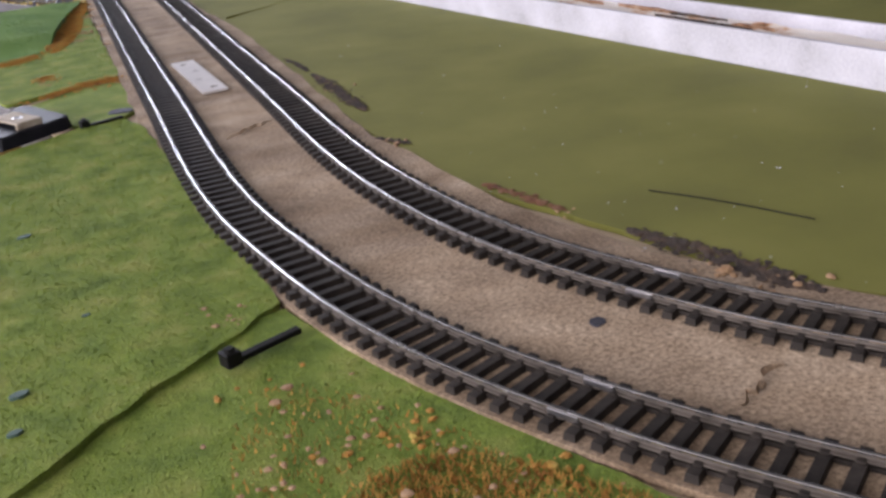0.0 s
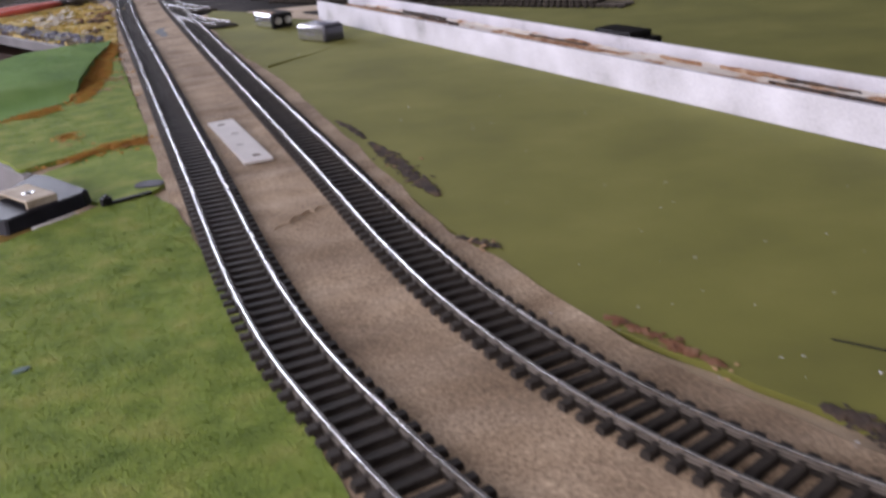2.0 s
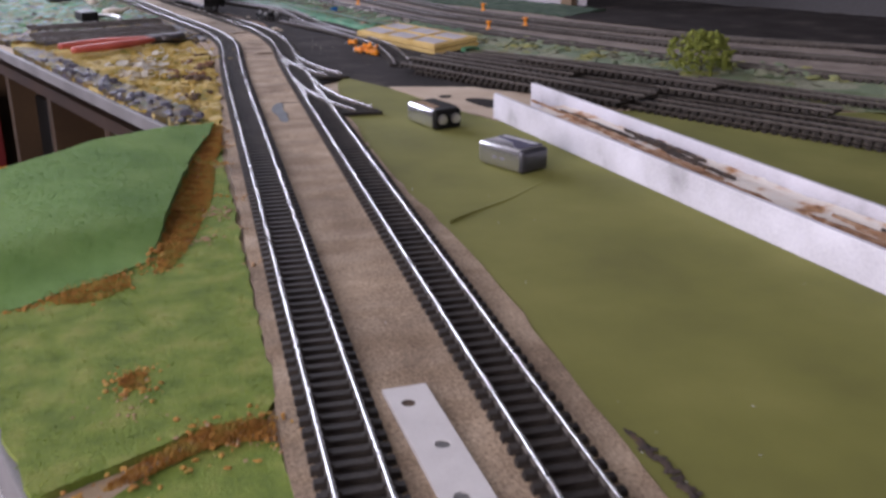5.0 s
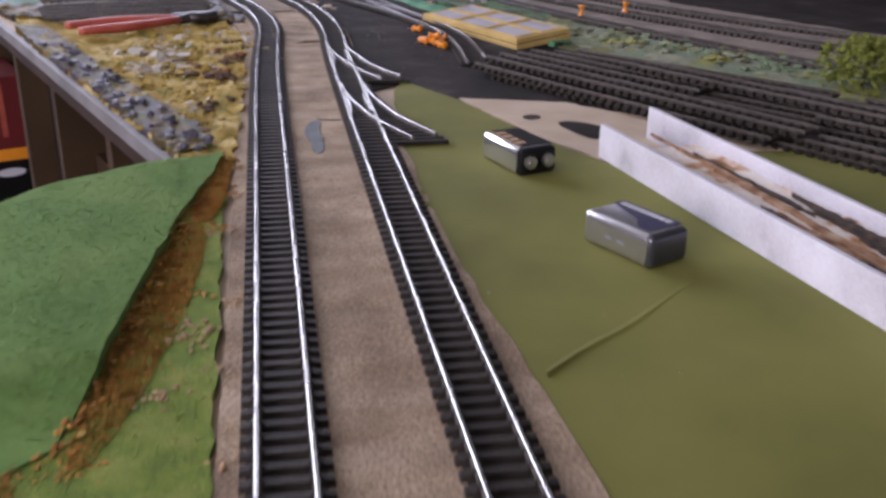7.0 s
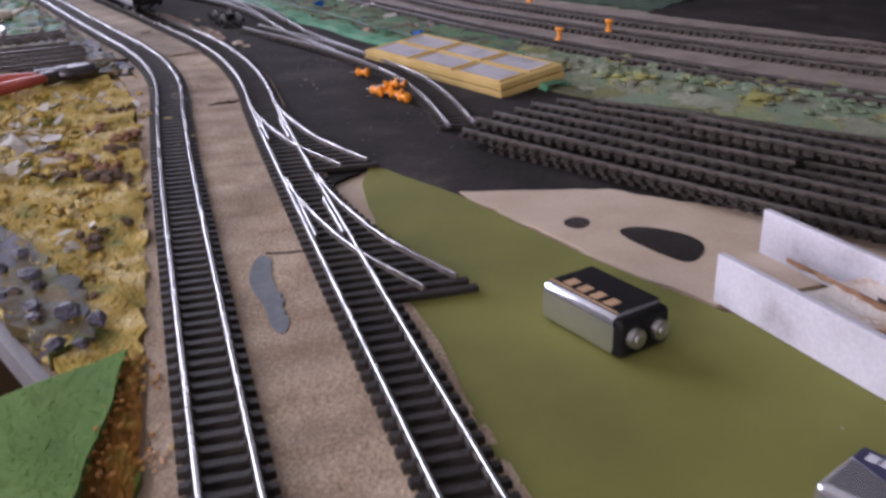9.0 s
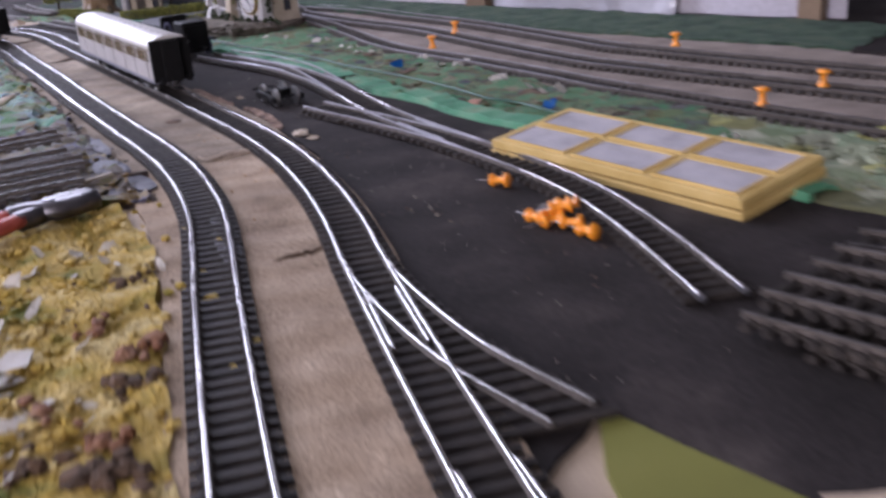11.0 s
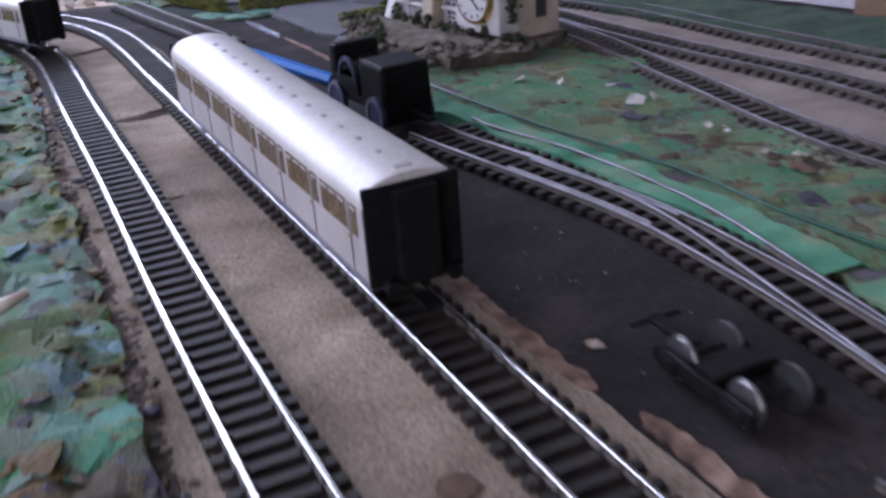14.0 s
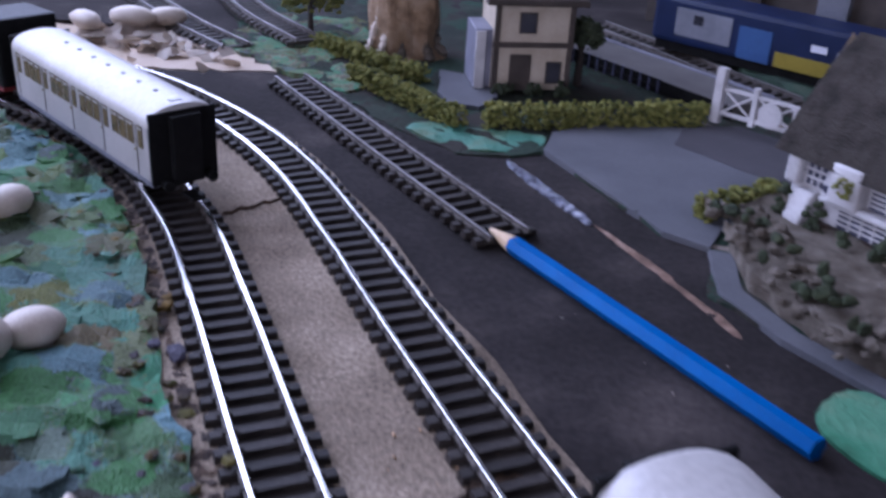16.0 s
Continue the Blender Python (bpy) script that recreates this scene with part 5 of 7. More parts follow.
PLATEAU = [(333, 1163), (290, 1236), (256, 1329), (238, 1412), (196, 1522), (182, 1690), (150, 1800), (60, 1735), (20, 1780), (10, 1900), (60, 2040), (200, 2080), (330, 1850), (430, 1640), (560, 1420), (760, 1130),
           (1150, 560), (1150, 300), (560, 722), (492, 806), (438, 919), (380, 1008)]
ground("ballast_shelf", PLATEAU, -2.9, 0.0, M_BALLAST, "brown ballasted shelf for the rear tracks", "ballast", 24, lump(19, 0.8, 0.6, 50), 12, 2.0, 19)
ROOM_A = radians(31)
to_plan = lambda lx, ly: (1000 * (lx * math.cos(ROOM_A) - ly * math.sin(ROOM_A)), 1000 * (lx * math.sin(ROOM_A) + ly * math.cos(ROOM_A)))


def wall_bank(x, y):
    lx = (x * math.cos(ROOM_A) + y * math.sin(ROOM_A)) / 1000
    t = max(0.0, min(1.0, (lx - 1.09) / 0.08))
    return 3.5 * t * t * (3 - 2 * t) + 2.5 * noise.noise(Vector((x / 22, y / 22, 3))) + 1.2 * noise.noise(Vector((x / 8, y / 8, 6)))


ground("dark_scatter_strip", [to_plan(*q) for q in ((1.09, 0.80), (1.10, 1.1), (1.12, 1.40), (1.15, 1.60), (1.20, 1.75), (1.24, 1.75), (1.19, 1.40), (1.19, 0.80))], -2.9, 2.2, M_DKGREEN,
       "dark green scatter bank along the wall", "scatter strip", 14, wall_bank, 10, 3.0, 22)
ground("dark_rear_ground", [to_plan(*q) for q in ((1.20, 1.60), (1.20, 0.82), (1.08, 0.80), (1.06, 0.3), (1.06, -0.55), (1.40, -0.55), (1.40, 1.60))], -2.9, 2.5, M_BLACK, "dark grey painted ground behind the rear tracks", "rear ground", 24,
       lump(22, 2, 2, 40), 12, 2.0, 27)
ground("dark_far_ground", [to_plan(*q) for q in ((1.16, 1.62), (1.40, 1.76), (1.40, 2.65), (0.60, 2.65), (0.72, 2.20), (0.95, 1.98))], -2.9, -0.2, M_BLACK, "dark painted board beyond the village", "far ground", 0, None, 14, 2.0, 28)
# ---------------------------------------------------------------- laid track
def lay(line, ys, **k):
    ss = [line.find(y) for y in ys]
    for a, b in zip(ss, ss[1:]):
        track(line, a, b, **k)


def turnout(main, s0, s1, branch, label, rail=None):
    """A turnout: both stock rails and the branch rails, on sleepers that widen towards the frog."""
    x, y, a = main.at(s0)
    t = thing("turnout", label, "model turnout", "turnouts", at=pose(x * MM, y * MM, 0))
    for off in (-8.95, 8.95):
        part("stock_rail", rail_bm(main, s0 + 0.3, s1 - 0.3, off, 0, (x, y)), [rail or M_RAIL, M_RAILSIDE], t, "bright nickel rail")
    for off in (-8.95, 8.95):
        part("branch_rail", rail_bm(branch, 4 if off else 0, branch.length, off, 0.02, (x, y), 5.0), [rail or M_RAIL, M_RAILSIDE], t, "bright nickel rail")
    for off, u0, u1 in ((-6.6, 0.45, 0.75), (6.6, 0.45, 0.75)):
        part("check_rail", rail_bm(main, s0 + (s1 - s0) * u0, s0 + (s1 - s0) * u1, off, 0, (x, y), 6.0), [rail or M_RAIL, M_RAILSIDE], t)
    n = round((s1 - s0) / PITCH)
    for i in range(n):
        s = s0 + (i + 0.5) * (s1 - s0) / n
        mx, my, ma = main.at(s)
        d = (branch.p - np.array((mx, my)))
        ca, sa = math.cos(ma), math.sin(ma)
        along, side = -d[:, 0] * sa + d[:, 1] * ca, d[:, 0] * ca + d[:, 1] * sa
        j = int(np.argmin(np.abs(along)))
        e = float(side[j]) if abs(along[j]) < 6 else 0.0
        lo, hi = min(0, e) - 14.75, max(0, e) + 14.75
        bm = boxed(lo * MM, hi * MM, -2 * MM, 2 * MM, 0, 2.5 * MM, 0.0003)
        part("sleeper", bm, M_SLEEPER, t, "", pose((mx - x) * MM, (my - y) * MM, 0, 0, 0, math.degrees(ma)))
    return t


lay(LINE_A, [-590, -452, -187, 27, 436, 740, 1029, 1254, 1500, 1820, 2070])
lay(LINE_B, [-550, -402, -176, 232, 466, 640])
lay(LINE_B, [988, 1110, 1254, 1500, 1830, 2120])


def right_branch(y0):
    """The branch of a turnout on the second line, leaving to the right as it comes nearer."""
    return Line([(67.5, y0 + 162), (69, y0 + 128), (74, y0 + 90), (83, y0 + 48), (101, y0)])


sB = LINE_B.find
turnout(LINE_B, sB(640), sB(815), right_branch(650), "turnout with bright rails branching to the felt mat")
turnout(LINE_B, sB(815), sB(988), right_branch(826), "turnout with bright rails branching over the yard")

lay(LINE_C, [884, 1070])
C2 = Line([(183, 1070), (168, 1130), (152, 1190), (138, 1250), (130, 1310), (122, 1370), (112, 1420), (94, 1480), (47, 1578), (34, 1606)])
turnout(C2, 0, C2.find(1262), Line([(182, 1074), (170, 1120), (152, 1176), (128, 1236), (117, 1260)]), "turnout in the black yard with an open end", M_RAIL_YARD)
STUB = Line([(117, 1260), (108, 1280), (97, 1306)])
track(STUB, 0.5, STUB.length, 0, "short stub of track with an open end in the yard", "laid track", M_RAIL_YARD, SLEEPER)
s2 = C2.find(1262)
track(C2, s2, C2.find(1330))
turnout(C2, C2.find(1330), C2.length, Line([(128, 1332), (121, 1400), (111, 1470), (87, 1540), (61, 1588), (52, 1610)]), "turnout at the yard's far end", M_RAIL_YARD)
# siding beyond the pencil
LINE_F = Line([(-66, 1864), (-110, 1962), (-160, 2076)])
track(LINE_F, 0, LINE_F.length / 2, 0, "grey dull rails on green-tinged sleepers", "laid track", M_RAIL_DULL, SLEEPER)
track(LINE_F, LINE_F.length / 2, LINE_F.length, 0, "grey dull rails on green-tinged sleepers", "laid track", M_RAIL_DULL, SLEEPER)
# rear tracks
for pts in ([(150, 1846), (172, 1750), (188, 1640), (200, 1549), (216, 1484), (252, 1393), (284, 1300), (310, 1220), (400, 1010), (560, 740), (860, 420)],
            [(166, 1858), (194, 1765), (222, 1690), (258, 1600), (290, 1470), (322, 1352), (346, 1292), (455, 1080), (610, 850), (940, 530)],
            [(160, 1950), (214, 1860), (240, 1812), (267, 1730), (312, 1610), (344, 1500), (364, 1420), (388, 1348), (500, 1130), (660, 930), (980, 660)]):
    ln = Line(pts)
    k = int(ln.length // 300)
    for i in range(k):
        track(ln, ln.length * i / k, ln.length * (i + 1) / k, 0.3, "rear track with dull rails on brown ballast", "rear tracks", M_RAIL_DULL if i > k // 3 else M_RAIL_YARD, SLEEPER_BROWN)
# track towards the village station
ln = Line([(60, 2230), (86, 2170), (108, 2108), (142, 2024), (166, 1930), (166, 1860)])
track(ln, 0, ln.length, 0.3, "village track with dull rails on brown sleepers", "rear tracks", M_RAIL_DULL, SLEEPER_BROWN)
ln = Line([(-300, 2330), (-240, 2210), (-196, 2140)])
track(ln, 0, ln.length, 0.3, "old curved track ending by white rubble", "rear tracks", M_RAIL_DULL, SLEEPER_BROWN)
ln = Line([(-220, 2330), (-190, 2230), (-150, 2150)])
track(ln, 0, ln.length, 3.0, "old curved track ending by white rubble", "rear tracks", M_RAIL_DULL, SLEEPER_BROWN)

# ---------------------------------------------------------------- loose track
def loose(x0, y0, x1, y1, z, label):
    ln = Line([(x0, y0), ((x0 + x1) / 2, (y0 + y1) / 2), (x1, y1)])
    return track(ln, 0, ln.length, z, label, "loose track pieces", M_LOOSE if x0 < 0 else M_RAIL_DULL, SLEEPER_BROWN if x0 < 0 else SLEEPER)


for x0, y0, x1, y1, z in ((198, 842, 372, 560, -0.9), (232, 862, 440, 570, -0.9), (266, 884, 480, 600, -0.9), (186, 862, 330, 605, 4.2), (220, 882, 384, 646, 4.2), (256, 900, 430, 668, 4.2),
                          (196, 866, 350, 600, 9.3), (228, 880, 330, 720, 9.3), (270, 874, 420, 690, 9.3), (300, 800, 420, 600, 14.4), (380, 640, 470, 500, 9.3), (440, 690, 560, 510, 4.2), (372, 560, 490, 380, -0.9), (430, 580, 560, 390, -0.9), (350, 600, 470, 405, 4.2)):
    loose(x0, y0, x1, y1, z, "loose brown track piece stacked in the yard")
for x0, y0, x1, y1, z in ((-80, 1280, -250, 1230, 10.5), (-72, 1242, -240, 1200, 5.5), (-60, 1207, -240, 1170, 8.0), (-60, 1172, -230, 1134, 6.5)):
    loose(x0, y0, x1, y1, z, "loose brown track piece on the foam bank")
strip_bm = boxed(-1.5 * MM, 1.5 * MM, 0, 18 * MM, 0, 1.4 * MM, 0.0003)
tagged(part("wood_strip", strip_bm, M_CHIP, m=pose(-0.060, 1.175, 0.0050, 0, 0, -56)), "short cream wooden strip beside the track pile", "wood strip")

for k, (pts, z) in enumerate((([(-54, 1232), (-37, 1214), (-34, 1198), (-38, 1191), (-48, 1188), (-55, 1196), (-59, 1220)], 3.4), ([(-37, 1189), (-27, 1187), (-19, 1164), (-20, 1155), (-28, 1149), (-35, 1168)], 1.8),
                              ([(-65, 1306), (-56, 1290), (-46, 1249), (-52, 1245), (-61, 1268)], 3.0), ([(8, 1102), (17, 1085), (19, 1060), (18, 1016), (11, 1003), (7, 1025), (6, 1066)], 1.4))):
    smear("slate_patch", pts, M_SLATEPALE, "slate grey painted patch at the foot of the bank", "painted patch", z, 140 + k, 2.4, 4.0, lump(44 + k, 1.6, 1.6, 12), "slate patches")
smear("dark_gap", [(-46, 1185), (-37, 1190), (-24, 1189), (-24, 1186), (-37, 1186), (-45, 1181)], M_CHAR, "black gap between slate patches", "gap", 3.6, 146, 0.8, 3.0, None, "slate patches")

# ---------------------------------------------------------------- metal plate between the tracks
pl = thing("mending_plate", "zinc mending plate with four screw holes", "metal plate", at=pose(0.0335, 0.0215, 0.0004, 0, 0, 3))
bm = bmesh.new()
n, L, W = 20, 0.122, 0.0088
outer = [bm.verts.new(p) for p in ((-W, 0, 0.0016), (W, 0, 0.0016), (W, L, 0.0016), (-W, L, 0.0016))]
edges = [bm.edges.new((outer[i], outer[(i + 1) % 4])) for i in range(4)]
holes = (0.013, 0.045, 0.077, 0.109)
for k, hy in enumerate(holes):
    ring = [bm.verts.new(((-0.003 if k % 2 else 0.003) * 0.6 + 0.0028 * math.cos(2 * math.pi * i / n), hy + 0.0028 * math.sin(2 * math.pi * i / n), 0.0016)) for i in range(n)]
    edges += [bm.edges.new((ring[i], ring[(i + 1) % n])) for i in range(n)]
bmesh.ops.triangle_fill(bm, edges=edges, use_beauty=True)
ret = bmesh.ops.extrude_face_region(bm, geom=bm.faces[:])
for v in ret["geom"]:
    if isinstance(v, bmesh.types.BMVert):
        v.co.z = 0
bmesh.ops.recalc_face_normals(bm, faces=bm.faces)
part("plate", bm, M_ZINC, pl)
for k, hy in enumerate(holes):
    bm = bmesh.new()
    cyl(bm, 0.0027, 0.0013, (0, 0, 0.0015), (0, 0, 0.0003), 16)
    part("countersunk_hole", bm, M_STEEL if k % 3 else M_RUST, pl, "", pose((-0.003 if k % 2 else 0.003) * 0.6, hy, -0.0002))

# ---------------------------------------------------------------- trough
tr = thing("white_trough", "white painted wooden channel with rusty sawdust inside", "trough", at=pose(0.3485, -0.310, 0, 0, 0, 8.9))
part("side_board", boxed(0, 0.0035, 0, 0.925, -0.0004, 0.021, 0.0005), M_WHITE, tr)
part("side_board", boxed(0.052, 0.0555, 0, 0.955, -0.0004, 0.021, 0.0005), M_WHITE, tr)
part("bottom_board", boxed(0.0035, 0.052, 0.002, 0.90, -0.0004, 0.004), M_WHITE, tr)
bm = bmesh.new()
bmesh.ops.create_grid(bm, x_segments=12, y_segments=160, size=1.0)
for v in bm.verts:
    x, y = 0.0278 + v.co.x * 0.0238, 0.45 + v.co.y * 0.445
    z = 0.0118 + 0.0018 * noise.noise(Vector((x * 120, y * 30, 1))) + 0.0010 * noise.noise(Vector((x * 400, y * 300, 2)))
    v.co = Vector((x, y, z if abs(v.co.x) < 0.95 else z + 0.0006))
part("sawdust_fill", bm, M_SAWDUST, tr, "rust-stained sawdust filling", smooth=True)
tq = random.Random(77)
for k in range(40):
    y0, lng, x0, wd = tq.uniform(150, 820), tq.uniform(30, 120), tq.uniform(8, 46), tq.uniform(0.9, 3.4)
    q = ragged([(x0, y0), (x0 + wd, y0 + 0.3 * lng), (x0 + wd * tq.uniform(0.4, 1.2), y0 + lng), (x0 - wd * 0.4, y0 + lng * 0.7), (x0 - wd * 0.6, y0 + lng * 0.3)], 4.0, 1.0, 200 + k)
    part("rust_streak", sheet(q, 11.5, 13.2 + 0.03 * k), M_RUSTY if k % 3 else M_CHAR, tr, "rust-brown streak in the sawdust")
bx = thing("black_magnet_box", "small black moulded box resting in the trough", "black box", at=pose(0.346, 0.140, 0.0128, 0, 0, 10))
bm = bmesh.new()
box(bm, -0.014, 0.014, -0.030, 0.030, 0, 0.006, 0.001)
box(bm, -0.011, 0.011, -0.022, 0.022, 0.006, 0.011, 0.0015)
part("case", bm, M_DARK, bx)

# ---------------------------------------------------------------- batteries
def battery(x, y, rz, dark):
    lab = "chrome nine volt battery with black end and snap terminals" if dark else "silver nine volt battery with a navy swoosh"
    b = thing("battery", lab, "battery", "loose batteries", at=pose(x * MM, y * MM, -0.0004, 0, 0, rz))
    Lb, Wb, Hb = 0.0465, 0.0131, 0.0168
    cs = box(bmesh.new(), -Wb, Wb, 0.0018 if dark else 0.0006, Lb, 0, Hb)
    bmesh.ops.bevel(cs, geom=cs.edges[:], offset=0.0036, segments=6, affect="EDGES", profile=0.5)
    part("case", cs, M_CHROME if dark else M_SILVER, b, smooth=True)
    ec = box(bmesh.new(), -Wb + 0.0002, Wb - 0.0002, 0, 0.012, 0.0002, Hb - 0.0002)
    bmesh.ops.bevel(ec, geom=ec.edges[:], offset=0.0030, segments=5, affect="EDGES", profile=0.5)
    part("end_cap", ec, M_DARK if dark else M_BATTEND, b, "black plastic end cap" if dark else "dark grey metal end", smooth=True)
    if dark:
        part("label_panel", boxed(-0.010, 0.0125, 0.006, 0.044, Hb - 0.0002, Hb + 0.00015), M_DARK, b, "glossy black label")
        part("label_band", boxed(-0.0098, -0.0086, 0.0062, 0.0438, Hb + 0.0001, Hb + 0.0003), M_COPPER, b, "copper label line")
        for k in range(4):
            part("label_bar", boxed(-0.0075, -0.0015, 0.012 + k * 0.0075, 0.0165 + k * 0.0075, Hb + 0.0001, Hb + 0.0003), M_COPPER, b, "copper printed bar")
        for sx in (-0.0062, 0.0062):
            bm = bmesh.new()
            cyl(bm, 0.0042, 0.0038, (0, 0, 0), (0, -0.0024, 0), 18)
            cyl(bm, 0.0022, 0.0020, (0, -0.0024, 0), (0, -0.0034, 0), 14)
            part("terminal", bm, M_STEEL, b, "round snap terminal", pose(sx, 0, Hb * 0.52))
    else:
        bm = bmesh.new()
        pts = [(0.0128, 0.006), (-0.009, 0.0065), (-0.0085, 0.014), (-0.0005, 0.022), (0.0008, 0.030), (0.003, 0.037), (0.006, 0.0445), (0.0128, 0.0445)]
        bm.faces.new([bm.verts.new((px, py, Hb + 0.0002)) for px, py in pts])
        ret = bmesh.ops.extrude_face_region(bm, geom=bm.faces[:])
        for v in ret["geom"]:
            if isinstance(v, bmesh.types.BMVert):
                v.co.z = Hb - 0.0003
        bmesh.ops.recalc_face_normals(bm, faces=bm.faces)
        part("swoosh_panel", bm, M_NAVY, b, "navy blue swoosh panel")
        for k in range(8):
            part("label_bar", boxed(0.0072, 0.0108, 0.009 + k * 0.0042, 0.0122 + k * 0.0042, Hb + 0.0002, Hb + 0.0004), M_PRINT, b)
        for px in (0.028, 0.020):
            part("side_print", boxed(-Wb - 0.0002, -Wb + 0.0002, px - 0.002, px + 0.002, 0.007, 0.0085), M_SOLEBAR, b)
    return b


battery(182.5, 430.5, 25, False)
battery(157.5, 572.5, 17.5, True)

# ---------------------------------------------------------------- yellow base
pad = thing("yellow_grid_base", "yellow wooden frame base with six grey card panels", "model base", at=pose(0.2407, 0.957, -0.0022, 0, -5.2, 21.9))
PX, PY = 0.0673, 0.178
part("lower_slab", boxed(0.0, PX, 0, PY, 0, 0.0052, 0.0008), M_YELLOW, pad)
part("upper_slab", boxed(0.001, PX - 0.001, 0.001, PY - 0.001, 0.0062, 0.0112, 0.0006), M_YELLOW, pad)
part("gap_strip", boxed(0.003, PX - 0.003, 0.003, PY - 0.003, 0.0050, 0.0064), M_RUST, pad)
for i in range(2):
    for j in range(3):
        x0, y0 = 0.0055 + i * 0.0305, 0.007 + j * 0.0570
        part("grey_panel", boxed(x0, x0 + 0.0245, y0, y0 + 0.049, 0.0112, 0.0117), M_PANEL, pad, "grey card panel")
        for q in ((x0 - 0.0012, x0, y0 - 0.0012, y0 + 0.0502), (x0 + 0.0245, x0 + 0.0257, y0 - 0.0012, y0 + 0.0502), (x0, x0 + 0.0245, y0 - 0.0012, y0), (x0, x0 + 0.0245, y0 + 0.049, y0 + 0.0502)):
            part("panel_rim", boxed(*q, 0.0111, 0.0124), M_YELLOW, pad)

# ---------------------------------------------------------------- push pins
def pin_bms():
    head = bmesh.new()
    prof = [(0, 0), (3.4, 0), (3.6, 0.5), (3.4, 1.6), (2.2, 2.2), (1.75, 4.5), (1.75, 6.5), (2.2, 8.4), (3.9, 9.2), (4.1, 10), (3.8, 10.8), (0, 11)]
    n, pr = 18, None
    for r, z in prof:
        ring = [head.verts.new((r * math.cos(2 * math.pi * i / n) * MM, r * math.sin(2 * math.pi * i / n) * MM, z * MM)) for i in range(n)]
        if pr:
            for i in range(n):
                head.faces.new((pr[i], pr[(i + 1) % n], ring[(i + 1) % n], ring[i]))
        pr = ring
    bmesh.ops.remove_doubles(head, verts=head.verts, dist=1e-6)
    bmesh.ops.recalc_face_normals(head, faces=head.faces)
    return head, cyl(bmesh.new(), 0.00045, 0.00008, (0, 0, 0), (0, 0, -0.0105), 8)


def push_pin(m):
    p = thing("push_pin", "bright orange plastic push pin with steel point", "push pin", "push pins", at=m)
    h, q = pin_bms()
    part("grip", h, M_ORANGE, p, smooth=True)
    part("point", q, M_STEEL, p, "steel pin point")
    return p


PIN = Matrix.Scale(0.98, 4)
first = push_pin(pose(0.156, 1.0665, 0.0022, 84, 0, 40) @ PIN)
for x, y, z, rx, rz in ((154, 1004, 2.2, 86, 20), (156, 992, 2.2, 84, 95), (164, 988, 2.2, 86, 50), (163, 1000, 2.2, 84, 130), (168, 976, 2.2, 85, 20), (161, 995, 7.2, 80, 70), (172, 1012, 2.2, 85, 60)):
    copy_thing(first, pose(x * MM, y * MM, z * MM, rx, 0, rz) @ PIN)
for x, y in ((281, 1552), (238, 1482), (416, 1343), (420, 1147), (359, 1125)):
    copy_thing(first, pose(x * MM, y * MM, 0.0035, random.uniform(-3, 3), random.uniform(-3, 3), 0) @ Matrix.Scale(1.08, 4))
# ---------------------------------------------------------------- rolling stock
def wheelset(t, x, y, z, r=0.0062, gauge=0.0083, name="wheel", mat=None, parent=None):
    for sx in (-gauge, gauge):
        bm = bmesh.new()
        cyl(bm, r, r, (sx - 0.0012, 0, 0), (sx + 0.0012, 0, 0), 24)
        cyl(bm, r + 0.0008, r + 0.0008, (sx * 0.9 - 0.0004, 0, 0), (sx * 0.9 + 0.0004, 0, 0), 24)
        part(name, bm, mat or M_STEEL, parent or t, "bright steel wheel", pose(x, y, z))
    part("axle", cyl(bmesh.new(), 0.001, 0.001, (-gauge, 0, 0), (gauge, 0, 0), 8), M_DARK, parent or t, "", pose(x, y, z))


def bogie_frame(t, y, z0, parent=None):
    bm = bmesh.new()
    for sx in (-0.0125, 0.0105):
        box(bm, sx, sx + 0.002, y - 0.021, y + 0.021, z0 + 0.0035, z0 + 0.0085, 0.0004)
        for dy in (-0.0135, 0.0135):
            box(bm, sx - 0.0006, sx + 0.0026, y + dy - 0.0035, y + dy + 0.0035, z0 + 0.003, z0 + 0.0075, 0.0004)
    box(bm, -0.0105, 0.0105, y - 0.004, y + 0.004, z0 + 0.005, z0 + 0.010)
    f = part("bogie", bm, M_DARK, t, "black plastic bogie frame")
    for dy in (-0.0135, 0.0135):
        wheelset(t, 0, y + dy, z0 + 0.0062, parent=f)


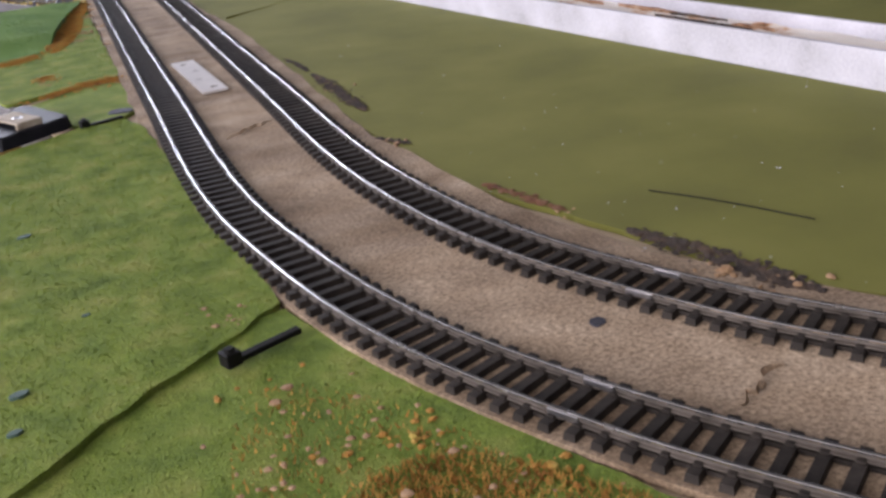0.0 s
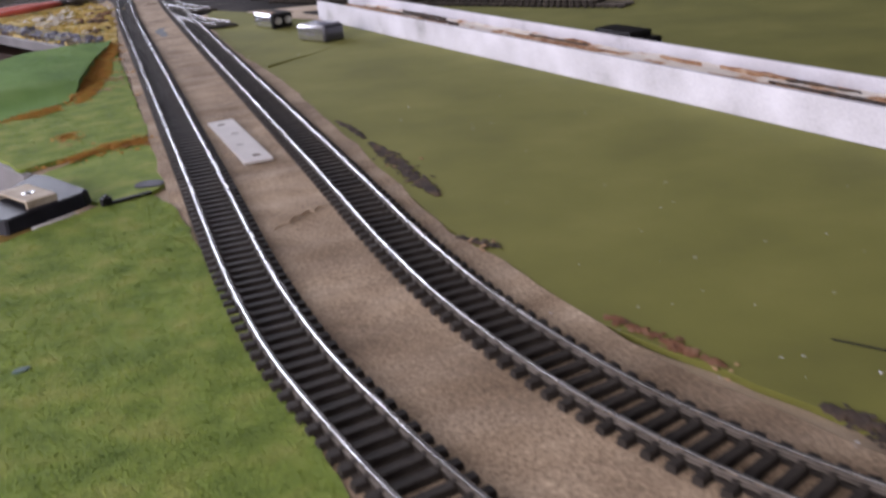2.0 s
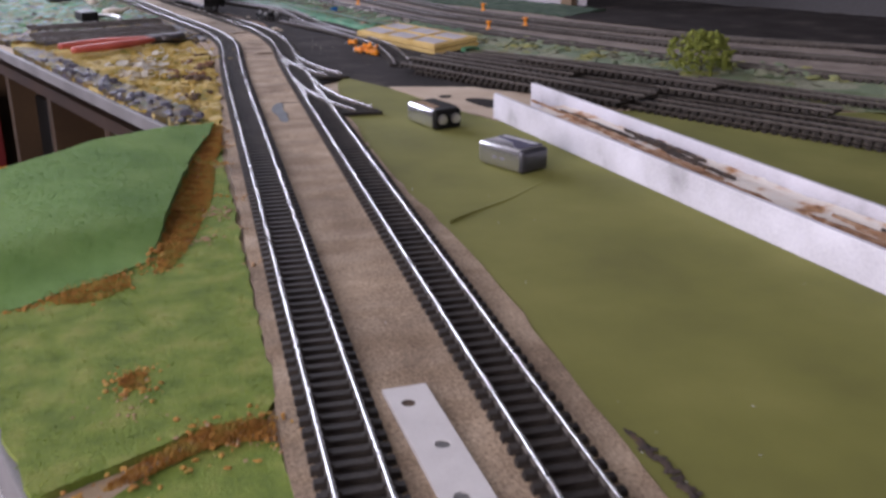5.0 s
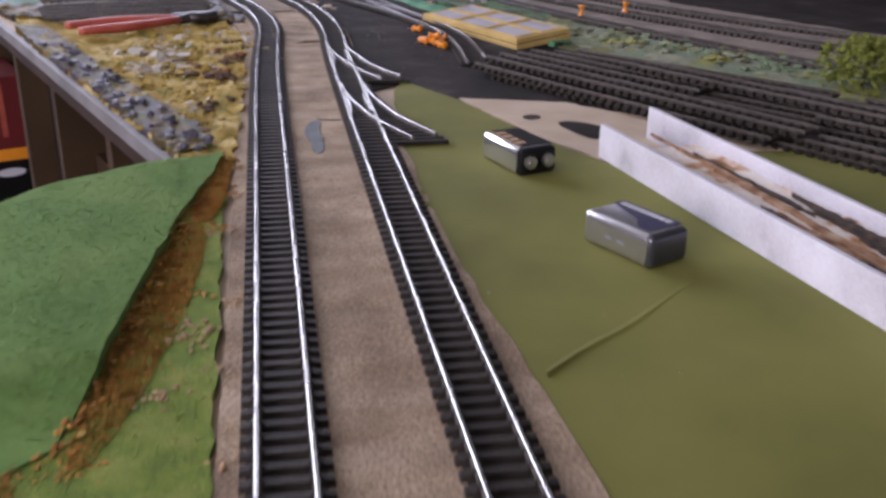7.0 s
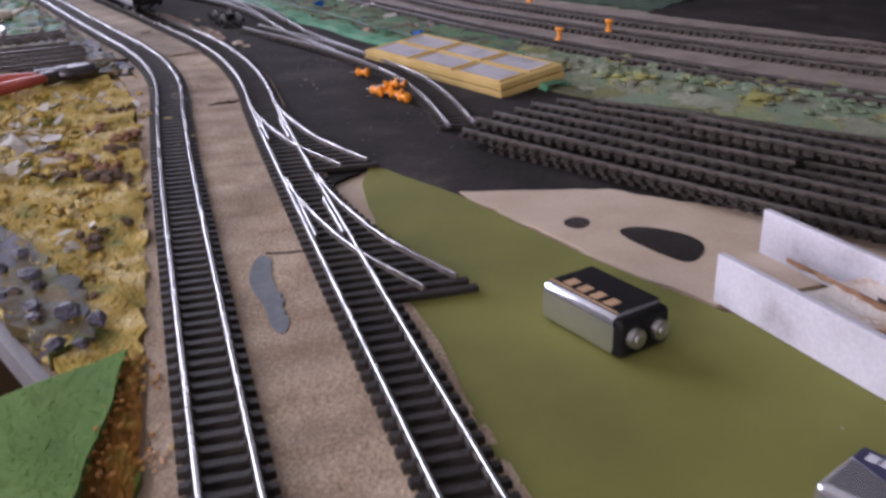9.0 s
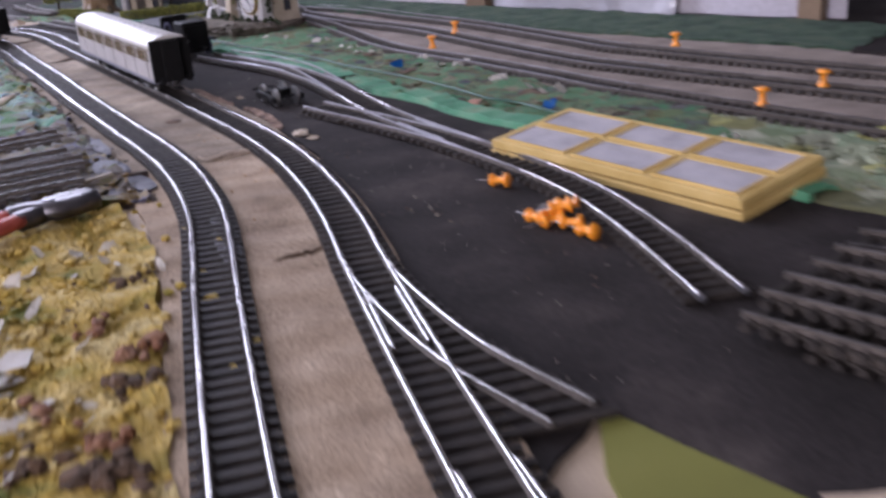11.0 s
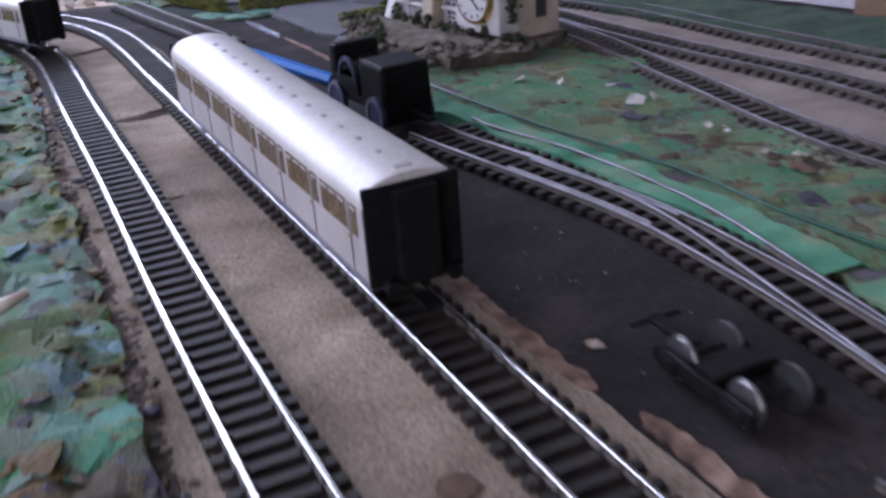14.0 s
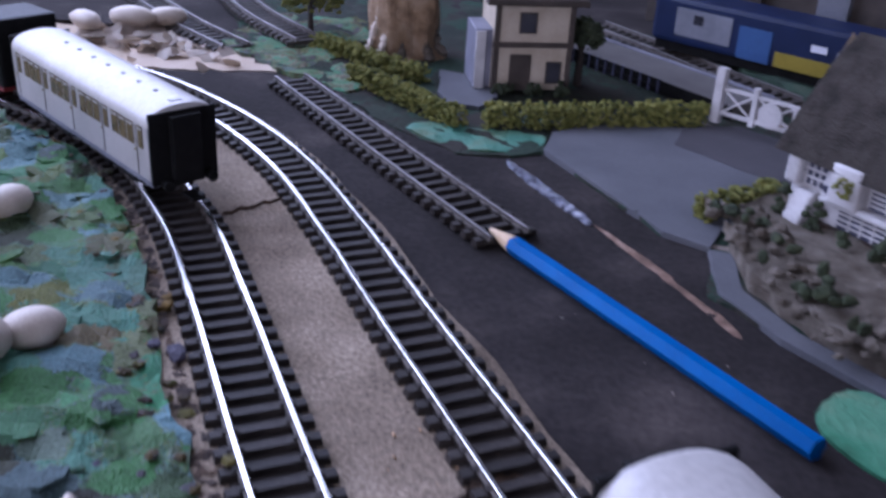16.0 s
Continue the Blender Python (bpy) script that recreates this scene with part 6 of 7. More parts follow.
def coach(x, y, rz, label, N=0.256, k=1.0):
    """A coach whose near end stands at x, y on the rails."""
    W = 0.0168
    Z0, Z1, Z2 = 0.0088, 0.0385, 0.0468
    c = thing("coach", label, "model coach", "coaches", at=pose(x * MM, y * MM, 0.005, 0, 0, rz) @ Matrix.Scale(k, 4))
    part("body", boxed(-W, W, 0.0012, N - 0.0012, Z0 + 0.003, Z1, 0.0006), M_CREAM, c, "cream plastic coach body")
    part("solebar", boxed(-W + 0.0005, W - 0.0005, 0.001, N - 0.001, Z0, Z0 + 0.0034, 0.0004), M_SOLEBAR, c, "blue-grey solebar")
    # roof: a shallow arch with turned-down edges
    bm = bmesh.new()
    prev, n = None, 40
    for k, (yy, sc) in enumerate(((0.0, 0.965), (0.0008, 0.99), (0.003, 1.0), (N - 0.006, 1.0), (N - 0.002, 0.96), (N, 0.88))):
        ring = []
        for i in range(n + 1):
            a = math.pi * i / n
            px, pz = -math.cos(a), math.sin(a) ** 0.8
            ring.append(bm.verts.new((px * (W + 0.0007) * sc, yy, Z1 - 0.0008 + (Z2 - Z1 + 0.001) * pz * sc)))
        if prev:
            for i in range(n):
                bm.faces.new((prev[i], prev[i + 1], ring[i + 1], ring[i]))
            bm.faces.new((prev[0], ring[0], ring[n], prev[n]))
        else:
            bm.faces.new(ring)
        prev = ring
    bm.faces.new(prev[::-1])
    bmesh.ops.recalc_face_normals(bm, faces=bm.faces)
    part("roof", bm, M_ROOF, c, "off-white arched roof", smooth=False)
    for k in range(int((N - 0.03) / 0.0165)):
        bm = bmesh.new()
        cyl(bm, 0.0014, 0.0011, (0, 0, -0.0004), (0, 0, 0.0007), 10)
        part("roof_vent", bm, M_PANEL, c, "", pose(-0.001, 0.022 + k * 0.0165, Z2 + 0.0001))
    part("lamp_bracket", boxed(-0.003, 0.003, 0.004, 0.007, Z2 - 0.0006, Z2 + 0.0006), M_CREAM, c)
    # windows, in bays of three with a door line between
    for side in (-1, 1):
        yy = 0.006
        k = 0
        while yy < N - 0.012:
            w = 0.0066 if k % 4 else 0.0046
            x0, x1 = (-W - 0.0003, -W + 0.0004) if side < 0 else (W - 0.0004, W + 0.0003)
            part("window", boxed(x0, x1, yy, yy + w, Z1 - 0.0122, Z1 - 0.0016), M_COACHWIN, c, "brown glazed window")
            part("window_bar", boxed(x0 - 0.0001, x1 + 0.0001, yy + w * 0.1, yy + w * 0.9, Z1 - 0.0034, Z1 - 0.0024), M_CREAM, c)
            if k % 4 == 0:
                part("door_line", boxed(x0, x1, yy + w + 0.0016, yy + w + 0.0021, Z0 + 0.004, Z1 - 0.002), M_RAIL_DULL, c)
                part("door_handle", boxed(x0 - 0.0004, x1 + 0.0004, yy + w + 0.0026, yy + w + 0.0034, Z1 - 0.0145, Z1 - 0.0138), M_GOLD, c)
            yy += w + (0.0042 if k % 4 in (0, 3) else 0.0012)
            k += 1
    for y0, y1 in ((-0.0005, 0.0014), (N - 0.0014, N + 0.0005)):
        part("end_panel", boxed(-W + 0.0001, W - 0.0001, y0, y1, Z0 + 0.001, Z1 + 0.0055, 0.0006), M_DARK, c, "black end panel")
        s = -1 if y0 < 0.1 else 1
        yc = y0 if s < 0 else y1
        part("gangway", boxed(-0.0075, 0.0075, min(yc, yc + s * 0.004), max(yc, yc + s * 0.004), Z0 + 0.001, Z1 + 0.004, 0.0008), M_DARK, c, "black corridor gangway")
        for sx in (-0.011, 0.011):
            part("buffer", cyl(bmesh.new(), 0.0022, 0.0026, (sx, yc, Z0 + 0.002), (sx, yc + s * 0.0055, Z0 + 0.002), 12), M_DARK, c)
        part("coupling", boxed(-0.003, 0.003, min(yc, yc + s * 0.011), max(yc, yc + s * 0.011), 0.0035, 0.0048), M_DARK, c)
    for by in (0.042, N - 0.042):
        bogie_frame(c, by, 0.0)
    part("underframe_box", boxed(-0.011, 0.011, N * 0.4, N * 0.58, 0.004, Z0 + 0.0005, 0.0006), M_DARK, c)
    return c


coach(0.4, 1421.5, 16.4, "cream coach with brown windows on the second track", 0.2555)
coach(-195, 1894, 36, "cream coach with brown windows rounding the curve", 0.160, 0.87)
# dark locomotive at the head of the curved train
lo = thing("locomotive", "black locomotive coupled ahead of the coach", "model locomotive", at=pose(-0.303, 2.037, 0.005, 0, 0, 42))
part("boiler", cyl(bmesh.new(), 0.0135, 0.0135, (0, 0.0, 0.024), (0, 0.10, 0.024), 24), M_DARK, lo)
part("cab", boxed(-0.016, 0.016, -0.026, 0.004, 0.008, 0.043, 0.002), M_DARK, lo)
part("footplate", boxed(-0.016, 0.016, -0.026, 0.115, 0.0075, 0.0095), M_RED, lo, "red footplate edge")
for k in range(3):
    wheelset(lo, 0, 0.01 + k * 0.03, 0.009, 0.009, name="driving_wheel", mat=M_DARK)

# tender standing without its locomotive at the end of the yard track
te = thing("tender", "black tender with white-rimmed wheels", "model tender", at=pose(0.0275, 1.622, 0.0015, 0, 0, 20))
part("side_frame", boxed(-0.0138, 0.0118, -0.006, 0.060, 0.009, 0.0145, 0.0006), M_DARK, te)
part("tank", boxed(-0.0146, 0.0126, -0.005, 0.021, 0.0125, 0.0345, 0.002), M_DARK, te)
part("rear_plate", boxed(-0.0140, 0.0118, -0.0062, -0.0044, 0.004, 0.031, 0.0006), M_DARK, te)
part("bunker_wall", boxed(-0.0146, 0.0126, 0.050, 0.058, 0.0145, 0.037, 0.002), M_DARK, te)
for sx in (-0.0146, 0.0111):
    part("bunker_side", boxed(sx, sx + 0.0015, 0.024, 0.052, 0.0145, 0.022, 0.0004), M_DARK, te)
bm = bmesh.new()
pr = None
for k in range(15):
    a = math.pi * k / 14
    q = [bm.verts.new((xx, 0.036 + r * math.cos(a), 0.020 + r * math.sin(a) * 1.25)) for xx, r in ((-0.0152, 0.0105), (-0.0152, 0.0088), (-0.0136, 0.0088), (-0.0136, 0.0105))]
    if pr:
        for i in range(4):
            bm.faces.new((pr[i], pr[(i + 1) % 4], q[(i + 1) % 4], q[i]))
    pr = q
bmesh.ops.recalc_face_normals(bm, faces=bm.faces)
part("arch", bm, M_NAVY, te, "rounded arch over the opening")
bm = bmesh.new()
bmesh.ops.create_grid(bm, x_segments=22, y_segments=24, size=1.0)
for v in bm.verts:
    x, y = -0.001 + v.co.x * 0.0122, 0.038 + v.co.y * 0.0145
    v.co = Vector((x, y, 0.024 + 0.005 * abs(noise.noise(Vector((x * 260, y * 260, 2)))) + 0.003 * noise.noise(Vector((x * 620, y * 620, 5))) + 0.003 * (1 - (x / 0.0132) ** 2)))
part("coal_load", bm, M_DARK, te, "lumpy black coal load")
part("drawbar", boxed(-0.0022, 0.0022, -0.026, -0.006, 0.009, 0.0105), M_DARK, te)
for k, yy in enumerate((0.004, 0.050)):
    for sx in (-0.0148, 0.0124):
        bm = bmesh.new()
        cyl(bm, 0.0095, 0.0095, (sx - 0.0013, 0, 0), (sx + 0.0013, 0, 0), 28)
        wh = part("wheel", bm, M_NAVY, te, "dark blue-grey wheel with pale rim", pose(0, yy, 0.0085))
        ring = bmesh.new()
        for i in range(28):
            a0, a1 = 2 * math.pi * i / 28, 2 * math.pi * (i + 1) / 28
            o = sx + (0.0016 if sx > 0 else -0.0016)
            q = [(o, r * math.cos(a), r * math.sin(a)) for r, a in ((0.0092, a0), (0.0092, a1), (0.0070, a1), (0.0070, a0))]
            ring.faces.new([ring.verts.new(p) for p in q])
        bmesh.ops.remove_doubles(ring, verts=ring.verts, dist=1e-6)
        bmesh.ops.solidify(ring, geom=ring.faces[:], thickness=0.0004)
        part("tyre", ring, M_TYRE, wh, "pale lilac metal tyre")

# loose bogie
bg = thing("loose_bogie", "black loose bogie with bright wheels lying in the yard", "model bogie", at=pose(0.0772, 1.352, 0.0, 0, 0, 14))
bogie_frame(bg, 0.0, 0.0)
part("coupling_arm", boxed(-0.0025, 0.0025, 0.018, 0.038, 0.005, 0.0065, 0.0004), M_DARK, bg)
part("coupling_loop", boxed(-0.009, 0.009, 0.036, 0.038, 0.005, 0.0065, 0.0004), M_DARK, bg)

# blue pencil
pn = thing("pencil", "blue painted hexagonal pencil with sharpened tip", "pencil", at=pose(-0.0015, 1.727, 0.0028, 0, 0, 26.5))
part("barrel", cyl(bmesh.new(), 0.0038, 0.0038, (0, 0, 0), (0, 0.145, 0), 6), M_BLUE, pn)
part("wood_cone", cyl(bmesh.new(), 0.0037, 0.0011, (0, 0.145, 0), (0, 0.160, 0), 12), M_WOODTIP, pn, "bare cedar sharpened cone")
part("lead", cyl(bmesh.new(), 0.0010, 0.0002, (0, 0.160, 0), (0, 0.165, 0), 8), M_DARK, pn, "dark lead point")

# ---------------------------------------------------------------- tools and clutter on the inner side
CLAMP = pose(-0.0945, 0.002, 0.0035, 0, 0, 28)
cl = thing("clamp", "black plastic clamp with a metal plate gripping the board edge", "clamp", at=CLAMP)
bm = bmesh.new()
vs = [(CLAMP.inverted() @ Vector((x * MM, y * MM, 0))).xy / MM for x, y in ((-122, 8), (-117, -22), (-104, -33), (-65, -5), (-62, 2), (-84, 50), (-93, 60), (-110, 24))]
lo_v = [bm.verts.new((x * MM, y * MM, -0.0035)) for x, y in vs]
hi_v = [bm.verts.new((x * MM * 0.95, y * MM * 0.93, 0.0045)) for x, y in vs]
for i in range(len(vs)):
    bm.faces.new((lo_v[i], lo_v[(i + 1) % len(vs)], hi_v[(i + 1) % len(vs)], hi_v[i]))
bm.faces.new(hi_v)
bm.faces.new(lo_v[::-1])
bmesh.ops.bevel(bm, geom=bm.edges[:], offset=0.0008, segments=2, affect="EDGES")
part("jaw_body", bm, M_JAW, cl)
bm = bmesh.new()
box(bm, -0.0085, 0.0085, -0.0165, 0.0155, 0.0074, 0.0086, 0.0004)
box(bm, -0.0085, 0.0085, -0.0180, -0.0160, 0.0040, 0.0085, 0.0005)
box(bm, -0.0085, 0.0085, 0.0150, 0.0165, 0.0040, 0.0085, 0.0005)
part("steel_plate", bm, M_CHIP, cl, "bent cream metal plate")
bm = bmesh.new()
cyl(bm, 0.0034, 0.0034, (0, -0.003, 0.0083), (0, -0.003, 0.0089), 18)
part("plate_hole", bm, M_STEEL, cl, "dark screw in a steel washer")
part("screw", cyl(bmesh.new(), 0.0020, 0.0020, (0, -0.003, 0.0088), (0, -0.003, 0.0092), 16), M_DARK, cl)
part("lower_jaw", boxed(-0.026, -0.006, -0.012, 0.006, -0.045, -0.0036, 0.002), M_YELLOW, cl, "ochre lower jaw")
for x, y, rz, L in ((-55, -12, -72, 25), (-27, -372, -68, 27)):
    s = thing("point_motor_arm", "small black plastic lever with a square boss", "plastic lever", "black plastic levers", at=pose(x * MM, y * MM, 0.0014, 0, 0, rz))
    part("arm", boxed(-0.0017, 0.0017, 0, L * MM, -0.001, 0.0010, 0.0004), M_DARK, s)
    part("boss", boxed(-0.0029, 0.0029, -0.0028, 0.0028, -0.001, 0.0040, 0.0006), M_DARK, s)
    part("pivot", cyl(bmesh.new(), 0.0019, 0.0016, (0, 0, 0.0038), (0, 0, 0.0052), 12), M_DARK, s)

pk = thing("pliers", "steel cutting pliers with red rubber grips", "pliers", at=pose(-0.075, 1.114, 0.0095, 0, 0, -62))
for s in (-1, 1):
    bm = bmesh.new()
    ln = Line([(s * 3, 26), (s * 5.0, 16), (s * 4.0, 4), (-s * 3.5, -8), (-s * 5, -18)])
    pr = None
    for k in range(20):
        t = k / 19
        x, y, a = ln.at(ln.length * t)
        w, h = 5.0 + 2.2 * math.sin(math.pi * min(1, t * 1.4)), 4.6
        ring = [bm.verts.new(((x + u * math.cos(a)) * MM, (y + u * math.sin(a)) * MM, (q + s * 0.4) * MM)) for u, q in ((-w * .8, -h), (w * .8, -h), (w, 0), (w * .6, h), (-w * .6, h), (-w, 0))]
        if pr:
            for i in range(6):
                bm.faces.new((pr[i], pr[(i + 1) % 6], ring[(i + 1) % 6], ring[i]))
        else:
            bm.faces.new(ring[::-1])
        pr = ring
    bm.faces.new(pr)
    bmesh.ops.recalc_face_normals(bm, faces=bm.faces)
    part("jaw", bm, M_JAWSTEEL, pk, "worn dark steel jaw", smooth=True)
    bm = bmesh.new()
    ln = Line([(-s * 5, -16), (-s * 12, -40), (-s * 20, -80), (-s * 19, -125)])
    pr = None
    for k in range(24):
        t = k / 23
        x, y, a = ln.at(ln.length * t)
        w = 5.0 + 1.6 * math.sin(math.pi * t)
        ring = [bm.verts.new(((x + w * math.cos(b) * math.cos(a)) * MM, (y + w * math.cos(b) * math.sin(a)) * MM, (w * 0.75 * math.sin(b)) * MM)) for b in [2 * math.pi * i / 12 for i in range(12)]]
        if pr:
            for i in range(12):
                bm.faces.new((pr[i], pr[(i + 1) % 12], ring[(i + 1) % 12], ring[i]))
        else:
            bm.faces.new(ring[::-1])
        pr = ring
    bm.faces.new(pr)
    bmesh.ops.recalc_face_normals(bm, faces=bm.faces)
    part("grip", bm, M_REDGRIP, pk, "red rubber grip", smooth=True)
part("pivot_bolt", cyl(bmesh.new(), 0.004, 0.0035, (0, 0.002, 0.003), (0, 0.002, 0.0058), 16), M_JAWSTEEL, pk)
# second tool at the edge of the bank
tl = thing("curved_tool", "dark tool with a curved steel handle", "tool", at=pose(-0.150, 1.335, 0.008, 0, 0, 20))
bm = tube([(0, -30), (9, -12), (10, 8), (2, 26), (-10, 38)], 2.4, 4, 10, 30)
part("steel_loop", bm, M_STEEL, tl, "bright curved steel bar")
part("grip_body", boxed(-0.036, -0.012, 0.018, 0.060, -0.002, 0.012, 0.003), M_DARK, tl)
# plaster shapes lying on the bank
def plaster(x, y, r, sx, sy, rz, label, tail=0.0):
    p = bmesh.new()
    geo = bmesh.ops.create_uvsphere(p, u_segments=20, v_segments=12, radius=1)
    for v in geo["verts"]:
        q = v.co
        bump = 1 + 0.12 * noise.noise(q * 1.7 + Vector((x, y, 0)))
        v.co = Vector((q.x * sx * bump, q.y * sy * bump, (q.z * min(sx, sy) * 0.8 + min(sx, sy) * 0.6))) * MM
    if tail:
        cyl(p, 0.0035, 0.0015, (0, sy * 0.6 * MM, 0.004), (0.003, (sy + tail) * MM, 0.010), 10)
    return tagged(part("plaster_lump", p, M_PLASTER, m=pose(x * MM, y * MM, 0.003, 0, 0, rz), smooth=True), label, "plaster lump", "plaster lumps")


for x, y, sx, sy, rz, tail in ((-243, 1778, 12, 11, 10, 0), (-228, 1788, 10, 8, 30, 0), (-262, 1884, 11, 8, 60, 0), (-206, 1668, 11, 10, -10, 26), (-156, 1450, 8, 16, -70, 12), (-196, 1610, 7, 9, -50, 10)):
    plaster(x, y, 8, sx, sy, rz, "smooth cream plaster lump lying on the bank", tail)
lt = thing("wire_stand", "black stand with bent wire loops", "wire stand", at=pose(-0.286, 1.865, 0.0, 0, 0, 15))
part("post", boxed(-0.012, 0.012, -0.012, 0.012, 0, 0.03, 0.002), M_DARK, lt)
for q in (0, 1, 2):
    bm = bmesh.new()
    for k in range(14):
        a0, a1 = math.pi * k / 13, math.pi * (k + 1) / 13
        cyl(bm, 0.0011, 0.0011, (0.016 * math.cos(a0) + 0.008, -0.01 + q * 0.012, 0.028 + 0.02 * math.sin(a0)), (0.016 * math.cos(a1) + 0.008, -0.01 + q * 0.012, 0.028 + 0.02 * math.sin(a1)), 6)
    part("wire_loop", bm, M_STEEL, lt, "bent steel wire loop")
ds = thing("shallow_dish", "dark blue-grey shallow dish lying on the bank", "dish", at=pose(-0.252, 1.700, 0.006, 6, -8, 0))
bm = bmesh.new()
pr = None
for rad, z in ((0, 0), (20, 0), (27, 5), (30, 13), (31.5, 13.5), (30.5, 11), (29, 4), (22, -1.5), (0, -1.5)):
    ring = [bm.verts.new((rad * math.cos(2 * math.pi * i / 36) * MM, rad * math.sin(2 * math.pi * i / 36) * MM, z * MM)) for i in range(36)]
    if pr:
        for i in range(36):
            bm.faces.new((pr[i], pr[(i + 1) % 36], ring[(i + 1) % 36], ring[i]))
    pr = ring
bmesh.ops.remove_doubles(bm, verts=bm.verts, dist=1e-6)
bmesh.ops.recalc_face_normals(bm, faces=bm.faces)
part("bowl", bm, M_SLATE, ds, smooth=True)
# white rubble in front of the far tracks
for x, y, sx, sy, rz in ((-296, 2180, 8, 15, 40), (-268, 2190, 9, 16, 80), (-246, 2196, 8, 13, 100)):
    plaster(x, y, 8, sx, sy, rz, "white rounded plaster lump beyond the curve", 0)
flakes("white_rubble", [(-245, 2150, 14, 26, 9), (-215, 2130, 12, 18, 7), (-270, 2170, 14, 18, 9)], M_PLASTER, "white broken plaster beside the track", "rubble", 15, 0)
ground("sand_patch", [(-250, 2100), (-150, 2098), (-158, 2130), (-220, 2140), (-270, 2160)], -2.9, -0.2, M_BEIGE, "pale sandy patch at the yard's end", "sand patch", 0, None, 8, 3.0, 70)

# ---------------------------------------------------------------- village
M_VILLAGE = patchwork("dull_painted_ground", [(0.015, 0.028, 0.016), (0.026, 0.024, 0.017), (0.018, 0.05, 0.03), (0.035, 0.03, 0.024), (0.016, 0.024, 0.016)], 40, 0.7, 0.6, 0.4)
ground("village_ground", [(-165, 2098), (-130, 2046), (-104, 2000), (-76, 1964), (-50, 1960), (-31, 1968), (-2, 1873), (14, 1860), (0, 1820), (24, 1780), (50, 1740), (100, 1700), (160, 1790), (190, 2000), (120, 2200), (-60, 2340), (-240, 2400), (-200, 2200)], -2.9, 0.4, M_VILLAGE,
       "green and brown painted village ground", "village ground", 12, lump(33, 1.4, 1.8, 26), 10, 2.0, 33)
ground("village_road", [(-32, 1967), (-1, 1872), (14, 1857), (24, 1872), (70, 1925), (96, 1975), (66, 2002), (2, 2004), (-22, 1993)], -2.0, 1.9, M_ROAD, "grey painted model road", "road", 0, None, 12, 0.8, 34)
ground("painted_scraps", [(-162, 2092), (-128, 2056), (-108, 2072), (-138, 2122), (-112, 2168), (-110, 2230), (-190, 2240), (-205, 2150)], -2.0, 1.6, M_FOAMGREEN, "green and cream painted scraps beside the siding", "painted ground", 6, lump(51, 4, 4, 16), 8, 3.0, 51)
ground("crossing_lane", [(38, 1976), (50, 2000), (66, 2004), (84, 2006), (106, 1976), (78, 1920), (58, 1944)], -2.0, 2.3, M_LANE, "dark grey lane leading to the crossing gate", "lane", 0, None, 9, 0.8, 39)
ground("garden_plot", [(22, 1858), (16, 1822), (26, 1786), (44, 1754), (70, 1722), (120, 1722), (160, 1770), (160, 1840), (100, 1920), (44, 1892)], -2.0, 8.0, M_STONY, "stony cottage garden plinth", "garden plinth", 9, lump(35, 3, 3, 14), 8, 1.5, 35)


def hedge(x0, y0, x1, y1, wide, tall, seed):
    rnd = random.Random(seed)
    bm = bmesh.new()
    d = math.hypot(x1 - x0, y1 - y0)
    for k in range(int(d * wide * 0.95)):
        t = rnd.random()
        w = rnd.uniform(-wide / 2, wide / 2)
        x, y = x0 + (x1 - x0) * t - (y1 - y0) / d * w, y0 + (y1 - y0) * t + (x1 - x0) / d * w
        stone_bm(bm, x, y, rnd.uniform(0, tall - 2), rnd.uniform(0.8, 1.9), rnd, 0.9)
    return tagged(part("hedge", bm, M_HEDGE), "clipped yellow-green foam hedge", "hedge", "village hedges")


for k, h in enumerate(((-57, 2001, 66, 2011, 11, 15), (-146, 2152, -82, 2078, 11, 12), (-124, 2082, -70, 1998, 11, 13), (18, 1884, 62, 1906, 10, 13))):
    hedge(*h, 90 + k)


def gable_house(name, label, x, y, rz, L, D, H, R, wall, roof, thatch):
    """A small house: walls with window openings drawn as recessed frames, and a pitched or hipped roof."""
    h = thing(name, label, "model house", "model houses", at=pose(x * MM, y * MM, 0.003, 0, 0, rz))
    part("wall_shell", boxed(0, L * MM, 0, D * MM, 0, H * MM, 0.0008), wall, h)
    bm = bmesh.new()
    o = (7 if thatch else 5) * MM
    n = 8
    rows = []
    for i in range(n + 1):
        t = i / n
        yy = -o + (D * MM + 2 * o) * t
        zz = H * MM - (0.017 if thatch else 0.002) + R * MM * (1 - abs(2 * t - 1) ** 1.25)
        rows.append((yy, zz))
    ins = 10 * MM if thatch else 0
    top = [[bm.verts.new((xx + (ins * (1 - abs(2 * i / n - 1)) if e == 0 else -ins * (1 - abs(2 * i / n - 1))), yy, zz)) for i, (yy, zz) in enumerate(rows)] for e, xx in enumerate((-o, L * MM + o))]
    for i in range(n):
        bm.faces.new((top[0][i], top[1][i], top[1][i + 1], top[0][i + 1]))
    bmesh.ops.solidify(bm, geom=bm.faces[:], thickness=(0.004 if thatch else 0.0015))
    bmesh.ops.subdivide_edges(bm, edges=bm.edges[:], cuts=3, use_grid_fill=True)
    for v in bm.verts:
        v.co.z += 0.0012 * noise.noise(v.co * 220)
    part("roof", bm, roof, h, "rough thatched roof" if thatch else "")
    for xx in (0.0, L * MM):
        bm = bmesh.new()
        bm.faces.new([bm.verts.new((xx, yy, zz - 0.001)) for yy, zz in [(0, H * MM)] + [r for r in rows[1:-1]] + [(D * MM, H * MM)]])
        bmesh.ops.solidify(bm, geom=bm.faces[:], thickness=0.0012)
        part("gable", bm, M_CREAMWALL, h)
    return h


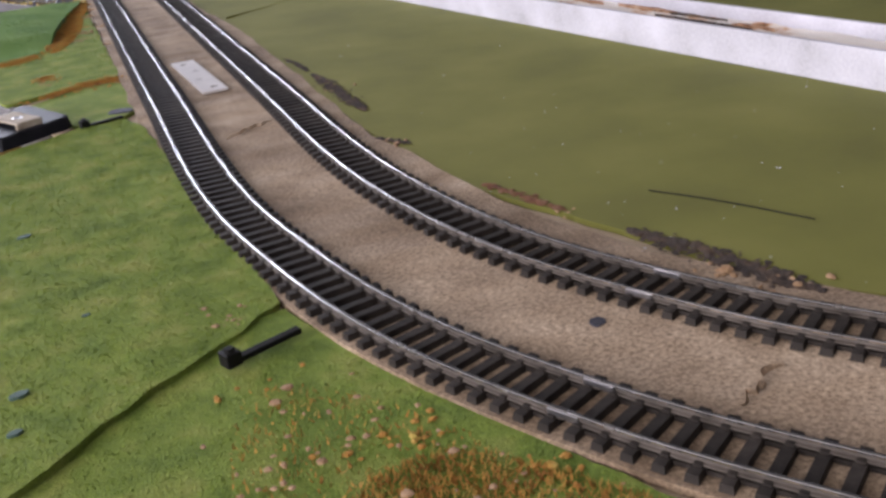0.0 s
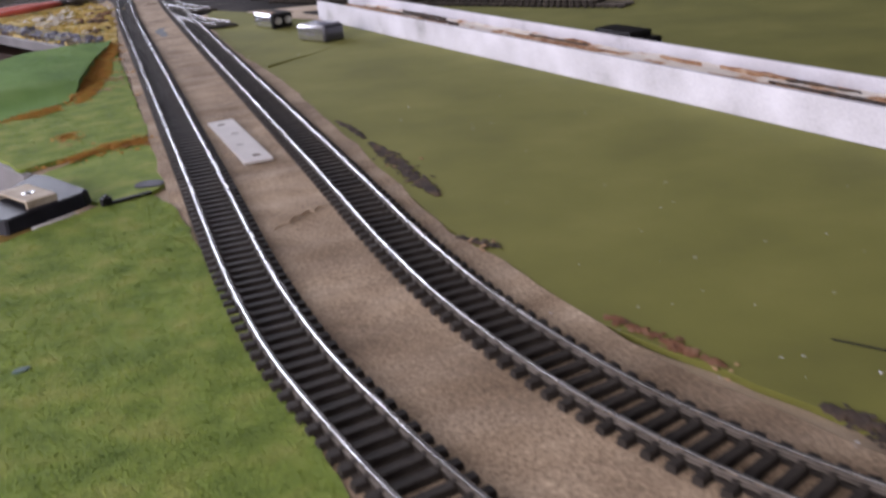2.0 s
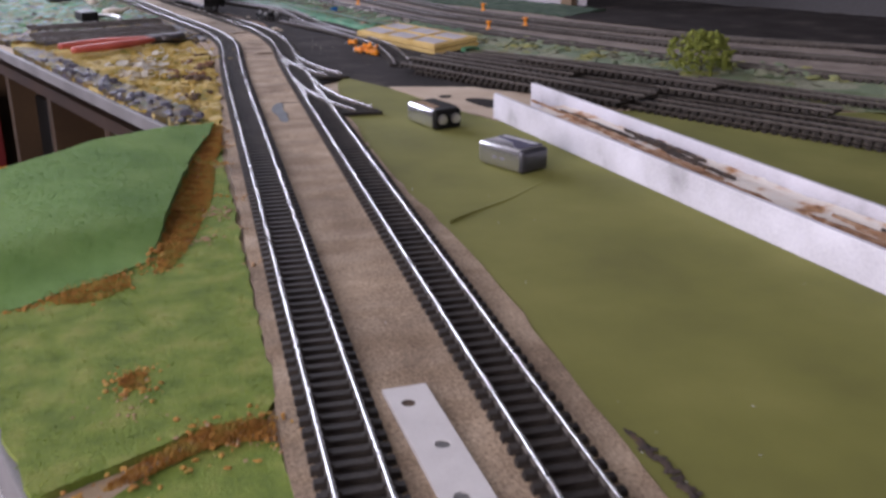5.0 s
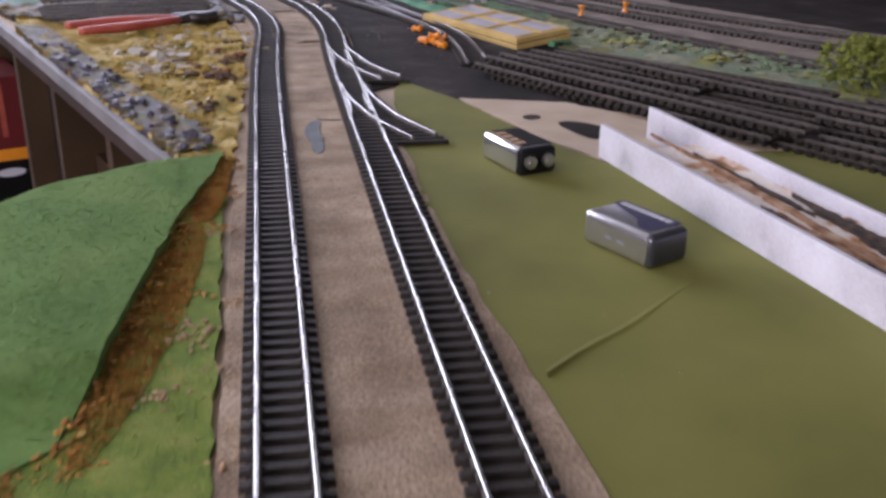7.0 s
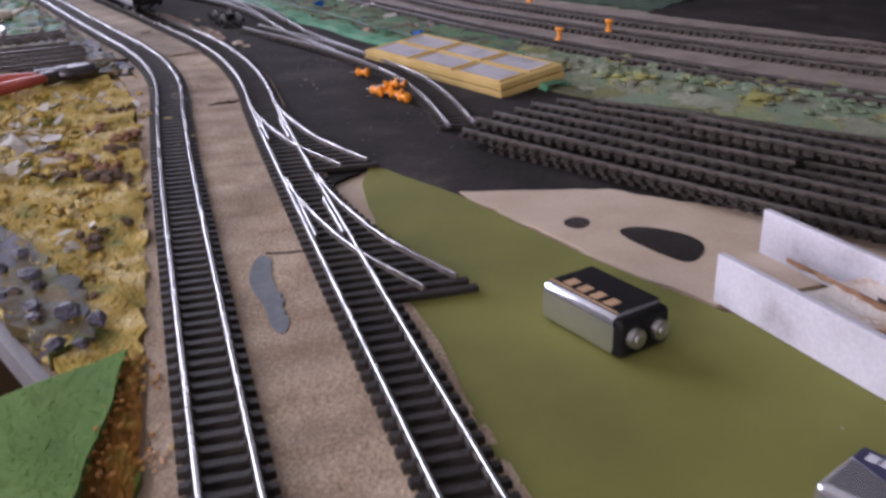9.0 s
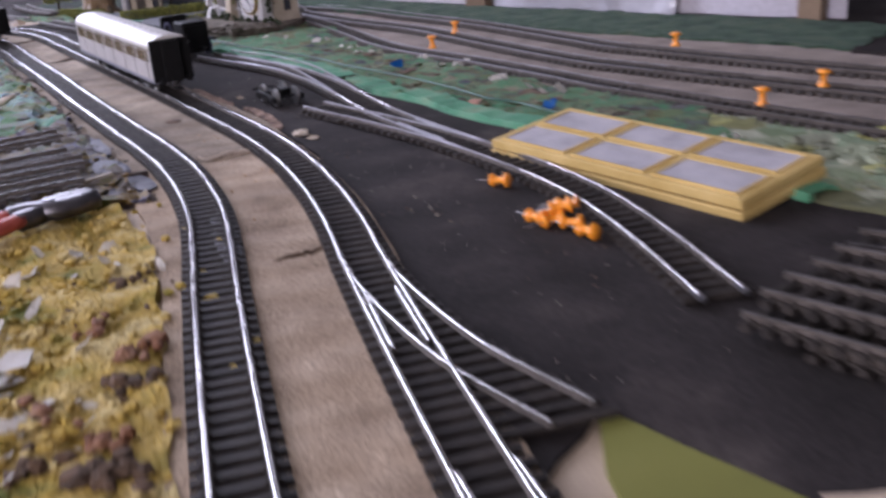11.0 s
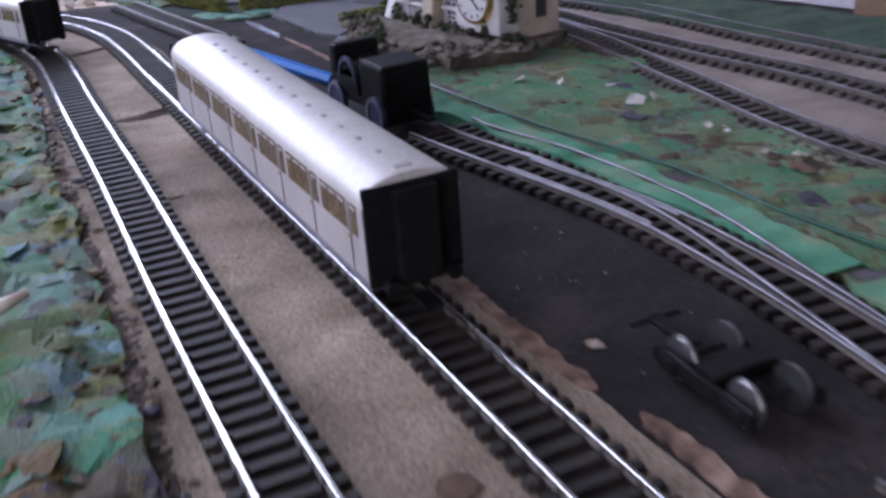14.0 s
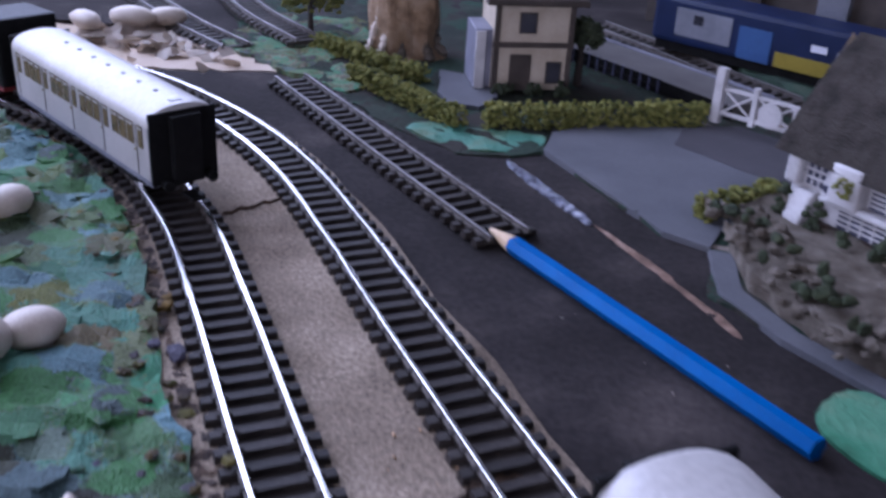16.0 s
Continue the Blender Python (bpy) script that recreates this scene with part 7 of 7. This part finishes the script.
def house_window(h, x, z, w, t, y=-0.0004, side=None, bars=True):
    """A window on the front wall, or on a gable end (side gives its x)."""
    if side is None:
        f = part("window", boxed((x - w / 2) * MM, (x + w / 2) * MM, y - 0.0006, y + 0.0006, z * MM, (z + t) * MM), M_TIMBER, h, "dark framed window")
        part("pane", boxed((x - w / 2 + 0.8) * MM, (x + w / 2 - 0.8) * MM, y - 0.0009, y, (z + 0.8) * MM, (z + t - 0.8) * MM), M_DARKPANE, f)
        if bars:
            part("glazing_bar", boxed((x - 0.3) * MM, (x + 0.3) * MM, y - 0.0012, y, (z + 0.8) * MM, (z + t - 0.8) * MM), M_STUCCO, f)
            part("glazing_bar", boxed((x - w / 2 + 0.8) * MM, (x + w / 2 - 0.8) * MM, y - 0.0013, y, (z + t / 2 - 0.3) * MM, (z + t / 2 + 0.3) * MM), M_STUCCO, f)
    else:
        f = part("window", boxed(side - 0.0008, side + 0.0008, (x - w / 2) * MM, (x + w / 2) * MM, z * MM, (z + t) * MM), M_TIMBER, h, "dark framed window")
        part("pane", boxed(side - 0.0011, side + 0.0011, (x - w / 2 + 0.8) * MM, (x + w / 2 - 0.8) * MM, (z + 0.8) * MM, (z + t - 0.8) * MM), M_DARKPANE, f)


# cottage with a clock on its front; the front looks towards the tracks
ct = gable_house("clock_cottage", "white thatched cottage ornament with a clock face", 96, 1745, 112, 147, 36, 42, 50, M_STUCCO, M_THATCH, True)
ct.matrix_basis = pose(0.057, 1.885, 0.008, 0, 0, -64)


def lattice_window(h, x0, x1, z0, z1, ny, nx, y=-0.0006):
    """A wide leaded window: blue-grey pane with thin white bars, its frame under the wall's face."""
    f = part("window", boxed(x0 * MM, x1 * MM, y - 0.0004, y + 0.001, z0 * MM, z1 * MM), M_LATTICE, h, "blue-grey lattice window")
    for k in range(1, ny):
        z = z0 + (z1 - z0) * k / ny
        part("glazing_bar", boxed(x0 * MM, x1 * MM, y - 0.001, y - 0.0004, (z - 0.45) * MM, (z + 0.45) * MM), M_STUCCO, f)
    for k in range(1, nx):
        x = x0 + (x1 - x0) * k / nx
        part("glazing_bar", boxed((x - 0.35) * MM, (x + 0.35) * MM, y - 0.0011, y - 0.0004, z0 * MM, z1 * MM), M_STUCCO, f)
    return f


for q in ((4, 17, 14, 24, 3, 4), (38, 54, 14, 24, 5, 2), (26, 54, 1, 10, 4, 5), (72, 96, 15, 24, 3, 3), (74, 94, 2, 11, 3, 4)):
    lattice_window(ct, *q)


def stucco(name, x0, x1, y0, z0, z1, label, mat=None, lean=0.0):
    bm = box(bmesh.new(), x0 * MM, x1 * MM, y0 * MM, 0.001, z0 * MM, z1 * MM, 0.0014)
    for v in bm.verts:
        low = 1 - (v.co.z - z0 * MM) / ((z1 - z0) * MM)
        if v.co.y < -0.001:
            v.co.y -= lean * MM * low
        v.co += Vector((0.0005 * noise.noise(v.co * 260), 0.0005 * noise.noise(v.co * 240 + Vector((4, 1, 2))), 0))
    part(name, bm, mat or M_STUCCO, ct, label, smooth=True)


stucco("buttress", -1, 6, -5, 13, 26, "white stucco buttress")
stucco("buttress", 6, 15, -5, -3, 12, "leaning white stucco buttress", None, 7)
stucco("niche_block", 17, 22, -3, 11, 23, "white stucco block with a dark niche")
part("niche", cyl(bmesh.new(), 0.0017, 0.0017, (0.0195, -0.0030, 0.016), (0.0195, -0.0038, 0.016), 12), M_LATTICE, ct, "dark round niche")
stucco("bay", 22, 36, -7, 12, 29, "white stucco bay with a wreath")
stucco("ledge", 18, 57, -6, 10.5, 13.5, "white stucco ledge")
stucco("ledge", 69, 98, -4, 11.5, 14.5, "white stucco ledge")
stucco("chimney_breast", 55, 68, -8, -2, 32, "cream rendered chimney breast", M_CREAMWALL, 3)
for x, z, y in ((29.5, 20, -8.2), (70.5, 22, -5.5)):
    bm = bmesh.new()
    for k in range(36):
        a = rr.uniform(0, 6.3)
        stone_bm(bm, x + 3.2 * math.cos(a) + rr.gauss(0, 0.5), y + rr.gauss(0, 0.5), z + 3.2 * math.sin(a) + rr.gauss(0, 0.5), rr.uniform(0.7, 1.4), rr, 0.9)
    part("wreath", bm, M_HEDGE, ct, "olive wreath on the wall")
part("clock_block", boxed(0.100, 0.146, -0.014, 0.002, 0.004, 0.050, 0.003), M_STUCCO, ct, "white block carrying the clock")
bm = bmesh.new()
cyl(bm, 0.0185, 0.0175, (0.123, -0.0140, 0.028), (0.123, -0.0172, 0.028), 40)
ring = part("clock_ring", bm, M_GOLD, ct, "brass ring round the clock")
part("clock_face", cyl(bmesh.new(), 0.0152, 0.0152, (0.123, -0.0172, 0.028), (0.123, -0.0178, 0.028), 40), M_STUCCO, ring, "white clock face")
for k in range(12):
    a = 2 * math.pi * k / 12
    part("hour_mark", boxed(-0.0005, 0.0005, -0.0004, 0.0, 0.0115, 0.0140), M_DARK, ring, "", Matrix.Translation((0.123, -0.0178, 0.028)) @ Matrix.Rotation(a, 4, "Y"))
for a, ln_ in ((60, 0.0075), (135, 0.0105)):
    part("clock_pointer", boxed(-0.0006, 0.0006, -0.0008, -0.0004, -0.002, ln_), M_DARK, ring, "", Matrix.Translation((0.123, -0.0178, 0.028)) @ Matrix.Rotation(radians(a), 4, "Y"))
part("chimney", boxed(0.090, 0.102, 0.012, 0.024, 0.060, 0.112, 0.001), M_STUCCO, ct, "white stucco chimney")
house_window(ct, 20, 12, 9, 14, side=0.1475)
house_window(ct, 18, 44, 9, 11, side=0.1475)
part("end_wall", boxed(0.1464, 0.1478, 0.0004, 0.0356, 0.0, 0.042), M_CREAMWALL, ct, "cream end wall")
part("plinth", boxed(-0.003, 0.152, -0.003, 0.040, -0.008, 0.0005, 0.001), M_CABINET, ct, "dark brown plinth")
for x, y, z, n_ in ((1, -7, 2, 26), (20, -8, -1, 24), (55, -10, -3, 22), (97, -6, 4, 22), (149, -6, 20, 30)):
    bm = bmesh.new()
    for k in range(n_):
        stone_bm(bm, x + rr.gauss(0, 2.2), y + rr.gauss(0, 1.6), z + rr.uniform(-8, 12), rr.uniform(1.2, 2.6), rr, 0.9)
    part("ivy", bm, M_SHRUB, ct, "dark olive ivy clump")
sh, sg = bmesh.new(), bmesh.new()
for k in range(90):
    stone_bm(sg, rr.uniform(18, 44), rr.uniform(1765, 1885), 7 + rr.uniform(0, 2.5), rr.uniform(1.5, 4.5), rr, 0.7)
    stone_bm(sg, rr.uniform(44, 115), rr.uniform(1722, 1765), 7 + rr.uniform(0, 2.5), rr.uniform(1.5, 5), rr, 0.6)
for k in range(30):
    stone_bm(sh, 58 + (k % 10) * 7.5 + rr.gauss(0, 2), 1856 - (k % 10) * 14 + rr.gauss(0, 2) - 12, 9 + rr.uniform(0, 5), rr.uniform(2, 3.6), rr, 1.1)
for k in range(22):
    stone_bm(sh, rr.uniform(20, 42), rr.uniform(1775, 1880), 9 + rr.uniform(0, 3), rr.uniform(2, 4), rr, 1.0)
tagged(part("garden_stones", sg, M_STONY), "grey-brown stones in the cottage garden", "stones", kind="stuff")
tagged(part("garden_shrubs", sh, M_SHRUB), "dark olive shrubs in the cottage garden", "shrubs", kind="stuff")

# half-timbered house
hh = gable_house("timbered_house", "cream half-timbered two-storey house", 0, 0, 0, 46, 40, 52, 26, M_CREAMWALL, M_THATCH, False)
hh.matrix_basis = pose(-0.045, 2.061, 0.003, 0, 0, 2)
for z in (25, 50):
    part("beam", boxed(-0.0005, 0.0465, -0.0012, 0.0008, z * MM, (z + 3) * MM), M_TIMBER, hh, "dark timber beam")
for x in (0, 43):
    part("post", boxed(x * MM, (x + 3) * MM, -0.0010, 0.0008, 0, 0.050), M_TIMBER, hh, "dark timber post")
for x, z, w, t in ((19, 33, 10, 12), (36, 4, 9, 13)):
    house_window(hh, x, z, w, t, bars=False)
part("door", boxed(0.010, 0.022, -0.0014, 0.0006, 0, 0.021), M_TIMBER, hh, "dark timber door")
part("eaves", boxed(-0.006, 0.052, -0.007, 0.002, 0.0495, 0.0535, 0.001), M_TIMBER, hh, "dark overhanging eaves")
for x in (6, 24, 40):
    bm = bmesh.new()
    for k in range(26):
        stone_bm(bm, rr.gauss(0, 3), rr.gauss(0, 2), rr.uniform(0, 5), rr.uniform(1.2, 2.4), rr, 0.9)
    tagged(part("bush", bm, M_SHRUB, m=pose((-45 + x) * MM, 2.053, 0.0025)), "small round bush by the house front", "bush", "house bushes")
part("side_wing", boxed(-0.010, 0.001, 0.004, 0.034, 0, 0.034, 0.001), M_SOLEBAR, hh, "blue-grey side porch")
part("porch_front", boxed(-0.0095, -0.004, 0.0025, 0.0045, 0, 0.033), M_STUCCO, hh, "white porch front")
ground("house_path", [(-70, 2102), (-76, 2058), (-73, 2036), (-56, 2030), (-42, 2050), (-46, 2080), (-55, 2092)], -2.0, 2.6, M_ROAD, "pale grey garden path", "path", 0, None, 8, 1.0, 36)


def tree(x, y, h, crown, label, leaf, seed, clumps=620, big=2.4):
    rnd = random.Random(seed)
    t = thing("tree", label, "model tree", "model trees", at=pose(x * MM, y * MM, 0.0))
    bm = bmesh.new()
    cyl(bm, h * 0.06 * MM, h * 0.03 * MM, (0, 0, 0), (0, 0, h * 0.6 * MM), 8)
    for k in range(6):
        a = rnd.uniform(0, 6.3)
        cyl(bm, h * 0.02 * MM, h * 0.006 * MM, (0, 0, h * rnd.uniform(0.25, 0.55) * MM), (crown * 0.6 * math.cos(a) * MM, crown * 0.6 * math.sin(a) * MM, h * rnd.uniform(0.6, 0.9) * MM), 6)
    part("trunk", bm, M_TIMBER, t)
    bm = bmesh.new()
    for k in range(clumps):
        a, e, r = rnd.uniform(0, 6.3), rnd.uniform(-0.6, 1.5), crown * (0.35 + 0.65 * rnd.random() ** 0.5)
        q = 1 + 0.3 * noise.noise(Vector((math.cos(a) * 2, math.sin(a) * 2, e + seed)))
        stone_bm(bm, r * q * math.cos(a) * math.cos(e), r * q * math.sin(a) * math.cos(e), h * 0.62 + r * 0.75 * math.sin(e), rnd.uniform(0.8, big), rnd, 0.9)
    part("crown", bm, leaf, t, "clumped foam foliage")


tree(486, 760, 26, 36, "bright green foam bush beside the rear tracks", M_BUSH, 1, 800, 3.2)
tree(-16, 2150, 60, 24, "dark green tree behind the village", M_DKGREEN, 2)
tree(12, 2084, 48, 13, "dark green tree beside the timbered house", M_SHRUB, 3)
tree(-150, 2190, 40, 22, "green foam tree beside the hedge", M_HEDGE, 4)
# brown stump house
st = thing("tree_stump_house", "tan carved tree stump ornament with folded bark", "ornament", at=pose(-0.089, 2.146, 0.0, 0, 0, 0))
bm = bmesh.new()
pr = None
for k in range(26):
    u = k / 25
    z, r = 74 * u, 27 - 24 * u ** 0.35 + 14 * math.sin(math.pi * min(1, u * 1.05)) * 0.8
    ring = []
    for i in range(56):
        a = 2 * math.pi * i / 56
        f = 1 + 0.16 * abs(math.sin(2.5 * a + 1.2 * u)) - 0.10 * abs(math.sin(6.5 * a + 2.5 * u)) + 0.14 * noise.noise(Vector((2 * math.cos(a), 2 * math.sin(a), 3 * u)))
        ring.append(bm.verts.new(((r * f + 3 * u) * math.cos(a) * MM, r * f * 0.8 * math.sin(a) * MM, z * MM)))
    if pr:
        for i in range(56):
            bm.faces.new((pr[i], pr[(i + 1) % 56], ring[(i + 1) % 56], ring[i]))
    pr = ring
bm.faces.new(pr)
part("trunk_body", bm, material("carved_tan_bark", [(0.12, 0.07, 0.035), (0.27, 0.175, 0.095), (0.36, 0.26, 0.17)], 90, 900, 0.75, 0.8, 0.002), st, smooth=True)
for a, d, h in ((200, 26, 26), (232, 28, 18), (262, 25, 12), (305, 26, 16), (345, 25, 20)):
    bm = bmesh.new()
    for k in range(9):
        t = k / 8
        stone_bm(bm, (d - 8 * t) * math.cos(radians(a)), (d - 8 * t) * 0.8 * math.sin(radians(a)), h * t, 4.2 - 2.2 * t, rr, 0.9)
    part("root", bm, M_PLASTER if a < 240 else M_STONY, st, "gnarled pale root")

# level crossing gate
gt = thing("crossing_gate", "white level crossing gate with a round target", "crossing gate", at=pose(0.072, 2.011, 0.003, 0, 0, -51))
part("gate_post", boxed(-0.0025, 0.0025, -0.0025, 0.0025, 0, 0.030, 0.0005), M_STUCCO, gt)
part("gate_post", boxed(0.0200, 0.0228, -0.0016, 0.0016, 0.003, 0.024), M_STUCCO, gt)
part("gate_post", boxed(0.0435, 0.0462, -0.0016, 0.0016, 0.003, 0.020), M_STUCCO, gt)
for z in (0.005, 0.0185):
    part("gate_bar", boxed(0.0025, 0.0435, -0.0009, 0.0009, z, z + 0.0018), M_STUCCO, gt)
for x0, x1 in ((0.003, 0.020), (0.020, 0.003), (0.023, 0.0435), (0.0435, 0.023)):
    part("gate_brace", cyl(bmesh.new(), 0.0007, 0.0007, (x0, 0, 0.0065), (x1, 0, 0.0185), 6), M_STUCCO, gt)
part("gate_target", cyl(bmesh.new(), 0.0068, 0.0068, (0.0315, -0.0014, 0.0120), (0.0315, -0.0024, 0.0120), 24), M_STUCCO, gt, "round white target disc")
# fence by the station
fe = thing("station_fence", "low dark fence beside the village track", "fence", at=pose(0.004, 2.156, 0.002, 0, 0, -61))
for k in range(15):
    part("fence_post", boxed(k * 0.0075, k * 0.0075 + 0.0012, 0, 0.0012, 0, 0.009), M_LATTICE, fe)
for z in (0.003, 0.0075):
    part("fence_rail", boxed(0, 0.107, 0.0002, 0.0010, z, z + 0.001), M_DARK, fe)
# platform and blue train behind
pf = thing("station_platform", "taupe station platform with a pale coping behind the fence", "platform", at=pose(-0.012, 2.200, 0.001, 0, 0, -62))
part("slab", boxed(0, 0.205, 0, 0.037, 0, 0.008, 0.0006), M_PLATFORM, pf)
part("edge_coping", boxed(0, 0.205, 0.0345, 0.0375, 0.0078, 0.0088, 0.0003), M_SOLEBAR, pf, "pale platform edge")
part("near_face", boxed(0, 0.205, -0.0008, 0.0, 0, 0.0078), M_DARK, pf, "dark platform face")
bt = thing("power_car", "blue, white and yellow high-speed power car", "model train", at=pose(0.079, 2.160, 0.006, 0, 0, -50))
part("body", boxed(0, 0.215, 0, 0.034, 0.006, 0.036, 0.003), M_TRAINBLUE, bt, "rail blue body")
part("white_panel", boxed(0.018, 0.0585, -0.0005, 0.0005, 0.012, 0.030), M_TRAINGREY, bt, "pale cab panel")
part("white_panel", boxed(0.064, 0.0865, -0.0007, 0.0005, 0.007, 0.027), M_TRAINPANEL, bt, "pale blue door panel")
part("yellow_panel", boxed(0.090, 0.160, -0.0006, 0.0006, 0.007, 0.016), M_TRAINYEL, bt, "yellow lower panel")
part("emblem", boxed(0.112, 0.122, -0.0007, 0.0005, 0.021, 0.025), M_PRINT, bt)
part("lettering_bar", boxed(0.128, 0.158, -0.0007, 0.0005, 0.018, 0.024), M_SOLEBAR, bt)
part("window", boxed(0.031, 0.038, -0.0008, 0.0005, 0.021, 0.027), M_DARKPANE, bt)
part("underframe", boxed(0.002, 0.213, 0.004, 0.030, 0.0, 0.006), M_DARK, bt)
for by in (0.03, 0.18):
    bm = boxed(by - 0.02, by + 0.02, 0.006, 0.028, -0.001, 0.004, 0.0005)
    part("bogie", bm, M_DARK, bt)
# station building wall behind the train
sb = thing("station_building", "dark station building with white columns", "model building", at=pose(0.085, 2.245, 0.0, 0, 0, -50))
part("rear_wall", boxed(0, 0.36, 0.03, 0.036, 0, 0.085), M_TIMBER, sb)
for k in range(6):
    part("column", boxed(0.012 + k * 0.062, 0.034 + k * 0.062, 0.024, 0.031, 0, 0.08, 0.001), M_TRAINGREY if k % 2 == 0 else M_TIMBER, sb, "pale column" if k % 2 == 0 else "")
part("canopy", boxed(-0.01, 0.37, 0.0, 0.036, 0.085, 0.089), M_TIMBER, sb)
# sparkling strip and card beside the pencil
smear("foil_strip", [(-55, 1952), (-50, 1954), (-26, 1884), (-31, 1882)], material("crinkled_foil", [(0.10, 0.10, 0.13), (0.30, 0.31, 0.38), (0.75, 0.77, 0.85)], 260, 2000, 0.25, 1.0, 0.003, metal=0.6, contrast=(0.35, 0.65)), "crinkled silver foil strip on the yard", "foil strip", 0.6, 71, 1.2, 4.0, lump(5, 1.0, 1.2, 4), "foil")
ground("garden_kerb", [(13, 1856), (4, 1820), (14, 1788), (32, 1756), (44, 1738), (50, 1746), (38, 1764), (22, 1792), (14, 1822), (22, 1852)], -2.9, 1.6, M_ROAD, "grey painted kerb round the cottage garden", "kerb", 0, None, 9, 0.6, 37)
smear("brown_scrape", [(-28, 1884), (-25, 1883), (-2, 1822), (4, 1792), (0, 1792), (-6, 1818)], M_SCRAPE, "brown scraped strip on the yard", "scrape", -0.7, 74, 1.2, 5.0, None, "stains")
smear("green_patch", [(3, 1746), (28, 1764), (44, 1740), (52, 1712), (30, 1704), (12, 1716)], M_TURQ, "green painted patch beside the pencil", "painted patch", 0.3, 72, 2.0, 6.0, None, "stains")
smear("green_patch", [(-106, 2004), (-74, 1968), (-50, 1964), (-30, 1974), (-26, 1990), (-64, 1998), (-84, 2018)], material("turquoise_paper", [(0.02, 0.11, 0.07), (0.06, 0.20, 0.13), (0.10, 0.12, 0.05)], 40, 600, 0.6, 0.6, 0.002), "crumpled green painted paper beside the road", "painted patch", 0.8, 73, 2.5, 6.0, lump(8, 2.0, 2.0, 16), "stains")
